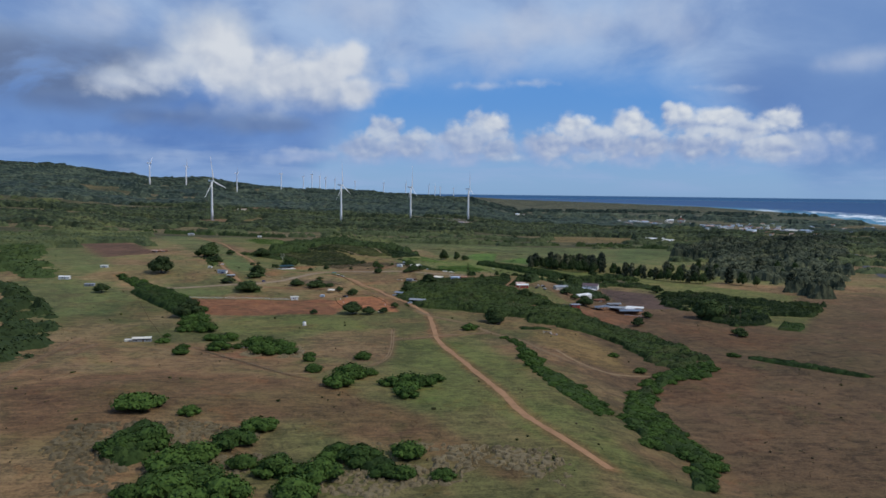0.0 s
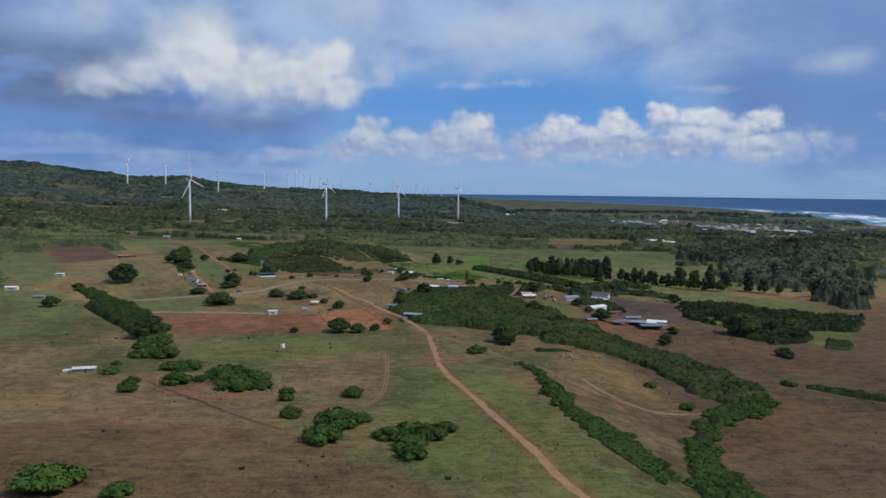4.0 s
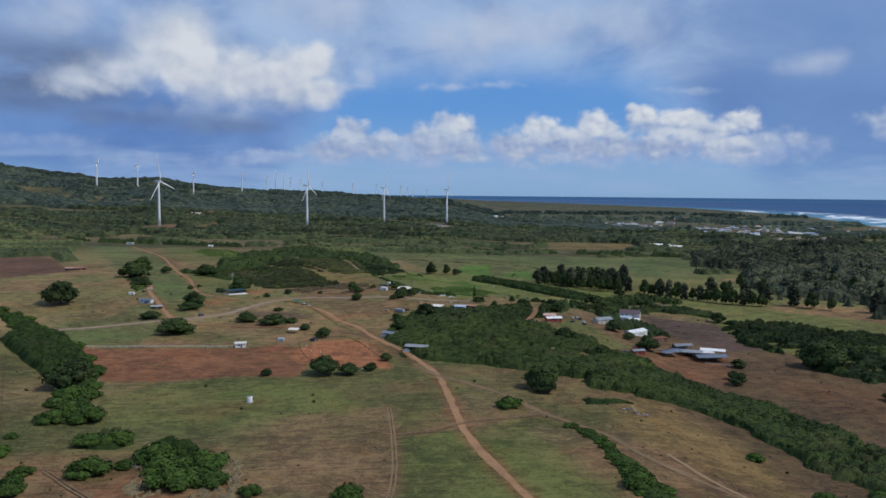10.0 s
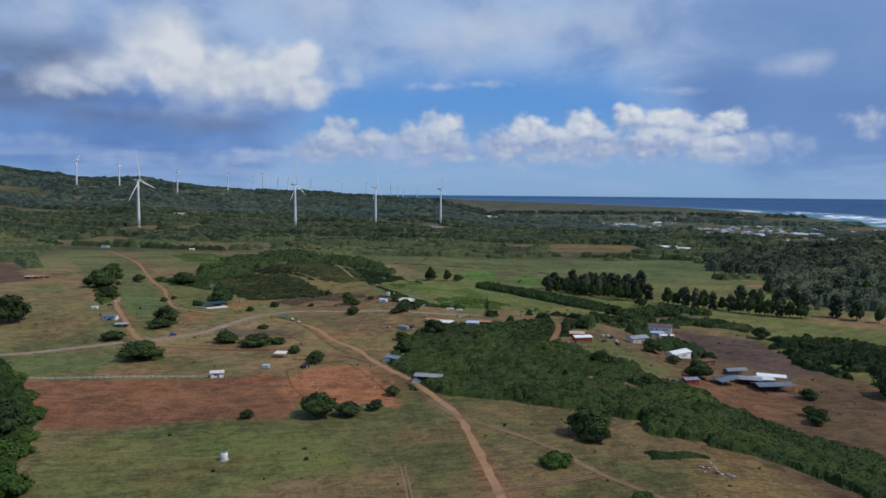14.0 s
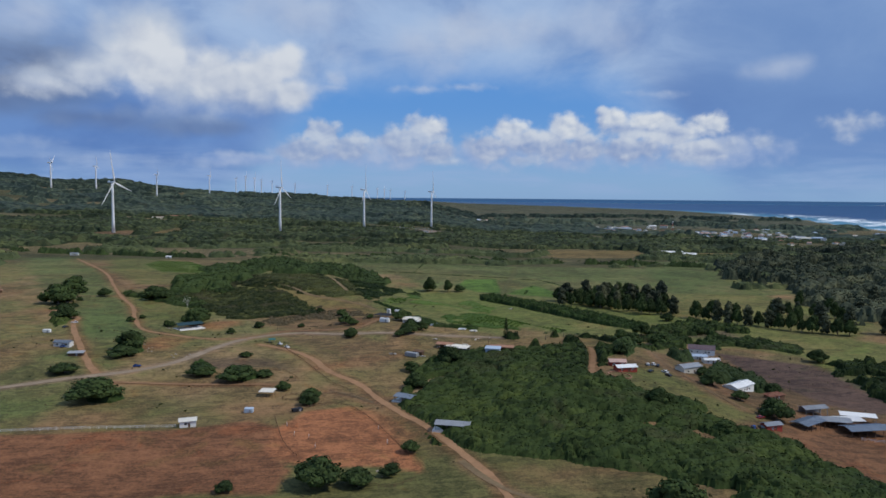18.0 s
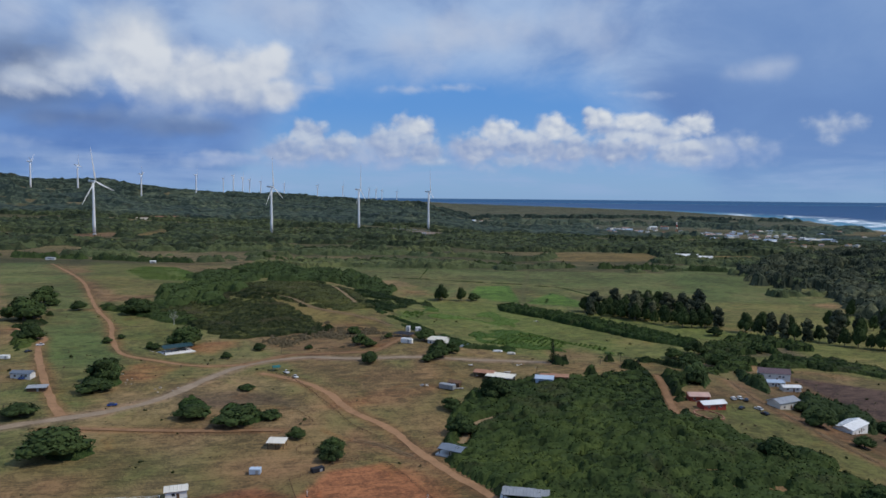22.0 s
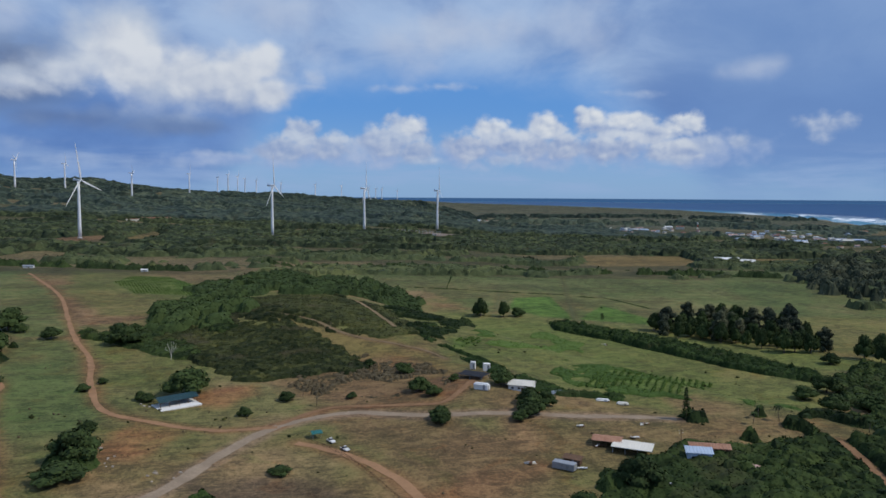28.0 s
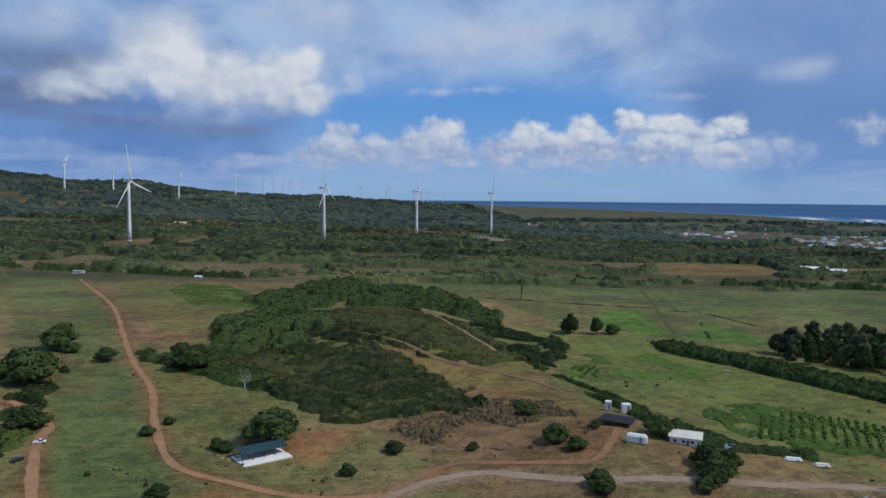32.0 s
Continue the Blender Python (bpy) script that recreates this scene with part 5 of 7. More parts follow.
def make_bush(seed, kind):
    """A crown on a short forked trunk, one unit wide, to be copied and scaled."""
    rng = np.random.RandomState(seed)
    if kind == "bush":
        lobes, squash, mat, rise, count, size = random_lobes(rng, 6, 0.30, 0.20), 0.78, LEAF, 0.20, 950, 0.030
    elif kind == "tree":
        lobes, squash, mat, rise, count, size = random_lobes(rng, 7, 0.29, 0.36), 0.85, LEAF_DEEP, 0.36, 950, 0.031
    else:
        lobes = [(0, 0, 0.45 + 0.2 * k, 0.27 - 0.015 * k) for k in range(5)]
        for k in range(18):
            z = 0.13 + 1.27 * (k / 17) ** 0.9
            reach = (0.30 if k < 12 else 0.30 - 0.04 * (k - 11)) * rng.uniform(0.65, 1.15)
            a = 2.4 * k + rng.uniform(-0.5, 0.5)
            lobes.append((reach * math.cos(a), reach * math.sin(a), z + rng.uniform(-0.10, 0.10), rng.uniform(0.14, 0.24)))
        squash, mat, rise, count, size = 1.0, LEAF_IRONWOOD, 0.9, 900, 0.058
    ob = new("shrub" if kind == "bush" else "tree")
    crown = new("crown", crown_mesh("crown", rng, lobes, squash, count, size, mat))
    crown.parent = ob
    part("trunk", trunk_bm(rise * 0.45, 0.035, [(0.22, 0.05, rise), (-0.18, 0.15, rise), (-0.05, -0.22, rise * 0.9)]), BARK, ob, "pale forked trunk")
    return ob


def plant(proto, x, y, width, tall, turn, label, category, group):
    ob = copy_thing(proto, pose(x, y, ground(x, y) - 0.15, 0, 0, turn) @ Matrix.Diagonal((width, width, width * tall, 1)))
    return tagged(ob, label, category, group)


PROTO = {kind: [make_bush(s + 10 * n, kind) for s in range(k)] for n, (kind, k) in enumerate((("bush", 5), ("tree", 4), ("slender", 4)))}
rng_plants = np.random.RandomState(5)
for x, y, width in BUSHES_A + BUSHES_B + BUSHES_C + BUSHES_D + BUSHES_E + BUSHES_F + BUSHES_G + BUSHES_H + BUSHES_I:
    low = y < 620
    kind = "bush" if low else "tree"
    proto = PROTO[kind][rng_plants.randint(len(PROTO[kind]))]
    if low:
        plant(proto, x, y, width * (1.3 if y < 420 else 1.12), rng_plants.uniform(0.72, 0.9), rng_plants.uniform(0, 360), "rounded dense green shrub standing in dry grass", "shrub", "shrubs in the pasture")
    else:
        low = -250 < x < -125 and 780 < y < 880
        plant(proto, x, y, width * 1.05, rng_plants.uniform(0.44, 0.54) if low else rng_plants.uniform(0.72, 0.92), rng_plants.uniform(0, 360), "dark green spreading tree on dry pasture", "tree", "trees in the pasture")
for x, y in GROVE_TREES + IRONWOODS_A + IRONWOODS_B + IRONWOODS_C + IRONWOODS_D + IRONWOODS_E:
    tall = rng_plants.uniform(17, 27) if y > 800 else 11
    slim = rng_plants.rand() < 0.30 or y < 800
    proto = PROTO["slender"][rng_plants.randint(4)] if slim else PROTO["tree"][rng_plants.randint(4)]
    wide = tall * rng_plants.uniform(0.50, 0.72)
    plant(proto, x, y, wide, tall / ((1.6 if slim else 0.85) * wide), rng_plants.uniform(0, 360), "tall dark ironwood tree with feathery crown", "tree", "ironwood trees in the valley")


def shrub_patch(polygon, spacing, width, label, group, seed):
    """Single shrubs, crown beside crown, over a patch."""
    rng = np.random.RandomState(seed)
    x, y = scatter(polygon, spacing, rng, 0.25)
    for px, py in zip(x, y):
        if min(beside(np.array([px]), np.array([py]), line)[0] - w * 0.5 for _, w, _, line in TRACKS) < 1.5:
            continue
        plant(PROTO["bush"][rng.randint(5)], float(px), float(py), width * rng.uniform(0.95, 1.5), rng.uniform(0.55, 0.8), rng.uniform(0, 360), label, "shrub", group)


for seed, (name, width, polygon) in enumerate(SHRUBS):
    stream = "stream" in name
    shrub_patch(polygon, width * 0.80, width, "dense green shrub beside the dry stream bed" if stream else "rounded green shrub in a hedgerow", "shrubs along the stream" if stream else "shrubs of the hedgerow", 300 + seed)
for some in PROTO.values():
    for proto in some:
        for child in list(proto.children):
            bpy.data.objects.remove(child)
        bpy.data.objects.remove(proto)


# ---- scrub, hedges and woods that nobody could count ----
def tuft_set(rng, x, y, width, height, leaves, size):
    """Corners of many small crowns: a low dome each of leaf clusters, and its solid heart."""
    m = len(x)
    z = terrain(x, y)
    d = rng.normal(0, 1, (m, leaves, 3))
    d /= np.linalg.norm(d, axis=2)[:, :, None]
    d[..., 2] = np.abs(d[..., 2]) - 0.05
    rad = np.stack([width * 0.5, width * 0.5, height * 0.62], 1)[:, None, :] * rng.uniform(0.78, 1.08, (m, leaves, 1))
    base = np.stack([x, y, z + height * 0.38], 1)[:, None, :]
    p = (base + d * rad).reshape(-1, 3)
    s = np.repeat(size, leaves)[:, None] if np.ndim(size) else size
    quads = leaf_quads(p, d.reshape(-1, 3), s, rng)
    dome_v = np.array([(0, 0, 1.0)] + [(math.cos(a) * 0.72, math.sin(a) * 0.72, 0.62) for a in np.linspace(0, 2 * math.pi, 6, endpoint=False)] + [(math.cos(a), math.sin(a), -0.35) for a in np.linspace(0.5, 2 * math.pi + 0.5, 6, endpoint=False)])
    dome_f = np.array([(0, 1 + i, 1 + (i + 1) % 6) for i in range(6)] + [(1 + i, 7 + i, 1 + (i + 1) % 6) for i in range(6)] + [(7 + i, 7 + (i + 1) % 6, 1 + (i + 1) % 6) for i in range(6)])
    scale = np.stack([width * 0.44, width * 0.44, height * 0.54], 1)[:, None, :]
    hearts = (base + dome_v[None] * scale).reshape(-1, 3)
    hf = (dome_f[None] + 13 * np.arange(m)[:, None, None]).reshape(-1, 3)
    q = np.arange(len(quads)).reshape(-1, 4)
    tri = np.concatenate([q[:, :3], q[:, [0, 2, 3]], hf + len(quads)])
    return np.concatenate([quads, hearts]), tri


SCRUB_WORDS = {
    "bush": ("dense green scrub covering the low hill", "scrub"), "hedge": ("straggling green hedge along the field edge", "hedge"), "thicket": ("thicket of green shrubs in dry pasture", "thicket"),
    "woods": ("dark green woodland of tall trees", "woodland"), "knoll": ("patchy green and brown scrub on the knoll", "scrub"), "belt": ("belt of dark trees behind the knoll", "tree belt"),
    "farm": ("leafy trees round the farm buildings", "trees"),
    "weeds": ("low green weeds in the valley meadow", "weeds"), "brush": ("grey and brown dry brush in the pasture", "brush"), "scrub": ("low green scrub with dry gaps", "scrub"), "grove": ("grove of tall dark ironwood trees", "grove"),
}


def crown_tops(x, y, size, seed):
    """Rounded crowns side by side over the plan: 0 between them, up to 1 on the tallest."""
    u, v = np.asarray(x, float) / size, np.asarray(y, float) / size
    i, j = np.floor(u).astype(int), np.floor(v).astype(int)
    best = np.zeros(u.shape)
    for di in (-1, 0, 1):
        for dj in (-1, 0, 1):
            a, b = (i + di) % 64, (j + dj) % 64
            cx, cy = i + di + LATTICES[seed % 8][a, b], j + dj + LATTICES[(seed + 1) % 8][a, b]
            r = 0.55 + 0.5 * LATTICES[(seed + 2) % 8][a, b]
            d = ((u - cx) ** 2 + (v - cy) ** 2) / (r * r)
            best = np.maximum(best, np.sqrt(np.clip(1 - d, 0, 1)) * (0.55 + 0.45 * LATTICES[(seed + 3) % 8][a, b]))
    return best


def canopy(name, box, cell, height_at, leaves, leaf, mat, rng, words, category, mapped=None):
    """A closed cover of crowns: a billowing surface with leaf clusters standing out of it all over."""
    x0, y0, x1, y1 = box
    gx, gy = np.arange(x0, x1 + cell, cell), np.arange(y0, y1 + cell, cell)
    nx, ny = len(gx), len(gy)
    x, y = (a.ravel() for a in np.meshgrid(gx, gy))
    x, y = x + rng.uniform(-0.3, 0.3, x.size) * cell, y + rng.uniform(-0.3, 0.3, x.size) * cell
    h = height_at(x, y)
    z = terrain(x, y) + np.where(h > 0.05, h * 0.92, -0.4)
    i = np.arange(nx * ny).reshape(ny, nx)
    faces = np.stack([i[:-1, :-1], i[:-1, 1:], i[1:, 1:], i[1:, :-1]], -1).reshape(-1, 4)
    faces = faces[(h[faces] > 0.05).any(1)]
    if not len(faces):
        return
    faces = np.concatenate([faces[:, :3], faces[:, [0, 2, 3]]])
    used, back = np.unique(faces, return_inverse=True)
    verts, faces = np.stack([x, y, z], 1)[used], back.reshape(faces.shape)
    full = np.nonzero(h > 0.05)[0]
    count = int(leaves * len(full) * cell * cell)
    if count:
        pick = full[rng.randint(0, len(full), count)]
        lx, ly = x[pick] + rng.uniform(-0.7, 0.7, count) * cell, y[pick] + rng.uniform(-0.7, 0.7, count) * cell
        lh = height_at(lx, ly)
        e = cell * 0.5
        nrm = np.stack([lh - height_at(lx + e, ly), lh - height_at(lx, ly + e), np.full(count, e)], 1)
        nrm /= np.linalg.norm(nrm, axis=1)[:, None]
        ok = lh > 0.05
        p = np.stack([lx, ly, terrain(lx, ly) + lh * rng.uniform(0.72, 1.04, count)], 1)[ok]
        quads = leaf_quads(p, nrm[ok], leaf * rng.uniform(0.6, 1.4, (len(p), 1)), rng, 0.45)
        q = np.arange(len(quads)).reshape(-1, 4) + len(verts)
        verts, faces = np.concatenate([verts, quads]), np.concatenate([faces, q[:, :3], q[:, [0, 2, 3]]])
    if mapped:
        verts = np.stack(mapped(*verts.T), -1)
    tagged(new(category.replace(" ", "_"), mesh_from(name, verts, faces, mat)), words, category, kind="stuff")


# crown width, mesh size, leaf clusters for each square metre, their size, share of gaps
GROWTH = {"bush": (5.0, 1.4, 1.9, 0.38, 0.20), "hedge": (4.2, 1.2, 3.0, 0.34, 0.26), "thicket": (5.0, 1.1, 3.2, 0.33, 0.12), "woods": (12.0, 2.8, 0.36, 1.0, 0.40), "knoll": (3.2, 1.4, 1.4, 0.36, 0.25),
          "belt": (8.5, 2.2, 0.6, 0.75, 0.34), "farm": (6.0, 1.4, 1.2, 0.5, 0.2), "scrub": (4.6, 1.5, 1.1, 0.45, 0.36), "grove": (9.0, 2.2, 0.5, 0.85, 0.2), "brush": (2.2, 0.8, 2.2, 0.22, 0.46), "weeds": (2.6, 1.0, 1.4, 0.28, 0.50)}


def build_scrub(name, height, polygon, seed):
    rng = np.random.RandomState(seed)
    kind = name.split("_")[0]
    crown, cell, leaves, leaf, gap = GROWTH["belt" if name == "knoll_trees" else kind]
    px, py = [p[0] for p in polygon], [p[1] for p in polygon]
    ragged = 4.0 if kind in ("hedge", "thicket", "farm") else 40.0 if kind == "woods" else 18.0

    crossing = [(w, line) for _, w, _, line in TRACKS if max(p[0] for p in line) > min(px) - 15 and min(p[0] for p in line) < max(px) + 15 and max(p[1] for p in line) > min(py) - 15 and min(p[1] for p in line) < max(py) + 15]

    def height_at(x, y):
        deep = inside(x, y, polygon) + (value_noise(x, y, 17, 2, 3) - 0.45) * ragged
        for width, line in crossing:
            deep = np.minimum(deep, beside(x, y, line) - width * 0.5 - 0.6)
        if kind == "knoll":
            for nm, _, grass in FIELDS:
                if nm == "knoll_grass":
                    deep = np.minimum(deep, 9.0 - inside(x, y, grass) + (value_noise(x, y, 9, 5, 3) - 0.5) * 14)
        open_ground = value_noise(x, y, 30, 6, 4) - gap
        body = crown_tops(x, y, crown, seed)
        tall = crown_tops(x + 31, y, crown * 3.1, seed + 3)
        swell = (0.55 + 0.75 * value_noise(x, y, 26, 1, 3)) * (0.55 + 0.9 * value_noise(x, y, 75, 4, 2) if kind == "woods" else 1.0)
        h = height * swell * (0.10 + 0.85 * body + 0.55 * tall * body + 0.16 * value_noise(x, y, crown * 0.4, 5, 2))
        edge = smooth(0, crown * 0.8, deep) * smooth(0.0, 0.05, open_ground)
        return np.where((edge > 0.08) & (body > (0.64 if kind == "brush" else -1 if kind in ("woods", "belt", "bush") else 0.04)), h * edge ** 0.6, 0.0)

    mat = DRY if kind == "brush" else LEAF_CROP if kind == "weeds" else LEAF_IRONWOOD if kind == "grove" or name.startswith("woods_right") else LEAF_KNOLL if kind == "knoll" and name != "knoll_trees" else LEAF_BRUSH if kind in ("bush", "scrub") else LEAF_DEEP if kind in ("belt", "woods", "farm", "knoll") else LEAF_THICKET
    words, category = SCRUB_WORDS[kind]
    canopy(name, (min(px) - 10, min(py) - 10, max(px) + 10, max(py) + 10), cell, height_at, leaves, leaf, mat, rng, words, category)


for seed, (name, height, polygon) in enumerate(SCRUB + [("thicket_" + nm, width * 0.30, area) for nm, width, area in SHRUBS]):
    build_scrub(name, height, polygon, 100 + seed)


WEST_FIELDS = [(-640, 1650), (-520, 1680), (-360, 1590), (-265, 1376), (-300, 1200), (-430, 1150), (-560, 1400)]


def build_far_woods():
    """Woodland over the plain and the hills, in bands of growing distance."""
    open_names = ("field_green_far", "field_green_west", "crop_bright", "field_seeded", "pad_turbine", "pad_clearing", "pad_substation", "field_yellow_far", "shore_meadow", "field_ploughed", "field_lime_a", "field_lime_b", "far_strip_a", "far_strip_b", "pad_ridge")
    open_fields = [p for nm, _, p in FIELDS if nm in open_names]
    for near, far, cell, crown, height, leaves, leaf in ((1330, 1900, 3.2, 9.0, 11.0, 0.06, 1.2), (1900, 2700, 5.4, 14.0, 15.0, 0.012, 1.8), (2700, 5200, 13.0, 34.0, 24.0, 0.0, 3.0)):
        def height_at(x, y):
            d = np.hypot(x, y)
            wood = value_noise(x * 0.55, y * 1.7, 190, 3, 4) + 0.35 * (value_noise(x, y, 45, 6, 3) - 0.5)
            plain = smooth(-100, 400, x) * smooth(2700, 3300, d) * 0.22
            keep = smooth(0.0, 0.04, wood - 0.435 - plain) * smooth(40, 80, -shore(x, y))
            keep = keep * ((d > near) & (d < far) & (np.abs(np.arctan2(x + 70, y)) < 0.66))
            keep = np.where((y < 1560) & (x > -420) & (x < 420), 0.0, keep)
            for polygon in open_fields + [WEST_FIELDS]:
                qx, qy = [p[0] for p in polygon], [p[1] for p in polygon]
                if max(qx) < x.min() or min(qx) > x.max() or max(qy) < y.min() or min(qy) > y.max():
                    continue
                keep = keep * smooth(-2, -7, inside(x, y, polygon))
            for polygon in (TOWN_A, TOWN_B, TOWN_C, TOWN_D, TOWN_E):
                keep = keep * (1 - 0.45 * smooth(-10, 10, inside(x, y, polygon)))
            body = crown_tops(x, y, crown, 2)
            h = height * (0.22 + 1.0 * body) * (0.4 + 0.8 * value_noise(x, y, 70, 1, 3))
            return np.where(keep > 0.1, h * keep, 0.0)

        half = far * 0.72
        # the farthest band takes the leaves with haze painted into their colour
        canopy("woodland", (-half, near * 0.75, half, far), cell, height_at, leaves, leaf, LEAF_WOOD if near < 2600 else LEAF_HAZED, np.random.RandomState(77), "dark green woodland spread over plain and hills", "woodland", drawn_in)


build_far_woods()


# ---- crops in rows ----
def build_crop(polygon, row, step, height, turn, seed):
    rng = np.random.RandomState(seed)
    cx, cy = np.mean([p[0] for p in polygon]), np.mean([p[1] for p in polygon])
    u, v = (a.ravel() for a in np.meshgrid(np.arange(-120, 120, step), np.arange(-120, 120, row)))
    u, v = u + rng.uniform(-0.3, 0.3, u.size) * step, v + rng.normal(0, 0.06, u.size) * row
    c, s = math.cos(radians(turn)), math.sin(radians(turn))
    x, y = cx + u * c - v * s, cy + u * s + v * c
    keep = (inside(x, y, polygon) > 0.5) & (value_noise(x, y, 16, 3, 3) + rng.uniform(-0.1, 0.1, u.size) > 0.40)
    x, y = x[keep], y[keep]
    w = rng.uniform(0.5, 1.1, len(x)) * row * 0.55
    verts, tri = tuft_set(rng, x, y, w, height * rng.uniform(0.6, 1.2, len(x)), 7, w * 0.22)
    tagged(new("crop", mesh_from("crop", verts, tri, LEAF_CROP)), "leafy green crop planted in rows", "crop", kind="stuff")


for seed, (name, _, polygon) in enumerate(FIELDS):
    if name in ("crop_rows", "crop_patch"):
        build_crop(polygon, 4.2, 1.9, 1.5, 62, 400 + seed)
    elif name == "crop_bright":
        build_crop(polygon, 3.0, 1.8, 0.9, 110, 400 + seed)


# ---- two trees with a shape of their own ----
def build_windswept(x, y):
    """A low tree pressed over by the trade wind, with bare limbs beneath."""
    rng = np.random.RandomState(9)
    lobes = [(-6.5 + 1.6 * k, 0.4 * math.sin(k), 2.2 + 0.42 * k, 2.0 + 0.12 * k) for k in range(7)] + [(-4 + 2.0 * k, 2.2, 2.6 + 0.4 * k, 1.9) for k in range(5)] + [(-4 + 2.0 * k, -2.2, 2.2 + 0.4 * k, 1.9) for k in range(5)]
    top = new("tree")
    top.matrix_basis = pose(x, y, ground(x, y) - 0.1, 0, 0, -8)
    crown = new("crown", crown_mesh("crown", rng, lobes, 0.75, 2600, 0.38, LEAF_DEEP, 0.8))
    crown.parent = top
    part("trunk", trunk_bm(1.2, 0.5, [(-6.0, 0.5, 2.6), (-4.0, -2.4, 2.2), (-2.0, 2.2, 2.8), (-5.0, -1.0, 1.6), (0.5, 0.3, 4.0)], (2.6, 0)), BARK, top, "pale leaning trunk with bare limbs")
    tagged(top, "windswept dark green tree leaning low over yellow grass", "tree")


def build_dead_tree(x, y):
    top = new("dead_tree")
    top.matrix_basis = pose(x, y, ground(x, y) - 0.1)
    tips = [(2.6, 0.5, 8.6), (-2.2, 0.8, 9.2), (0.4, -1.0, 10.5), (-3.0, -0.6, 6.6), (3.2, -0.5, 6.4), (1.2, 1.6, 9.6), (-1.0, -1.6, 8.0)]
    pale = material("bleached_wood", (0.52, 0.49, 0.44), 0.9, vary=0.2)
    part("trunk", trunk_bm(4.2, 0.28, tips), pale, top)
    for k, (tx, ty, tz) in enumerate(tips):
        twig = trunk_bm(0.9, 0.07, [(0.9, 0.2, 1.9), (-0.7, 0.4, 2.0), (0.1, -0.8, 1.7)])
        bmesh.ops.transform(twig, matrix=Matrix.Translation((tx * 0.97, ty * 0.97, tz * 0.97)), verts=twig.verts)
        part("branch", twig, pale, top)
    tagged(top, "bare bleached dead tree among low scrub", "dead tree")


def build_pine(x, y, tall):
    """A columnar pine with tier upon tier of short level branches."""
    rng = np.random.RandomState(14)
    top = new("pine_tree")
    top.matrix_basis = pose(x, y, ground(x, y) - 0.1)
    part("trunk", trunk_bm(tall * 0.96, 0.26, []), BARK, top, "straight tapered trunk")
    leaves = []
    for k in range(13):
        z, reach = tall * (0.14 + 0.85 * k / 12), 2.5 * (1 - 0.80 * k / 12)
        a = rng.uniform(0, 2 * math.pi, 46)
        r = reach * np.sqrt(rng.uniform(0.05, 1.0, 46))
        p = np.stack([r * np.cos(a), r * np.sin(a), z - 0.14 * r + rng.normal(0, 0.12, 46)], 1)
        leaves.append(leaf_quads(p, np.tile((0.0, 0.0, 1.0), (46, 1)), 0.42, rng, 0.5))
    leaves = np.concatenate(leaves)
    q = np.arange(len(leaves)).reshape(-1, 4)
    crown = new("crown", mesh_from("crown", leaves, np.concatenate([q[:, :3], q[:, [0, 2, 3]]]), LEAF_DEEP))
    crown.parent = top
    tagged(top, "tall slim dark pine with tiered branches beside the sheds", "pine tree")


def build_palm(x, y, tall, seed, dry=False):
    """A thin leaning trunk under a tuft of arching fronds."""
    rng = np.random.RandomState(seed)
    top = new("palm_tree")
    top.matrix_basis = pose(x, y, ground(x, y) - 0.1, 0, 0, rng.uniform(0, 360))
    part("trunk", trunk_bm(tall, 0.16, [], (0.08 * tall, 0)), BARK, top, "thin pale trunk")
    for k in range(11):
        a, droop, long = 2 * math.pi * (k + rng.uniform(-0.3, 0.3)) / 11, rng.uniform(0.5, 1.3), tall * rng.uniform(0.38, 0.5)
        bm, rows = bmesh.new(), []
        for t in (0.0, 0.25, 0.5, 0.75, 1.0):
            r, z, w = long * (t - 0.18 * t * t), long * (0.55 * t - droop * t * t), long * 0.16 * math.sin(math.pi * min(0.12 + 0.88 * t, 0.97))
            c = (0.08 * tall + r * math.cos(a), r * math.sin(a), tall + z)
            rows.append([bm.verts.new((c[0] - w * math.sin(a), c[1] + w * math.cos(a), c[2] - w * 0.5)), bm.verts.new(c), bm.verts.new((c[0] + w * math.sin(a), c[1] - w * math.cos(a), c[2] - w * 0.5))])
        for u, v in zip(rows, rows[1:]):
            bm.faces.new((u[0], u[1], v[1], v[0])), bm.faces.new((u[1], u[2], v[2], v[1]))
        part("frond", bm, DRY if dry else LEAF_DEEP, top)
    tagged(top, "small palm with arching fronds among scrub" if not dry else "thin palm with dry fronds beside the dirt track", "palm tree")


build_pine(31.9, 924.0, 15.0)
for seed, (x, y, tall) in enumerate(((73.6, 917.4, 7.0), (66.0, 922.0, 6.0), (80.5, 908.0, 6.5), (59.0, 914.0, 5.5), (112.0, 893.0, 7.0), (105.0, 900.0, 6.0))):
    build_palm(x, y, tall, 50 + seed)
build_palm(-138.0, 960.5, 4.6, 61, True)
build_palm(-146.0, 977.0, 3.6, 62, True)


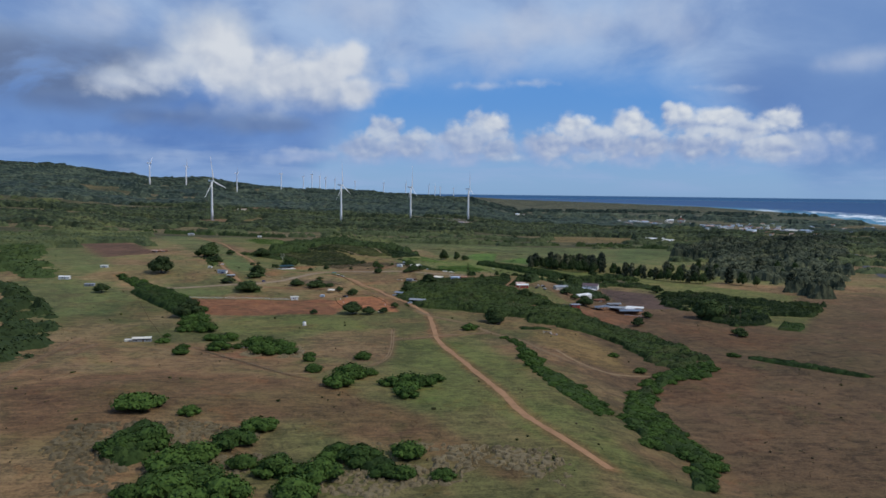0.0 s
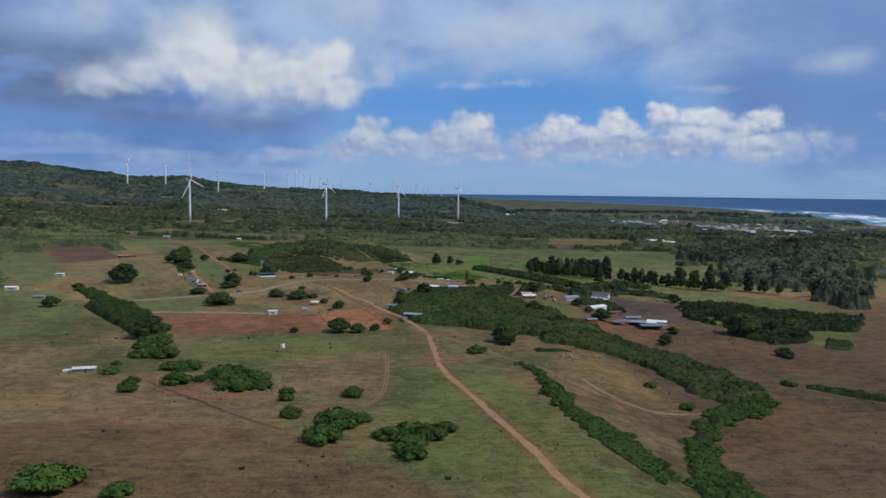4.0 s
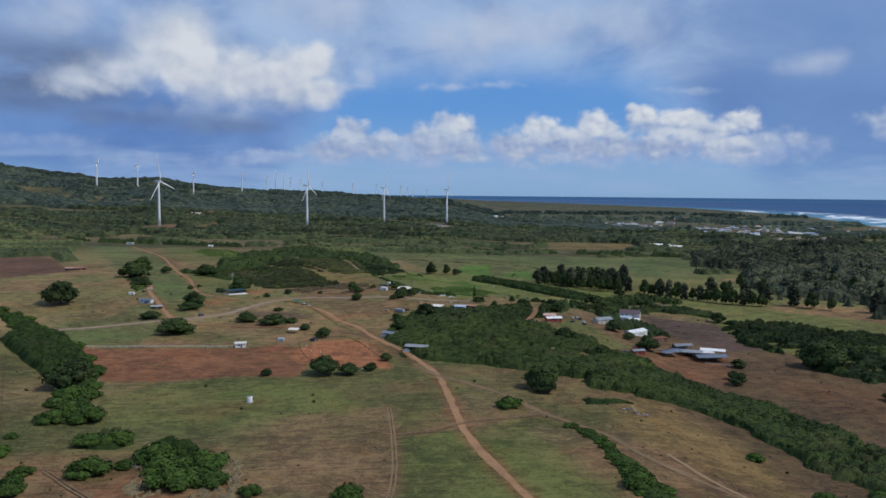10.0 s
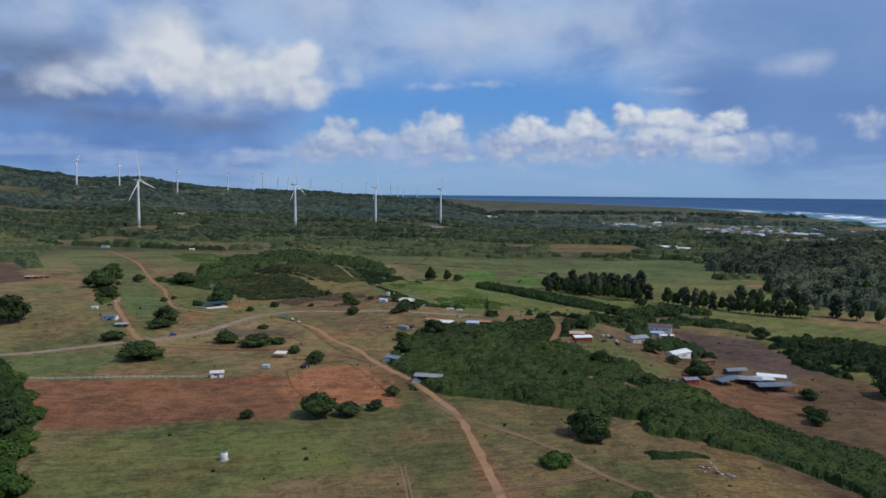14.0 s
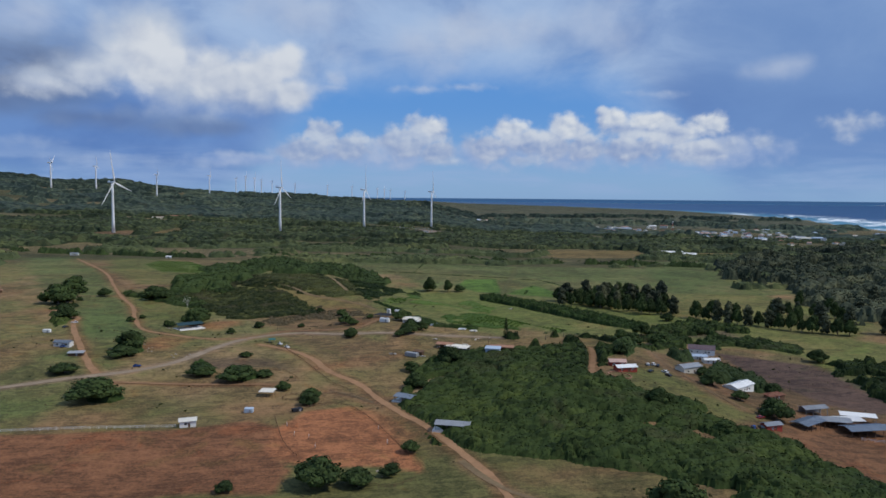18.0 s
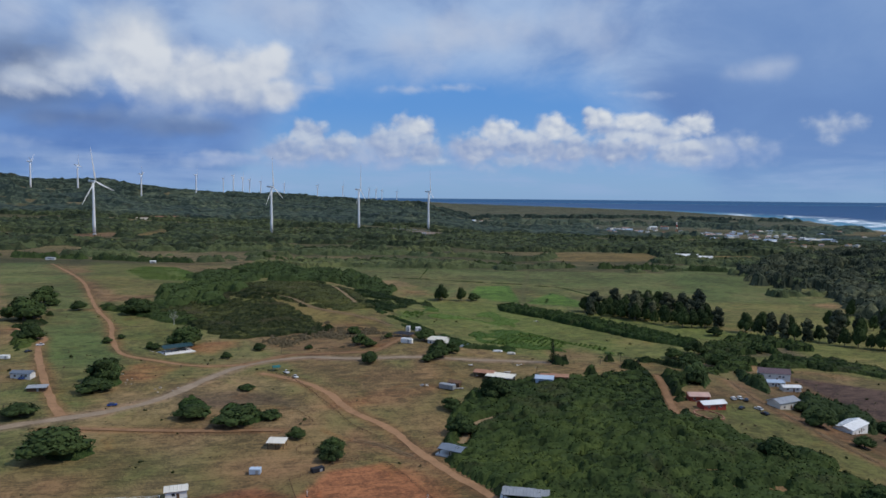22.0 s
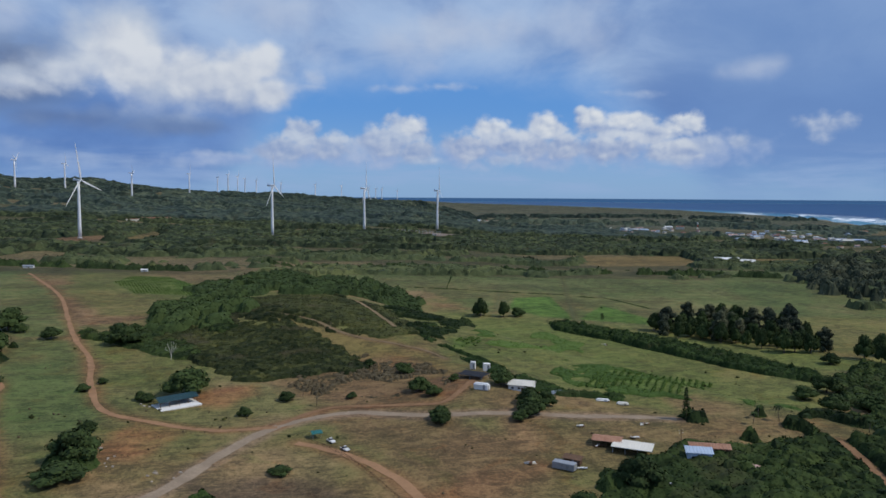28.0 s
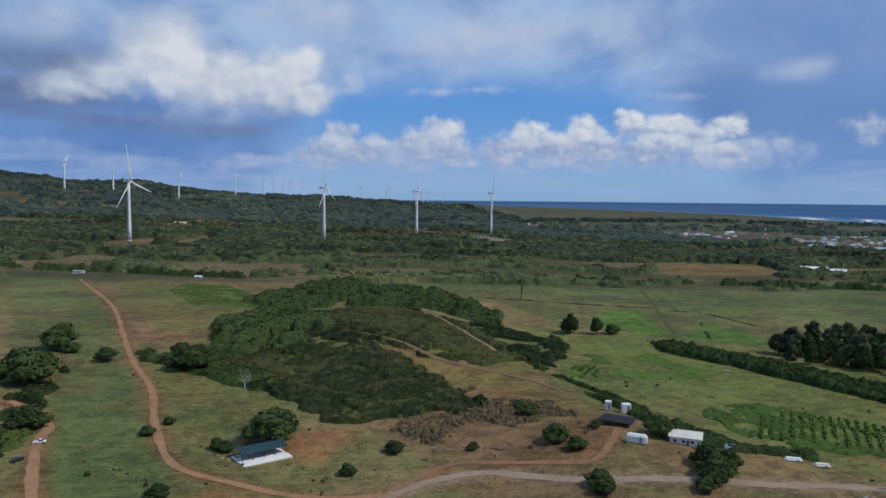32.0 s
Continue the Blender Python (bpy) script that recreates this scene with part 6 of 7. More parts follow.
def build_brushwood(x, y, wide, seed, mat, label):
    """Cut branches thrown on a heap."""
    rng = np.random.RandomState(seed)
    top = new("brushwood_heap")
    top.matrix_basis = pose(x, y, ground(x, y))
    for k in range(26):
        a, r = rng.uniform(0, 2 * math.pi), wide * 0.5 * math.sqrt(rng.rand())
        at = Vector((r * math.cos(a), r * math.sin(a), 0.1 + 0.28 * wide * (1 - 2 * r / wide) * rng.rand()))
        way = Vector((rng.normal(), rng.normal(), rng.uniform(0.0, 0.5))).normalized()
        twig = trunk_bm(wide * 0.12, 0.07, [(0.3, 0.1, wide * 0.26), (-0.3, 0.2, wide * 0.24), (0.0, -0.3, wide * 0.22)])
        bmesh.ops.transform(twig, matrix=Matrix.Translation(at) @ way.to_track_quat("Z", "Y").to_matrix().to_4x4(), verts=twig.verts)
        part("branch", twig, mat, top)
    tagged(top, label, "brushwood")


RUSSET_TWIGS = material("russet_twigs", (0.115, 0.060, 0.048), 0.9, vary=0.35, grain=2.0)
GREY_TWIGS = material("grey_twigs", (0.30, 0.28, 0.26), 0.9, vary=0.3, grain=2.0)
build_brushwood(-154.0, 971.0, 8.0, 81, RUSSET_TWIGS, "heap of russet cut brushwood on dry grass")
build_brushwood(-179.5, 497.0, 6.5, 82, GREY_TWIGS, "bleached grey dead bush lying in dry pasture")
build_brushwood(-98.0, 503.0, 6.0, 83, GREY_TWIGS, "bleached grey dead branches beside the thicket")
build_brushwood(-141.0, 517.0, 6.0, 84, GREY_TWIGS, "bleached grey dead branches between green shrubs")
build_windswept(*WINDSWEPT)
build_dead_tree(*DEAD_TREE)


# ---- grass tussocks and dry brush over the pasture ----
def build_tussocks():
    rng = np.random.RandomState(31)
    for count, mat, dry, low, high, words in ((700, LEAF_KNOLL, 0.55, 0.5, 1.4, "scattered low green tussocks in the pasture"), (2500, DRY, 0.50, 0.3, 0.8, "scattered tufts of dry grass and brush")):
        x, y = rng.uniform(-330, 280, count * 3), rng.uniform(225, 1150, count * 3)
        dense = value_noise(x, y, 60, 3 if mat is DRY else 5, 4)
        keep = (dense + rng.uniform(-0.10, 0.10, len(x)) > dry) & (np.abs(x + 60) < 130 + 0.42 * y)
        for name, width, _, line in TRACKS:
            keep &= beside(x, y, line) > width * 0.5 + 0.5
        for name, kind, polygon in FIELDS:
            if name in ("arena", "paddock_red", "yard_farm", "crop_bright"):
                keep &= inside(x, y, polygon) < 0
        x, y = x[keep][:count], y[keep][:count]
        w = rng.uniform(low, high, len(x)) * (0.6 + 0.9 * rng.rand(len(x)) ** 3 * 1.8)
        verts, tri = tuft_set(rng, x, y, w, w * rng.uniform(0.35, 0.75, len(x)), 5, w * 0.22)
        tagged(new("tussocks", mesh_from("tussocks", verts, tri, mat)), words, "grass", kind="stuff")


build_tussocks()


# ---- houses, barns and sheds ----
def cube(bm, x, y, z, sx, sy, sz, turn=None):
    """Adds a box with its middle at x, y, z."""
    m = Matrix.Translation((x, y, z)) @ (turn or Matrix()) @ Matrix.Diagonal((sx, sy, sz, 1))
    bmesh.ops.create_cube(bm, size=1, matrix=m)
    return bm


def box(x, y, z, sx, sy, sz, turn=None):
    return cube(bmesh.new(), x, y, z, sx, sy, sz, turn)


PAINT = {
    "white": material("white_paint", (0.74, 0.73, 0.70), 0.6, vary=0.10, grain=0.7), "cream": material("cream_sheet", (0.66, 0.62, 0.53), 0.5, vary=0.14, grain=0.6),
    "grey": material("grey_sheet_metal", (0.30, 0.31, 0.32), 0.45, 0.2, vary=0.22, grain=0.6), "slate": material("slate_blue_sheet", (0.15, 0.18, 0.22), 0.5, 0.1, vary=0.2, grain=0.6),
    "rust": material("rusted_sheet", (0.27, 0.085, 0.045), 0.85, vary=0.45, grain=0.9, second=(0.40, 0.22, 0.14)), "red": material("red_timber", (0.33, 0.055, 0.038), 0.75, vary=0.2, grain=0.8),
    "brown": material("brown_timber", (0.13, 0.075, 0.045), 0.85, vary=0.3, grain=1.2), "green": material("dark_green_sheet", (0.018, 0.048, 0.052), 0.4, vary=0.12, grain=0.4),
    "blue": material("pale_blue_sheet", (0.42, 0.50, 0.60), 0.5, vary=0.15, grain=0.6), "pink": material("faded_pink_sheet", (0.50, 0.33, 0.27), 0.7, vary=0.2, grain=0.7),
    "purple": material("purple_brown_shingle", (0.12, 0.085, 0.095), 0.85, vary=0.2, grain=1.0), "dark": material("black_net", (0.018, 0.020, 0.026), 0.8, vary=0.3, grain=0.8),
    "tarp": material("blue_grey_tarpaulin", (0.27, 0.31, 0.36), 0.5, vary=0.3, grain=0.9), "teal": material("teal_tarpaulin", (0.03, 0.16, 0.15), 0.5, vary=0.2),
}
GLASS = material("window_glass", (0.03, 0.04, 0.05), 0.08, vary=0.1, spec=0.6)
SLAB = material("whitewashed_concrete", (0.66, 0.64, 0.60), 0.85, vary=0.12, grain=0.8)


def roof_bm(length, depth, height, rise, form):
    """A roof with thickness and overhanging eaves, ribbed like sheet metal, as one closed skin."""
    over, thick, ribs = 0.55, 0.14, max(5, int(length / 1.1))
    l, d = length / 2 + over, depth / 2 + over
    if form == "gable":
        line = [(-d, height - over * rise / (depth / 2)), (0, height + rise), (d, height - over * rise / (depth / 2))]
    elif form == "shed":
        line = [(-d, height - 0.15), (d, height + rise)]
    else:
        line = [(-d, height), (d, height + 0.15)]
    across = [(-l, 0.0)]
    for i in range(ribs):
        mid = -l + 2 * l * (i + 0.5) / ribs
        across += [(mid - 0.16, 0.0), (mid - 0.08, 0.11), (mid + 0.08, 0.11), (mid + 0.16, 0.0)]
    across.append((l, 0.0))
    rings = [[(x, y, z + thick + lift) for y, z in line] + [(x, y, z) for y, z in line[::-1]] for x, lift in across]
    bm = ring_skin(bmesh.new(), rings)
    for f in bm.faces:
        f.smooth = False
    bmesh.ops.recalc_face_normals(bm, faces=bm.faces)
    return bm


def build_house(x, y, length, depth, height, turn, name, walls, roof, form="gable", rise=1.2, openings=2, label="", category="house", posts=False, slab=None):
    top = new(name)
    low = min(ground(x + dx, y + dy) for dx in (-length / 2, 0, length / 2) for dy in (-depth / 2, depth / 2))
    top.matrix_basis = pose(x, y, low, 0, 0, turn)
    sill = max(ground(x + dx, y + dy) for dx in (-length / 2, 0, length / 2) for dy in (-depth / 2, depth / 2)) - low
    height = height + sill * 0.5
    if slab:
        part("floor_slab", box(-0.6, -slab / 2, sill / 2 + 0.05, length + 1.5, depth + slab, sill + 0.3), SLAB, top, "white concrete floor slab")
    if posts:
        k = max(3, int(length / 3.5))
        for i in range(k):
            for side in (-1, 1):
                part("post", box(-length / 2 + 0.15 + (length - 0.3) * i / (k - 1), side * (depth / 2 - 0.15), height / 2, 0.22, 0.22, height), PAINT[walls], top)
        if posts == "back":
            part("wall", box(0, depth / 2 - 0.05, height / 2, length - 0.5, 0.12, height), PAINT[walls], top)
    else:
        bm = bmesh.new()
        for sx, sy, px, py in ((length, 0.2, 0, -depth / 2 + 0.1), (length, 0.2, 0, depth / 2 - 0.1), (0.2, depth - 0.4, -length / 2 + 0.1, 0), (0.2, depth - 0.4, length / 2 - 0.1, 0)):
            cube(bm, px, py, height / 2 - 0.2, sx, sy, height + 0.4)
        if form == "gable":
            for side in (-1, 1):
                e = side * (length / 2 - 0.1)
                tri = [bm.verts.new(p) for p in ((e, -depth / 2, height), (e, depth / 2, height), (e, 0, height + rise))]
                tri2 = [bm.verts.new((v.co.x - side * 0.2, v.co.y, v.co.z)) for v in tri]
                bm.faces.new(tri), bm.faces.new(tri2[::-1])
                for j in range(3):
                    bm.faces.new((tri[j], tri[(j + 1) % 3], tri2[(j + 1) % 3], tri2[j]))
        part("wall", bm, PAINT[walls], top)
        part("door", box(length * 0.08, -depth / 2 - 0.03, sill * 0.5 + 1.02, 1.0, 0.1, 2.04), PAINT["brown" if walls != "brown" else "grey"], top)
        for i in range(openings):
            px = -length / 2 + length * (i + 0.6) / (openings + 0.6)
            if abs(px - length * 0.08) < 1.3:
                px += 1.9
            if abs(px) > length / 2 - 0.8:
                continue
            win = part("window", box(px, -depth / 2 - 0.02, height * 0.58, 1.3, 0.08, 1.1), PAINT["white" if walls != "white" else "grey"], top)
            part("pane", box(px, -depth / 2 - 0.075, height * 0.58, 1.1, 0.04, 0.9), GLASS, win)
            win = part("window", box(px, depth / 2 + 0.02, height * 0.58, 1.3, 0.08, 1.1), PAINT["white" if walls != "white" else "grey"], top)
            part("pane", box(px, depth / 2 + 0.075, height * 0.58, 1.1, 0.04, 0.9), GLASS, win)
    part("roof", roof_bm(length, depth, height, rise, form), PAINT[roof], top)
    return tagged(top, label, category)


def build_box(x, y, length, depth, height, turn, name, paint, label, category, round_top=False):
    """A container, tank box or covered heap with bevelled edges on low skids."""
    top = new(name)
    top.matrix_basis = pose(x, y, ground(x, y), 0, 0, turn)
    bm = box(0, 0, height / 2 + 0.2, length, depth, height)
    bmesh.ops.bevel(bm, geom=[e for e in bm.edges if not round_top or (e.verts[0].co.z + e.verts[1].co.z) > height], offset=min(0.6 if round_top else 0.12, depth * 0.3), segments=3 if round_top else 1, affect="EDGES")
    part("shell", bm, PAINT[paint], top)
    for s in (-1, 1):
        part("skid", box(0, s * depth * 0.3, 0.0, length * 0.94, 0.25, 0.5), PAINT["brown"], top)
    part("hatch", box(length * 0.2, -depth / 2 - 0.03, height * 0.5, min(1.1, length * 0.3), 0.08, height * 0.7), PAINT["grey"], top)
    return tagged(top, label, category)


build_house(-205.3, 965.7, 18.1, 8.5, 3.2, 35, "pavilion", "brown", "green", "gable", 1.3, 0, "open pavilion with dark green roof on a white slab", "pavilion", posts=True, slab=5.0)
build_box(-52.9, 1018.3, 2.9, 3.0, 4.2, -17, "storage_box", "white", "tall white storage box on bare ground", "storage box")
build_box(-45.8, 1013.4, 3.9, 3.0, 4.2, -2, "storage_box", "white", "tall white storage box beside a dark shade canopy", "storage box")
build_box(-56.5, 964.8, 8.1, 3.0, 3.2, -28, "container", "white", "white round-topped container beside the dirt track", "container", True)
build_house(-56.8, 990.3, 13.7, 9.0, 2.3, -35, "shade_canopy", "grey", "dark", "flat", 0, 0, "low black shade-net canopy on posts", "canopy", posts=True)
build_house(-35.2, 968.2, 12.1, 9.0, 3.2, -24, "house", "white", "cream", "gable", 1.6, 3, "small white house with pale metal gable roof", "house")
build_box(-18.0, 965.0, 7.3, 5.0, 1.3, 1, "covered_heap", "tarp", "heap covered with a blue-grey tarpaulin", "heap", True)
build_box(2.9, 955.2, 6.6, 3.0, 0.9, -18, "covered_heap", "white", "low heap under a white sheet", "heap", True)
build_box(11.0, 949.1, 5.8, 3.0, 1.0, -17, "covered_heap", "cream", "low heap under a cream sheet", "heap", True)
build_box(-38.9, 875.0, 8.9, 3.6, 2.6, -35, "trailer", "grey", "long grey metal trailer parked on grass", "trailer")
build_house(-34.3, 879.6, 6.7, 3.0, 2.2, -35, "shed", "brown", "brown", "shed", 0.5, 0, "weathered brown lean-to shed", "shed")
build_house(-14.9, 895.7, 11.1, 7.0, 2.6, -25, "shed", "brown", "rust", "gable", 0.9, 1, "low shed with rusted red metal roof", "shed", posts="back")
build_house(-7.4, 886.8, 15.1, 7.0, 2.8, -30, "shed", "grey", "cream", "shed", 0.6, 1, "open shed with cream sheet roof", "shed", posts="back")
build_house(15.0, 874.9, 9.5, 5.0, 4.2, -17, "house", "blue", "blue", "shed", 0.7, 2, "pale blue sheet-metal house with sloping roof", "house")
build_house(22.1, 881.0, 15.2, 6.0, 3.8, -16, "house", "brown", "rust", "gable", 0.9, 2, "timber house with rusted metal roof", "house")
build_house(-2.7, 855.4, 9.9, 6.0, 2.0, -23, "shed", "brown", "grey", "shed", 0.5, 0, "low shed with grey corrugated roof among bushes", "shed", posts="back")
build_house(30.6, 862.6, 8.0, 4.0, 2.0, -35, "shed", "white", "pink", "gable", 0.5, 0, "small shed with faded pink roof", "shed")
build_house(-24.6, 737.4, 16.1, 7.0, 3.4, -16, "stable", "brown", "grey", "gable", 1.0, 3, "brown timber stable with grey metal roof", "stable", posts="back", slab=0.5)
build_house(-45.7, 785.2, 10.2, 7.0, 3.0, -35, "house", "brown", "slate", "gable", 1.0, 2, "dark timber house with open veranda and slate roof", "house", posts="back", slab=0.5)
build_house(-121.1, 799.6, 7.1, 5.0, 3.0, -10, "shelter", "brown", "cream", "shed", 0.5, 0, "open shelter with cream roof beside the arena", "shelter", posts=True)
build_box(-126.2, 771.7, 4.4, 3.0, 2.2, -4, "trailer", "blue", "small pale blue trailer by the paddock fence", "trailer")
build_house(-151.7, 752.1, 7.5, 4.0, 3.0, 14, "shed", "white", "cream", "shed", 0.4, 1, "white shed on the edge of a red paddock", "shed")
build_box(-101.9, 771.9, 5.4, 2.4, 1.7, 31, "waste_skip", "dark", "dark waste skip beside the arena", "skip")
build_house(90.1, 845.8, 10.1, 7.0, 3.0, -9, "house", "red", "pink", "gable", 1.2, 2, "red farmhouse with faded pink roof", "house")
build_house(90.4, 830.9, 12.8, 6.0, 3.0, 9, "house", "red", "white", "gable", 1.1, 2, "red outbuilding with white metal roof", "house")
build_house(191.9, 949.8, 19.4, 10.0, 5.0, -23, "house", "white", "purple", "gable", 2.4, 4, "large farmhouse with purple-brown shingle roof", "house")
build_house(181.2, 931.8, 13.2, 5.0, 2.8, -11, "house", "white", "blue", "shed", 0.6, 3, "farmhouse wing with pale blue roof", "house")
build_house(186.0, 919.8, 11.1, 6.0, 2.8, -5, "house", "white", "white", "gable", 0.9, 2, "white annex with white metal roof", "house")
build_house(135.5, 842.6, 15.0, 8.0, 3.8, 22, "barn", "cream", "grey", "gable", 1.5, 2, "cream barn with grey metal roof", "barn")
build_house(156.6, 818.0, 19.6, 9.0, 3.0, 35, "house", "white", "white", "gable", 1.4, 3, "white bungalow with pale metal roof", "house")
build_house(173.1, 807.0, 12.1, 5.0, 2.6, 23, "shed", "brown", "rust", "shed", 0.5, 1, "brown shed with rusted roof under trees", "shed")
build_house(133.9, 738.6, 8.9, 5.0, 2.7, 12, "shed", "red", "grey", "gable", 0.8, 1, "small red shed with grey roof", "shed")
build_house(183.7, 784.6, 14.7, 6.0, 3.8, 11, "barn", "grey", "grey", "gable", 1.0, 0, "open barn with grey metal roof", "barn", posts="back")
build_house(162.9, 755.1, 18.1, 9.0, 3.4, 31, "barn", "brown", "slate", "gable", 0.9, 0, "open-sided barn with slate-blue roof", "barn", posts=True)
build_house(182.4, 764.4, 16.1, 9.0, 3.8, -18, "barn", "brown", "grey", "gable", 1.2, 0, "long barn with grey roof beside the corral", "barn", posts="back")
build_house(192.9, 767.8, 16.0, 6.0, 3.4, -2, "barn", "grey", "white", "shed", 0.6, 0, "open barn with white sheet roof", "barn", posts=True)
build_house(204.3, 775.7, 17.4, 5.0, 3.6, -23, "barn", "grey", "white", "shed", 0.6, 0, "narrow barn with bright white roof", "barn", posts=True)
build_house(193.2, 753.4, 22.9, 10.0, 3.6, 5, "barn", "brown", "slate", "gable", 1.1, 0, "wide open barn with dark slate roof", "barn", posts="back")
build_house(-268.3, 895.6, 11.0, 5.0, 3.0, -9, "house", "white", "slate", "gable", 1.0, 2, "small white house with dark roof by the track", "house")
build_house(-252.4, 875.6, 8.9, 4.0, 2.0, 6, "shed", "brown", "grey", "shed", 0.4, 0, "low shed with grey roof by the red track", "shed")
build_box(-296.1, 935.5, 5.1, 2.5, 2.2, -3, "storage_box", "white", "white storage box in the field corner", "storage box")
build_house(-218.8, 532.4, 12.5, 5.0, 2.6, 14, "shed", "grey", "cream", "gable", 0.7, 2, "grey shed with cream roof in open pasture", "shed")
build_box(-227.6, 529.8, 5.1, 3.0, 1.6, 12, "water_trough", "cream", "cream water trough beside a shed", "trough")
build_house(-425.8, 827.4, 11.5, 5.0, 3.0, 3, "shed", "white", "white", "gable", 0.8, 1, "white shed in a western field", "shed")
build_house(-378.8, 787.6, 10.1, 4.0, 2.2, 5, "shed", "grey", "grey", "shed", 0.4, 1, "grey shed in a western field", "shed")
build_house(-417.5, 907.0, 8.4, 4.0, 2.4, 1, "shed", "white", "cream", "shed", 0.4, 1, "cream-roofed shed beside a hedge", "shed")
build_house(-438.8, 1128.1, 12.9, 5.0, 2.4, 3, "shed", "brown", "pink", "gable", 0.6, 1, "field shed with faded pink roof", "shed")
build_house(-429.5, 1130.4, 13.4, 4.0, 2.4, 31, "shed", "brown", "rust", "gable", 0.6, 1, "field shed with rusted roof", "shed")
build_house(-565.4, 1657.1, 13.0, 5.0, 3.2, 2, "shed", "white", "grey", "gable", 0.8, 1, "white shed at the top of the green field", "shed")
build_house(-396.4, 1594.0, 8.0, 4.0, 2.6, -1, "shed", "white", "white", "gable", 0.8, 1, "white shed at the wood's edge", "shed")
build_house(536.2, 1866.4, 41.5, 40.0, 7.0, -21, "works_hall", "white", "white", "gable", 4.0, 5, "long white works hall among dark trees", "hall")
build_house(559.8, 1848.4, 37.5, 30.0, 6.0, -33, "works_hall", "cream", "white", "gable", 3.0, 4, "cream works hall with white roof", "hall")
build_house(-663.2, 2581.5, 110.4, 25.0, 6.0, 23, "depot", "cream", "rust", "gable", 3.0, 6, "long low depot with rusted roof on the hillside", "depot")


# ---- vehicles ----
CAR_PAINT = {"white": PAINT["white"], "dark": material("black_car_paint", (0.02, 0.02, 0.025), 0.25, vary=0.1, spec=0.5), "blue": material("blue_car_paint", (0.02, 0.06, 0.25), 0.25, vary=0.1, spec=0.5), "red": material("red_car_paint", (0.30, 0.02, 0.02), 0.3, vary=0.1, spec=0.5)}
RUBBER = material("tyre_rubber", (0.02, 0.02, 0.02), 0.9, vary=0.2)


def build_car(paint, x, y, turn, truck):
    top = new("pickup_truck" if truck else "car")
    top.matrix_basis = pose(x, y, ground(x, y), 0, 0, turn)
    side = [(-2.35, 0.45), (2.3, 0.45), (2.35, 0.85), (1.35, 1.0), (-2.3, 1.0), (-2.4, 0.85)]
    cab = [(-0.2, 1.0), (1.35, 1.0), (0.75, 1.68), (-0.1, 1.7)] if truck else [(-2.1, 1.0), (1.3, 1.0), (0.6, 1.5), (-1.5, 1.52)]

    def extrude(outline, half, inset):
        bm = bmesh.new()
        a = [bm.verts.new((px, -half + inset * (pz > 1.2), pz)) for px, pz in outline]
        b = [bm.verts.new((px, half - inset * (pz > 1.2), pz)) for px, pz in outline]
        bm.faces.new(a[::-1] if False else a), bm.faces.new(b[::-1])
        for j in range(len(a)):
            k = (j + 1) % len(a)
            bm.faces.new((a[k], a[j], b[j], b[k]))
        bmesh.ops.recalc_face_normals(bm, faces=bm.faces)
        return bm

    part("body", extrude(side, 0.9, 0.0), CAR_PAINT[paint], top)
    cabin = part("cabin", extrude(cab, 0.86, 0.14), GLASS, top, "dark glazed cabin")
    part("roof_panel", box((cab[2][0] + cab[3][0]) / 2, 0, cab[2][1] + 0.03, abs(cab[2][0] - cab[3][0]) * 0.96, 1.4, 0.07), CAR_PAINT[paint], cabin)
    for wx in (-1.45, 1.45):
        for wy in (-0.86, 0.86):
            wheel = bmesh.new()
            bmesh.ops.create_cone(wheel, cap_ends=True, segments=12, radius1=0.34, radius2=0.34, depth=0.24, matrix=Matrix.Translation((wx, wy, 0.34)) @ Matrix.Rotation(math.pi / 2, 4, "X"))
            part("wheel", wheel, RUBBER, top)
    words = {"white": "white", "dark": "black", "blue": "dark blue", "red": "red"}[paint]
    tagged(top, f"{words} {'pickup truck parked by the gravel road' if truck else 'car parked on bare ground'}", "truck" if truck else "car", "parked vehicles")


for paint, x, y, turn in CARS:
    build_car(paint, x, y, turn, paint == "white" and x < 0)
shade = new("shade_tent")
shade.matrix_basis = pose(-135.5, 913.5, ground(-135.5, 913.5), 0, 0, 20)
part("cover", roof_bm(3.6, 3.6, 2.4, 0.6, "gable"), PAINT["teal"], shade)
for sx in (-1.7, 1.7):
    for sy in (-1.7, 1.7):
        part("post", box(sx, sy, 1.2, 0.09, 0.09, 2.4), PAINT["grey"], shade)
tagged(shade, "teal shade tent pitched behind a white truck", "tent")


# ---- tank, poles, fences ----
def build_tank(x, y):
    top = new("water_tank")
    top.matrix_basis = pose(x, y, ground(x, y))
    part("drum", ring_skin(bmesh.new(), [circle(1.35, 0.3, 24), circle(1.4, 0.6, 24), circle(1.4, 3.0, 24), circle(1.2, 3.2, 24)]), PAINT["white"], top)
    part("lid", ring_skin(bmesh.new(), [circle(1.1, 3.2, 20), circle(1.0, 3.45, 20), circle(0.35, 3.6, 20)]), PAINT["slate"], top, "dark domed lid")
    part("base", ring_skin(bmesh.new(), [circle(1.9, -0.3, 20), circle(1.9, 0.3, 20)]), CONCRETE, top)
    tagged(top, "white upright water tank with dark lid in pasture", "water tank")


build_tank(*TANK)


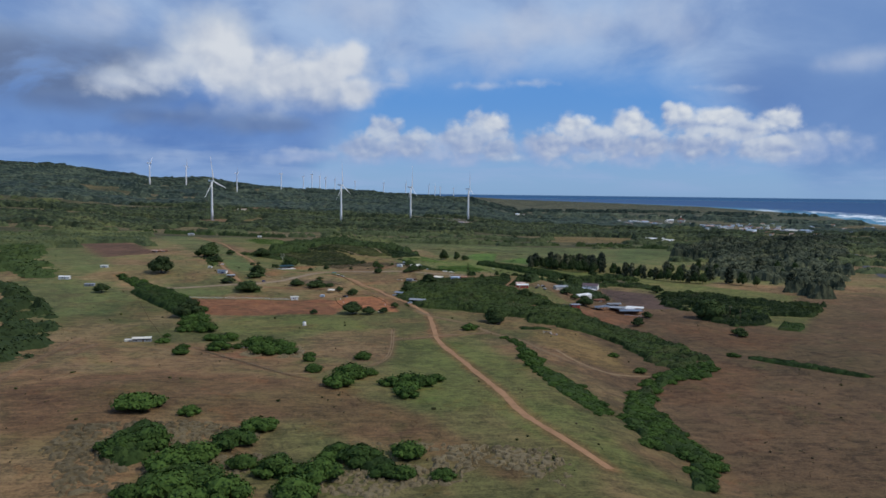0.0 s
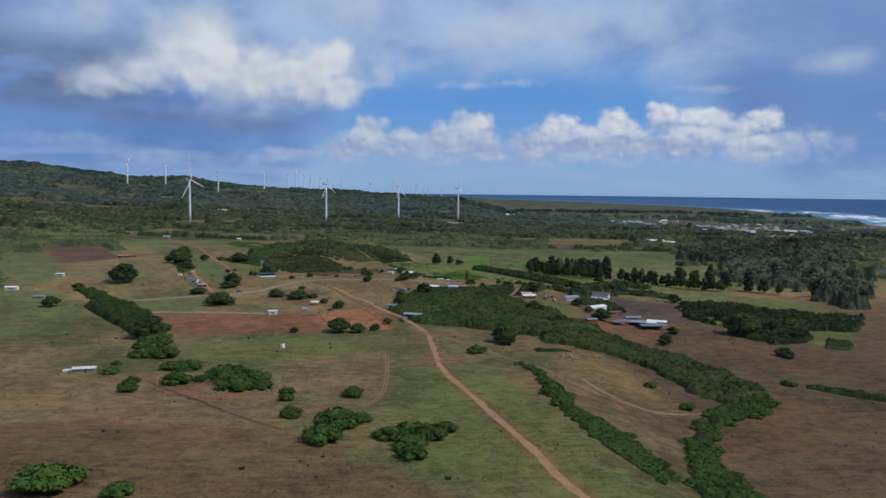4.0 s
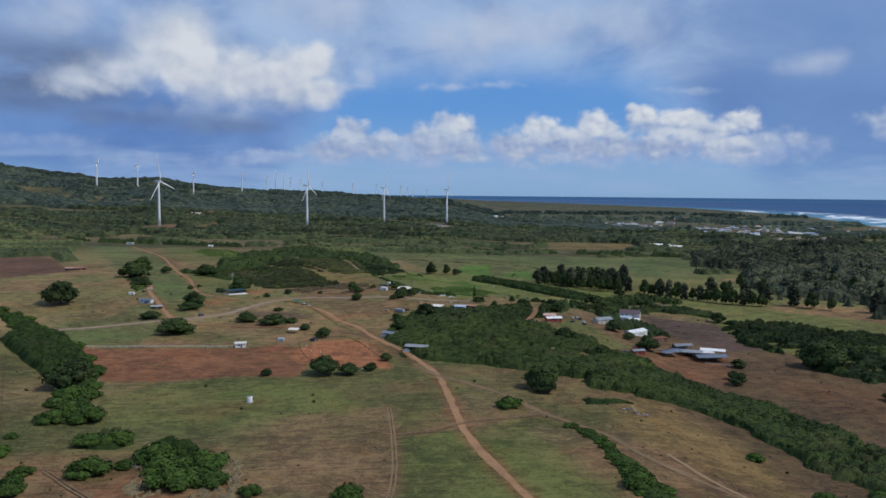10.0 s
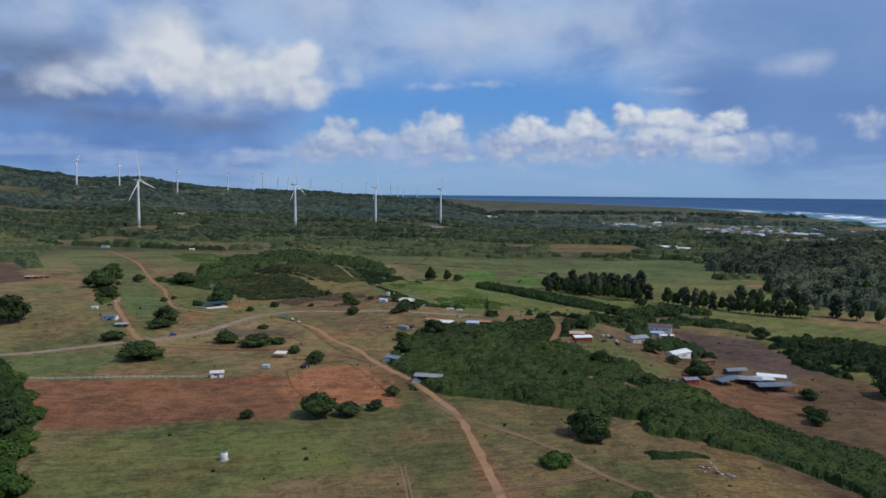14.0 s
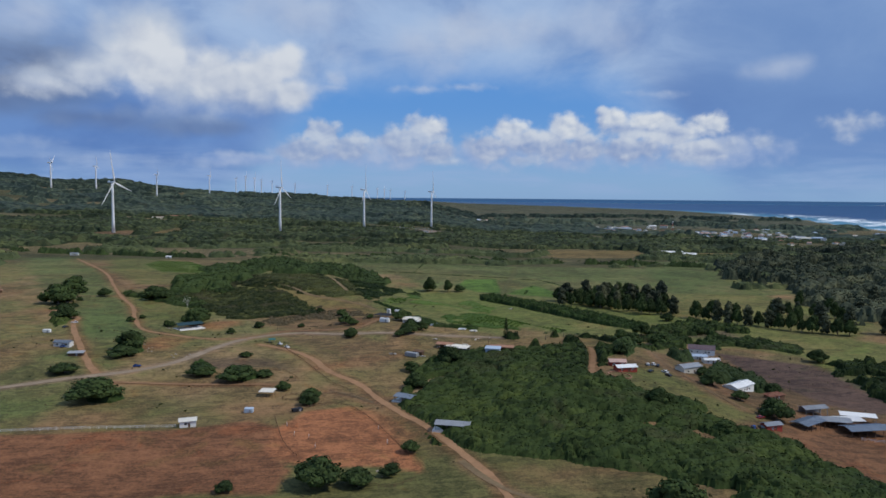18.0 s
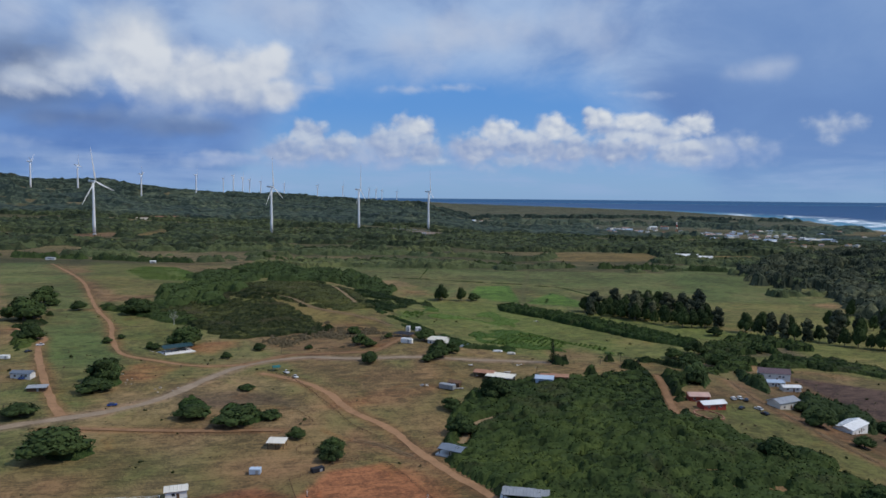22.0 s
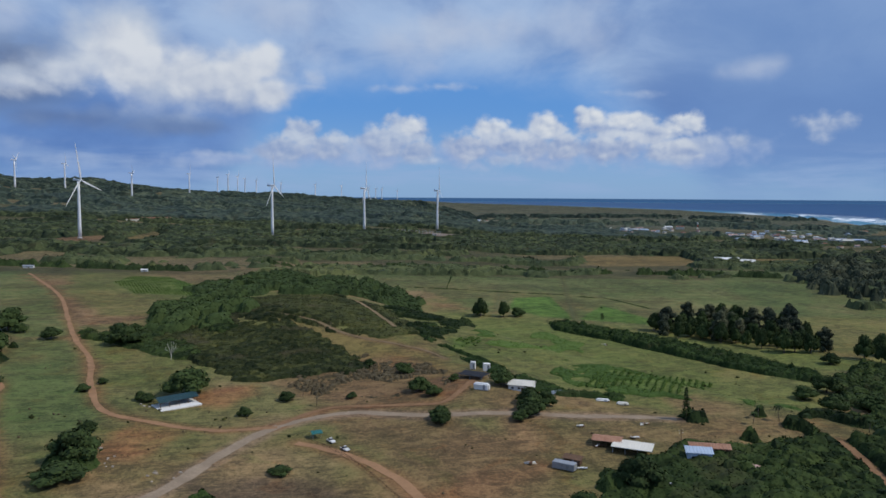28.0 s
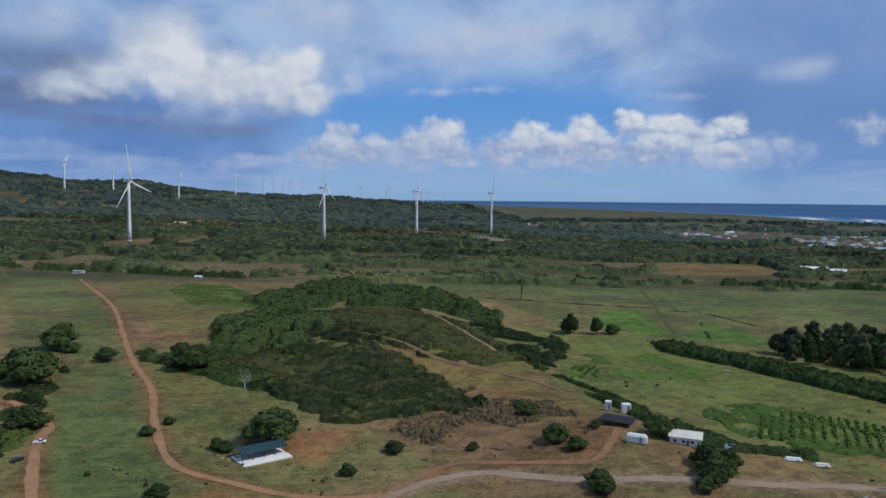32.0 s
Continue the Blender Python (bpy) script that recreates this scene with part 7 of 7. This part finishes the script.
def build_pole(x, y, tall):
    top = new("utility_pole")
    top.matrix_basis = pose(x, y, ground(x, y), 0, 0, 25)
    part("mast", ring_skin(bmesh.new(), [circle(0.17, -0.5, 8), circle(0.15, tall * 0.5, 8), circle(0.11, tall, 8)]), PAINT["brown"], top)
    for z in (tall - 0.8, tall - 1.8):
        arm = part("crossarm", box(0, 0, z, 2.4, 0.14, 0.16), PAINT["brown"], top)
        for k in (-1.0, 0.0, 1.0):
            part("insulator", ring_skin(bmesh.new(), [[(p[0] + k, p[1], p[2]) for p in circle(0.07, z + 0.08 + h, 6)] for h in (0, 0.22)]), PAINT["white"], arm)
    tagged(top, "weathered wooden utility pole with two crossarms", "utility pole", "poles along the lane")


build_pole(*POLE_A, 11)
build_pole(*POLE_B, 11)
build_pole(-42, 972, 8)
build_pole(14, 889, 8)


def build_fence(kind, line):
    """Posts and rails along a line on the ground."""
    pts = curve_through(line, 3.0)
    step = {"white": 3.0, "dark": 2.5, "wire": 5.0, "pale": 2.5}[kind]
    spots, run = [pts[0]], 0.0
    for a, b in zip(pts, pts[1:]):
        run += (b - a).length
        if run >= step:
            spots.append(b)
            run = 0.0
    top = new("fence")
    paint = PAINT["white"] if kind in ("white", "pale") else PAINT["brown"]
    tall, thick = (1.5, 0.16) if kind != "wire" else (1.3, 0.14)
    post = None
    for k, p in enumerate(spots[:110]):
        if post is None:
            post = part("post", box(0, 0, tall / 2 - 0.15, thick, thick, tall + 0.3), paint, top)
            me = post.data
        else:
            post = new("post", me)
            post.parent = top
        post.location = (p.x, p.y, ground(p.x, p.y))
    for z in ((0.55, 1.0, 1.4) if kind != "wire" else (0.6, 1.15)):
        bm, wide = bmesh.new(), 0.11 if kind != "wire" else 0.025
        prev = None
        for p in spots[:110]:
            g = ground(p.x, p.y) + z
            ring = [bm.verts.new((p.x, p.y, g + wide / 2)), bm.verts.new((p.x + wide * 0.4, p.y + wide * 0.4, g)), bm.verts.new((p.x, p.y, g - wide / 2))]
            if prev:
                for j in range(3):
                    bm.faces.new((prev[j], prev[(j + 1) % 3], ring[(j + 1) % 3], ring[j]))
            prev = ring
        part("rail" if kind != "wire" else "wire", bm, paint, top)
    words = {"white": "white rail fence along the red paddock", "pale": "pale rail fence round the corral", "dark": "weathered brown timber rail fence", "wire": "wire fence on thin wooden posts"}[kind]
    tagged(top, words, "fence")


for kind, line in FENCES:
    build_fence(kind, line)
for x, y in ((-104, 748), (-99, 735), (-92, 731), (-88, 719), (-60, 742), (-56, 722)):
    top = new("marker_pole")
    top.matrix_basis = pose(x, y, ground(x, y))
    part("rod", ring_skin(bmesh.new(), [circle(0.09, 0.1, 8), circle(0.09, 2.2, 8)]), PAINT["white"], top)
    part("foot", ring_skin(bmesh.new(), [circle(0.4, -0.1, 10), circle(0.35, 0.12, 10)]), RUBBER, top)
    tagged(top, "white marker pole standing in the riding arena", "marker pole", "poles in the arena")


# ---- round pen, garden kerb and stones ----
def ring_line(x, y, r, count=16, flat=1.0):
    return [(x + r * math.cos(2 * math.pi * k / count), y + r * flat * math.sin(2 * math.pi * k / count)) for k in range(count + 1)]


build_fence("dark", ring_line(-107.5, 795.5, 5.2))
for kerb_x, kerb_y, kerb_r in ((82.4, 817.0, 6.5),):
    top = new("garden_kerb")
    top.matrix_basis = pose(kerb_x, kerb_y, ground(kerb_x, kerb_y))
    for k in range(28):
        a = 2 * math.pi * k / 28
        px, py = kerb_r * math.cos(a), kerb_r * 1.3 * math.sin(a)
        part("stone", box(px, py, ground(kerb_x + px, kerb_y + py) - ground(kerb_x, kerb_y) + 0.15, 0.6, 1.7, 0.6, Matrix.Rotation(math.atan2(1.3 * math.sin(a), math.cos(a)), 4, "Z")), PAINT["rust"], top)
    tagged(top, "low red stone kerb round an oval garden bed", "kerb")
STONE = material("pale_stone", (0.36, 0.31, 0.25), 0.9, vary=0.3, grain=1.4)
rng_stone = np.random.RandomState(44)
for cx, cy, spread, count in ((-190, 876, 7, 7), (-213, 888, 9, 6), (-218, 962, 4, 5), (-222, 905, 5, 5), (-60, 690, 6, 5), (86, 600, 8, 8)):
    for k in range(count):
        x, y, r = cx + rng_stone.normal(0, spread * 0.5), cy + rng_stone.normal(0, spread * 0.5), rng_stone.uniform(0.3, 0.9)
        bm = bmesh.new()
        bmesh.ops.create_icosphere(bm, subdivisions=1, radius=r)
        for v in bm.verts:
            v.co = Vector((v.co.x * 1.2, v.co.y, v.co.z * 0.6)) * float(rng_stone.uniform(0.75, 1.15))
        me = bpy.data.meshes.new("boulder")
        bm.to_mesh(me)
        bm.free()
        me.materials.append(STONE)
        ob = new("boulder", me)
        ob.matrix_basis = pose(x, y, ground(x, y) + r * 0.2, 0, 0, float(rng_stone.uniform(0, 360)))
        tagged(ob, "pale weathered boulder lying in dry grass", "boulder", "boulders in the pasture")


# ---- heaps of timber and scrap ----
def build_scrap(x, y, seed):
    rng = np.random.RandomState(seed)
    top = new("scrap_heap")
    top.matrix_basis = pose(x, y, ground(x, y), 0, 0, rng.uniform(0, 180))
    for k in range(rng.randint(6, 11)):
        turn = Matrix.Rotation(rng.uniform(-0.5, 0.5), 4, "Z") @ Matrix.Rotation(rng.uniform(-0.16, 0.16), 4, "Y")
        long = rng.uniform(1.2, 3.4)
        bm = box(rng.uniform(-1.4, 1.4), rng.uniform(-1.2, 1.2), 0.15 + 0.13 * k * 0.6, long, rng.uniform(0.2, 0.9), rng.uniform(0.08, 0.25), turn)
        part("board", bm, PAINT[("brown", "rust", "grey", "white", "cream", "brown")[rng.randint(6)]], top)
    tagged(top, "untidy heap of old timber and sheet scrap", "heap", "scrap heaps by the sheds")


for seed, (x, y) in enumerate(SCRAP):
    build_scrap(x, y, 700 + seed)


# ---- the town by the shore ----
def build_town_house(x, y, length, depth, height, turn, walls, roof, label):
    dx, dy, dz = (float(v) for v in drawn_in(x, y, terrain(x, y)))
    top = new("town_house")
    top.matrix_basis = pose(dx, dy, dz, 0, 0, turn)
    body = bmesh.new()
    cube(body, 0, 0, height / 2 - 0.5, length, depth, height + 1)
    part("wall", body, PAINT[walls], top)
    part("roof", roof_bm(length, depth, height, depth * 0.16, "gable"), PAINT[roof], top)
    for k in range(3):
        part("window", box(-length * 0.3 + k * length * 0.3, -depth / 2 - 0.03, height * 0.55, 1.6, 0.1, 1.3), GLASS, top)
    tagged(top, label, "house", "houses of the town by the shore")


rng_town = np.random.RandomState(21)
for polygon, count in ((TOWN_A, 80), (TOWN_B, 20), (TOWN_C, 5), (TOWN_D, 18), (TOWN_E, 32)):
    px, py = [p[0] for p in polygon], [p[1] for p in polygon]
    made = 0
    while made < count:
        x, y = rng_town.uniform(min(px), max(px)), rng_town.uniform(min(py), max(py))
        if float(inside(np.array([x]), np.array([y]), polygon)[0]) < 0:
            continue
        made += 1
        big = rng_town.rand() < 0.13
        length = rng_town.uniform(18, 36) if big else rng_town.uniform(10, 16)
        roof = ("white", "cream", "grey", "slate", "rust", "grey", "blue", "pink")[rng_town.randint(8)]
        build_town_house(x, y, length, rng_town.uniform(12, 20) if big else rng_town.uniform(8, 12), rng_town.uniform(6, 9) if big else rng_town.uniform(3, 6), rng_town.uniform(-40, 40),
                         ("white", "cream", "blue")[rng_town.randint(3)], roof, f"{'large hall' if big else 'small house'} with {roof} roof in the shore town")


def build_mast(x, y, tall):
    """A red and white lattice mast."""
    dx, dy, dz = (float(v) for v in drawn_in(x, y, terrain(x, y)))
    top = new("radio_mast")
    top.matrix_basis = pose(dx, dy, dz)
    for k in range(6):
        bm = bmesh.new()
        z0, z1 = tall * k / 6, tall * (k + 1) / 6
        w0, w1 = 3.0 - 2.2 * k / 6, 3.0 - 2.2 * (k + 1) / 6
        for sx, sy in ((-1, -1), (1, -1), (1, 1), (-1, 1)):
            ring_skin(bm, [[(sx * w + 0.25 * c, sy * w + 0.25 * s, z) for c, s in ((1, 0), (0, 1), (-1, 0), (0, -1))] for w, z in ((w0, z0), (w1, z1))])
        for a, b in (((-1, -1), (1, -1)), ((1, -1), (1, 1)), ((1, 1), (-1, 1)), ((-1, 1), (-1, -1))):
            ring_skin(bm, [[(p[0] * w + 0.15 * c, p[1] * w, z + 0.15 * s) for c, s in ((1, 0), (0, 1), (-1, 0), (0, -1))] for p, w, z in ((a, w0, z0), (b, w1, z1))])
        part("lattice_section", bm, RED_PAINT if k % 2 == 0 else PAINT["white"], top, "red section" if k % 2 == 0 else "white section")
    tagged(top, "red and white lattice radio mast near the town", "mast")


build_mast(855, 2660, 42)


# ---- the substation below the turbines ----
for k in range(7):
    x, y = -30 + 17 * k, 2440 - 4 * k
    top = new("substation_gantry")
    top.matrix_basis = pose(x, y, ground(x, y), 0, 0, 10)
    for sx in (-5, 5):
        part("leg", box(sx, 0, 5.5, 0.7, 0.7, 12), PAINT["grey"], top)
    part("beam", box(0, 0, 11, 11, 0.7, 0.7), PAINT["grey"], top)
    part("spike", box(-5, 0, 14, 0.3, 0.3, 6), PAINT["grey"], top)
    tagged(top, "grey steel gantry of the electric substation", "gantry", "gantries of the substation")
for k, (x, y) in enumerate(((95, 2400), (125, 2395), (60, 2420))):
    build_house(x, y, 14, 6, 4, 5, "substation_hut", "white", "grey", "flat", 0, 3, "white flat-roofed substation hut on pale gravel", "hut")
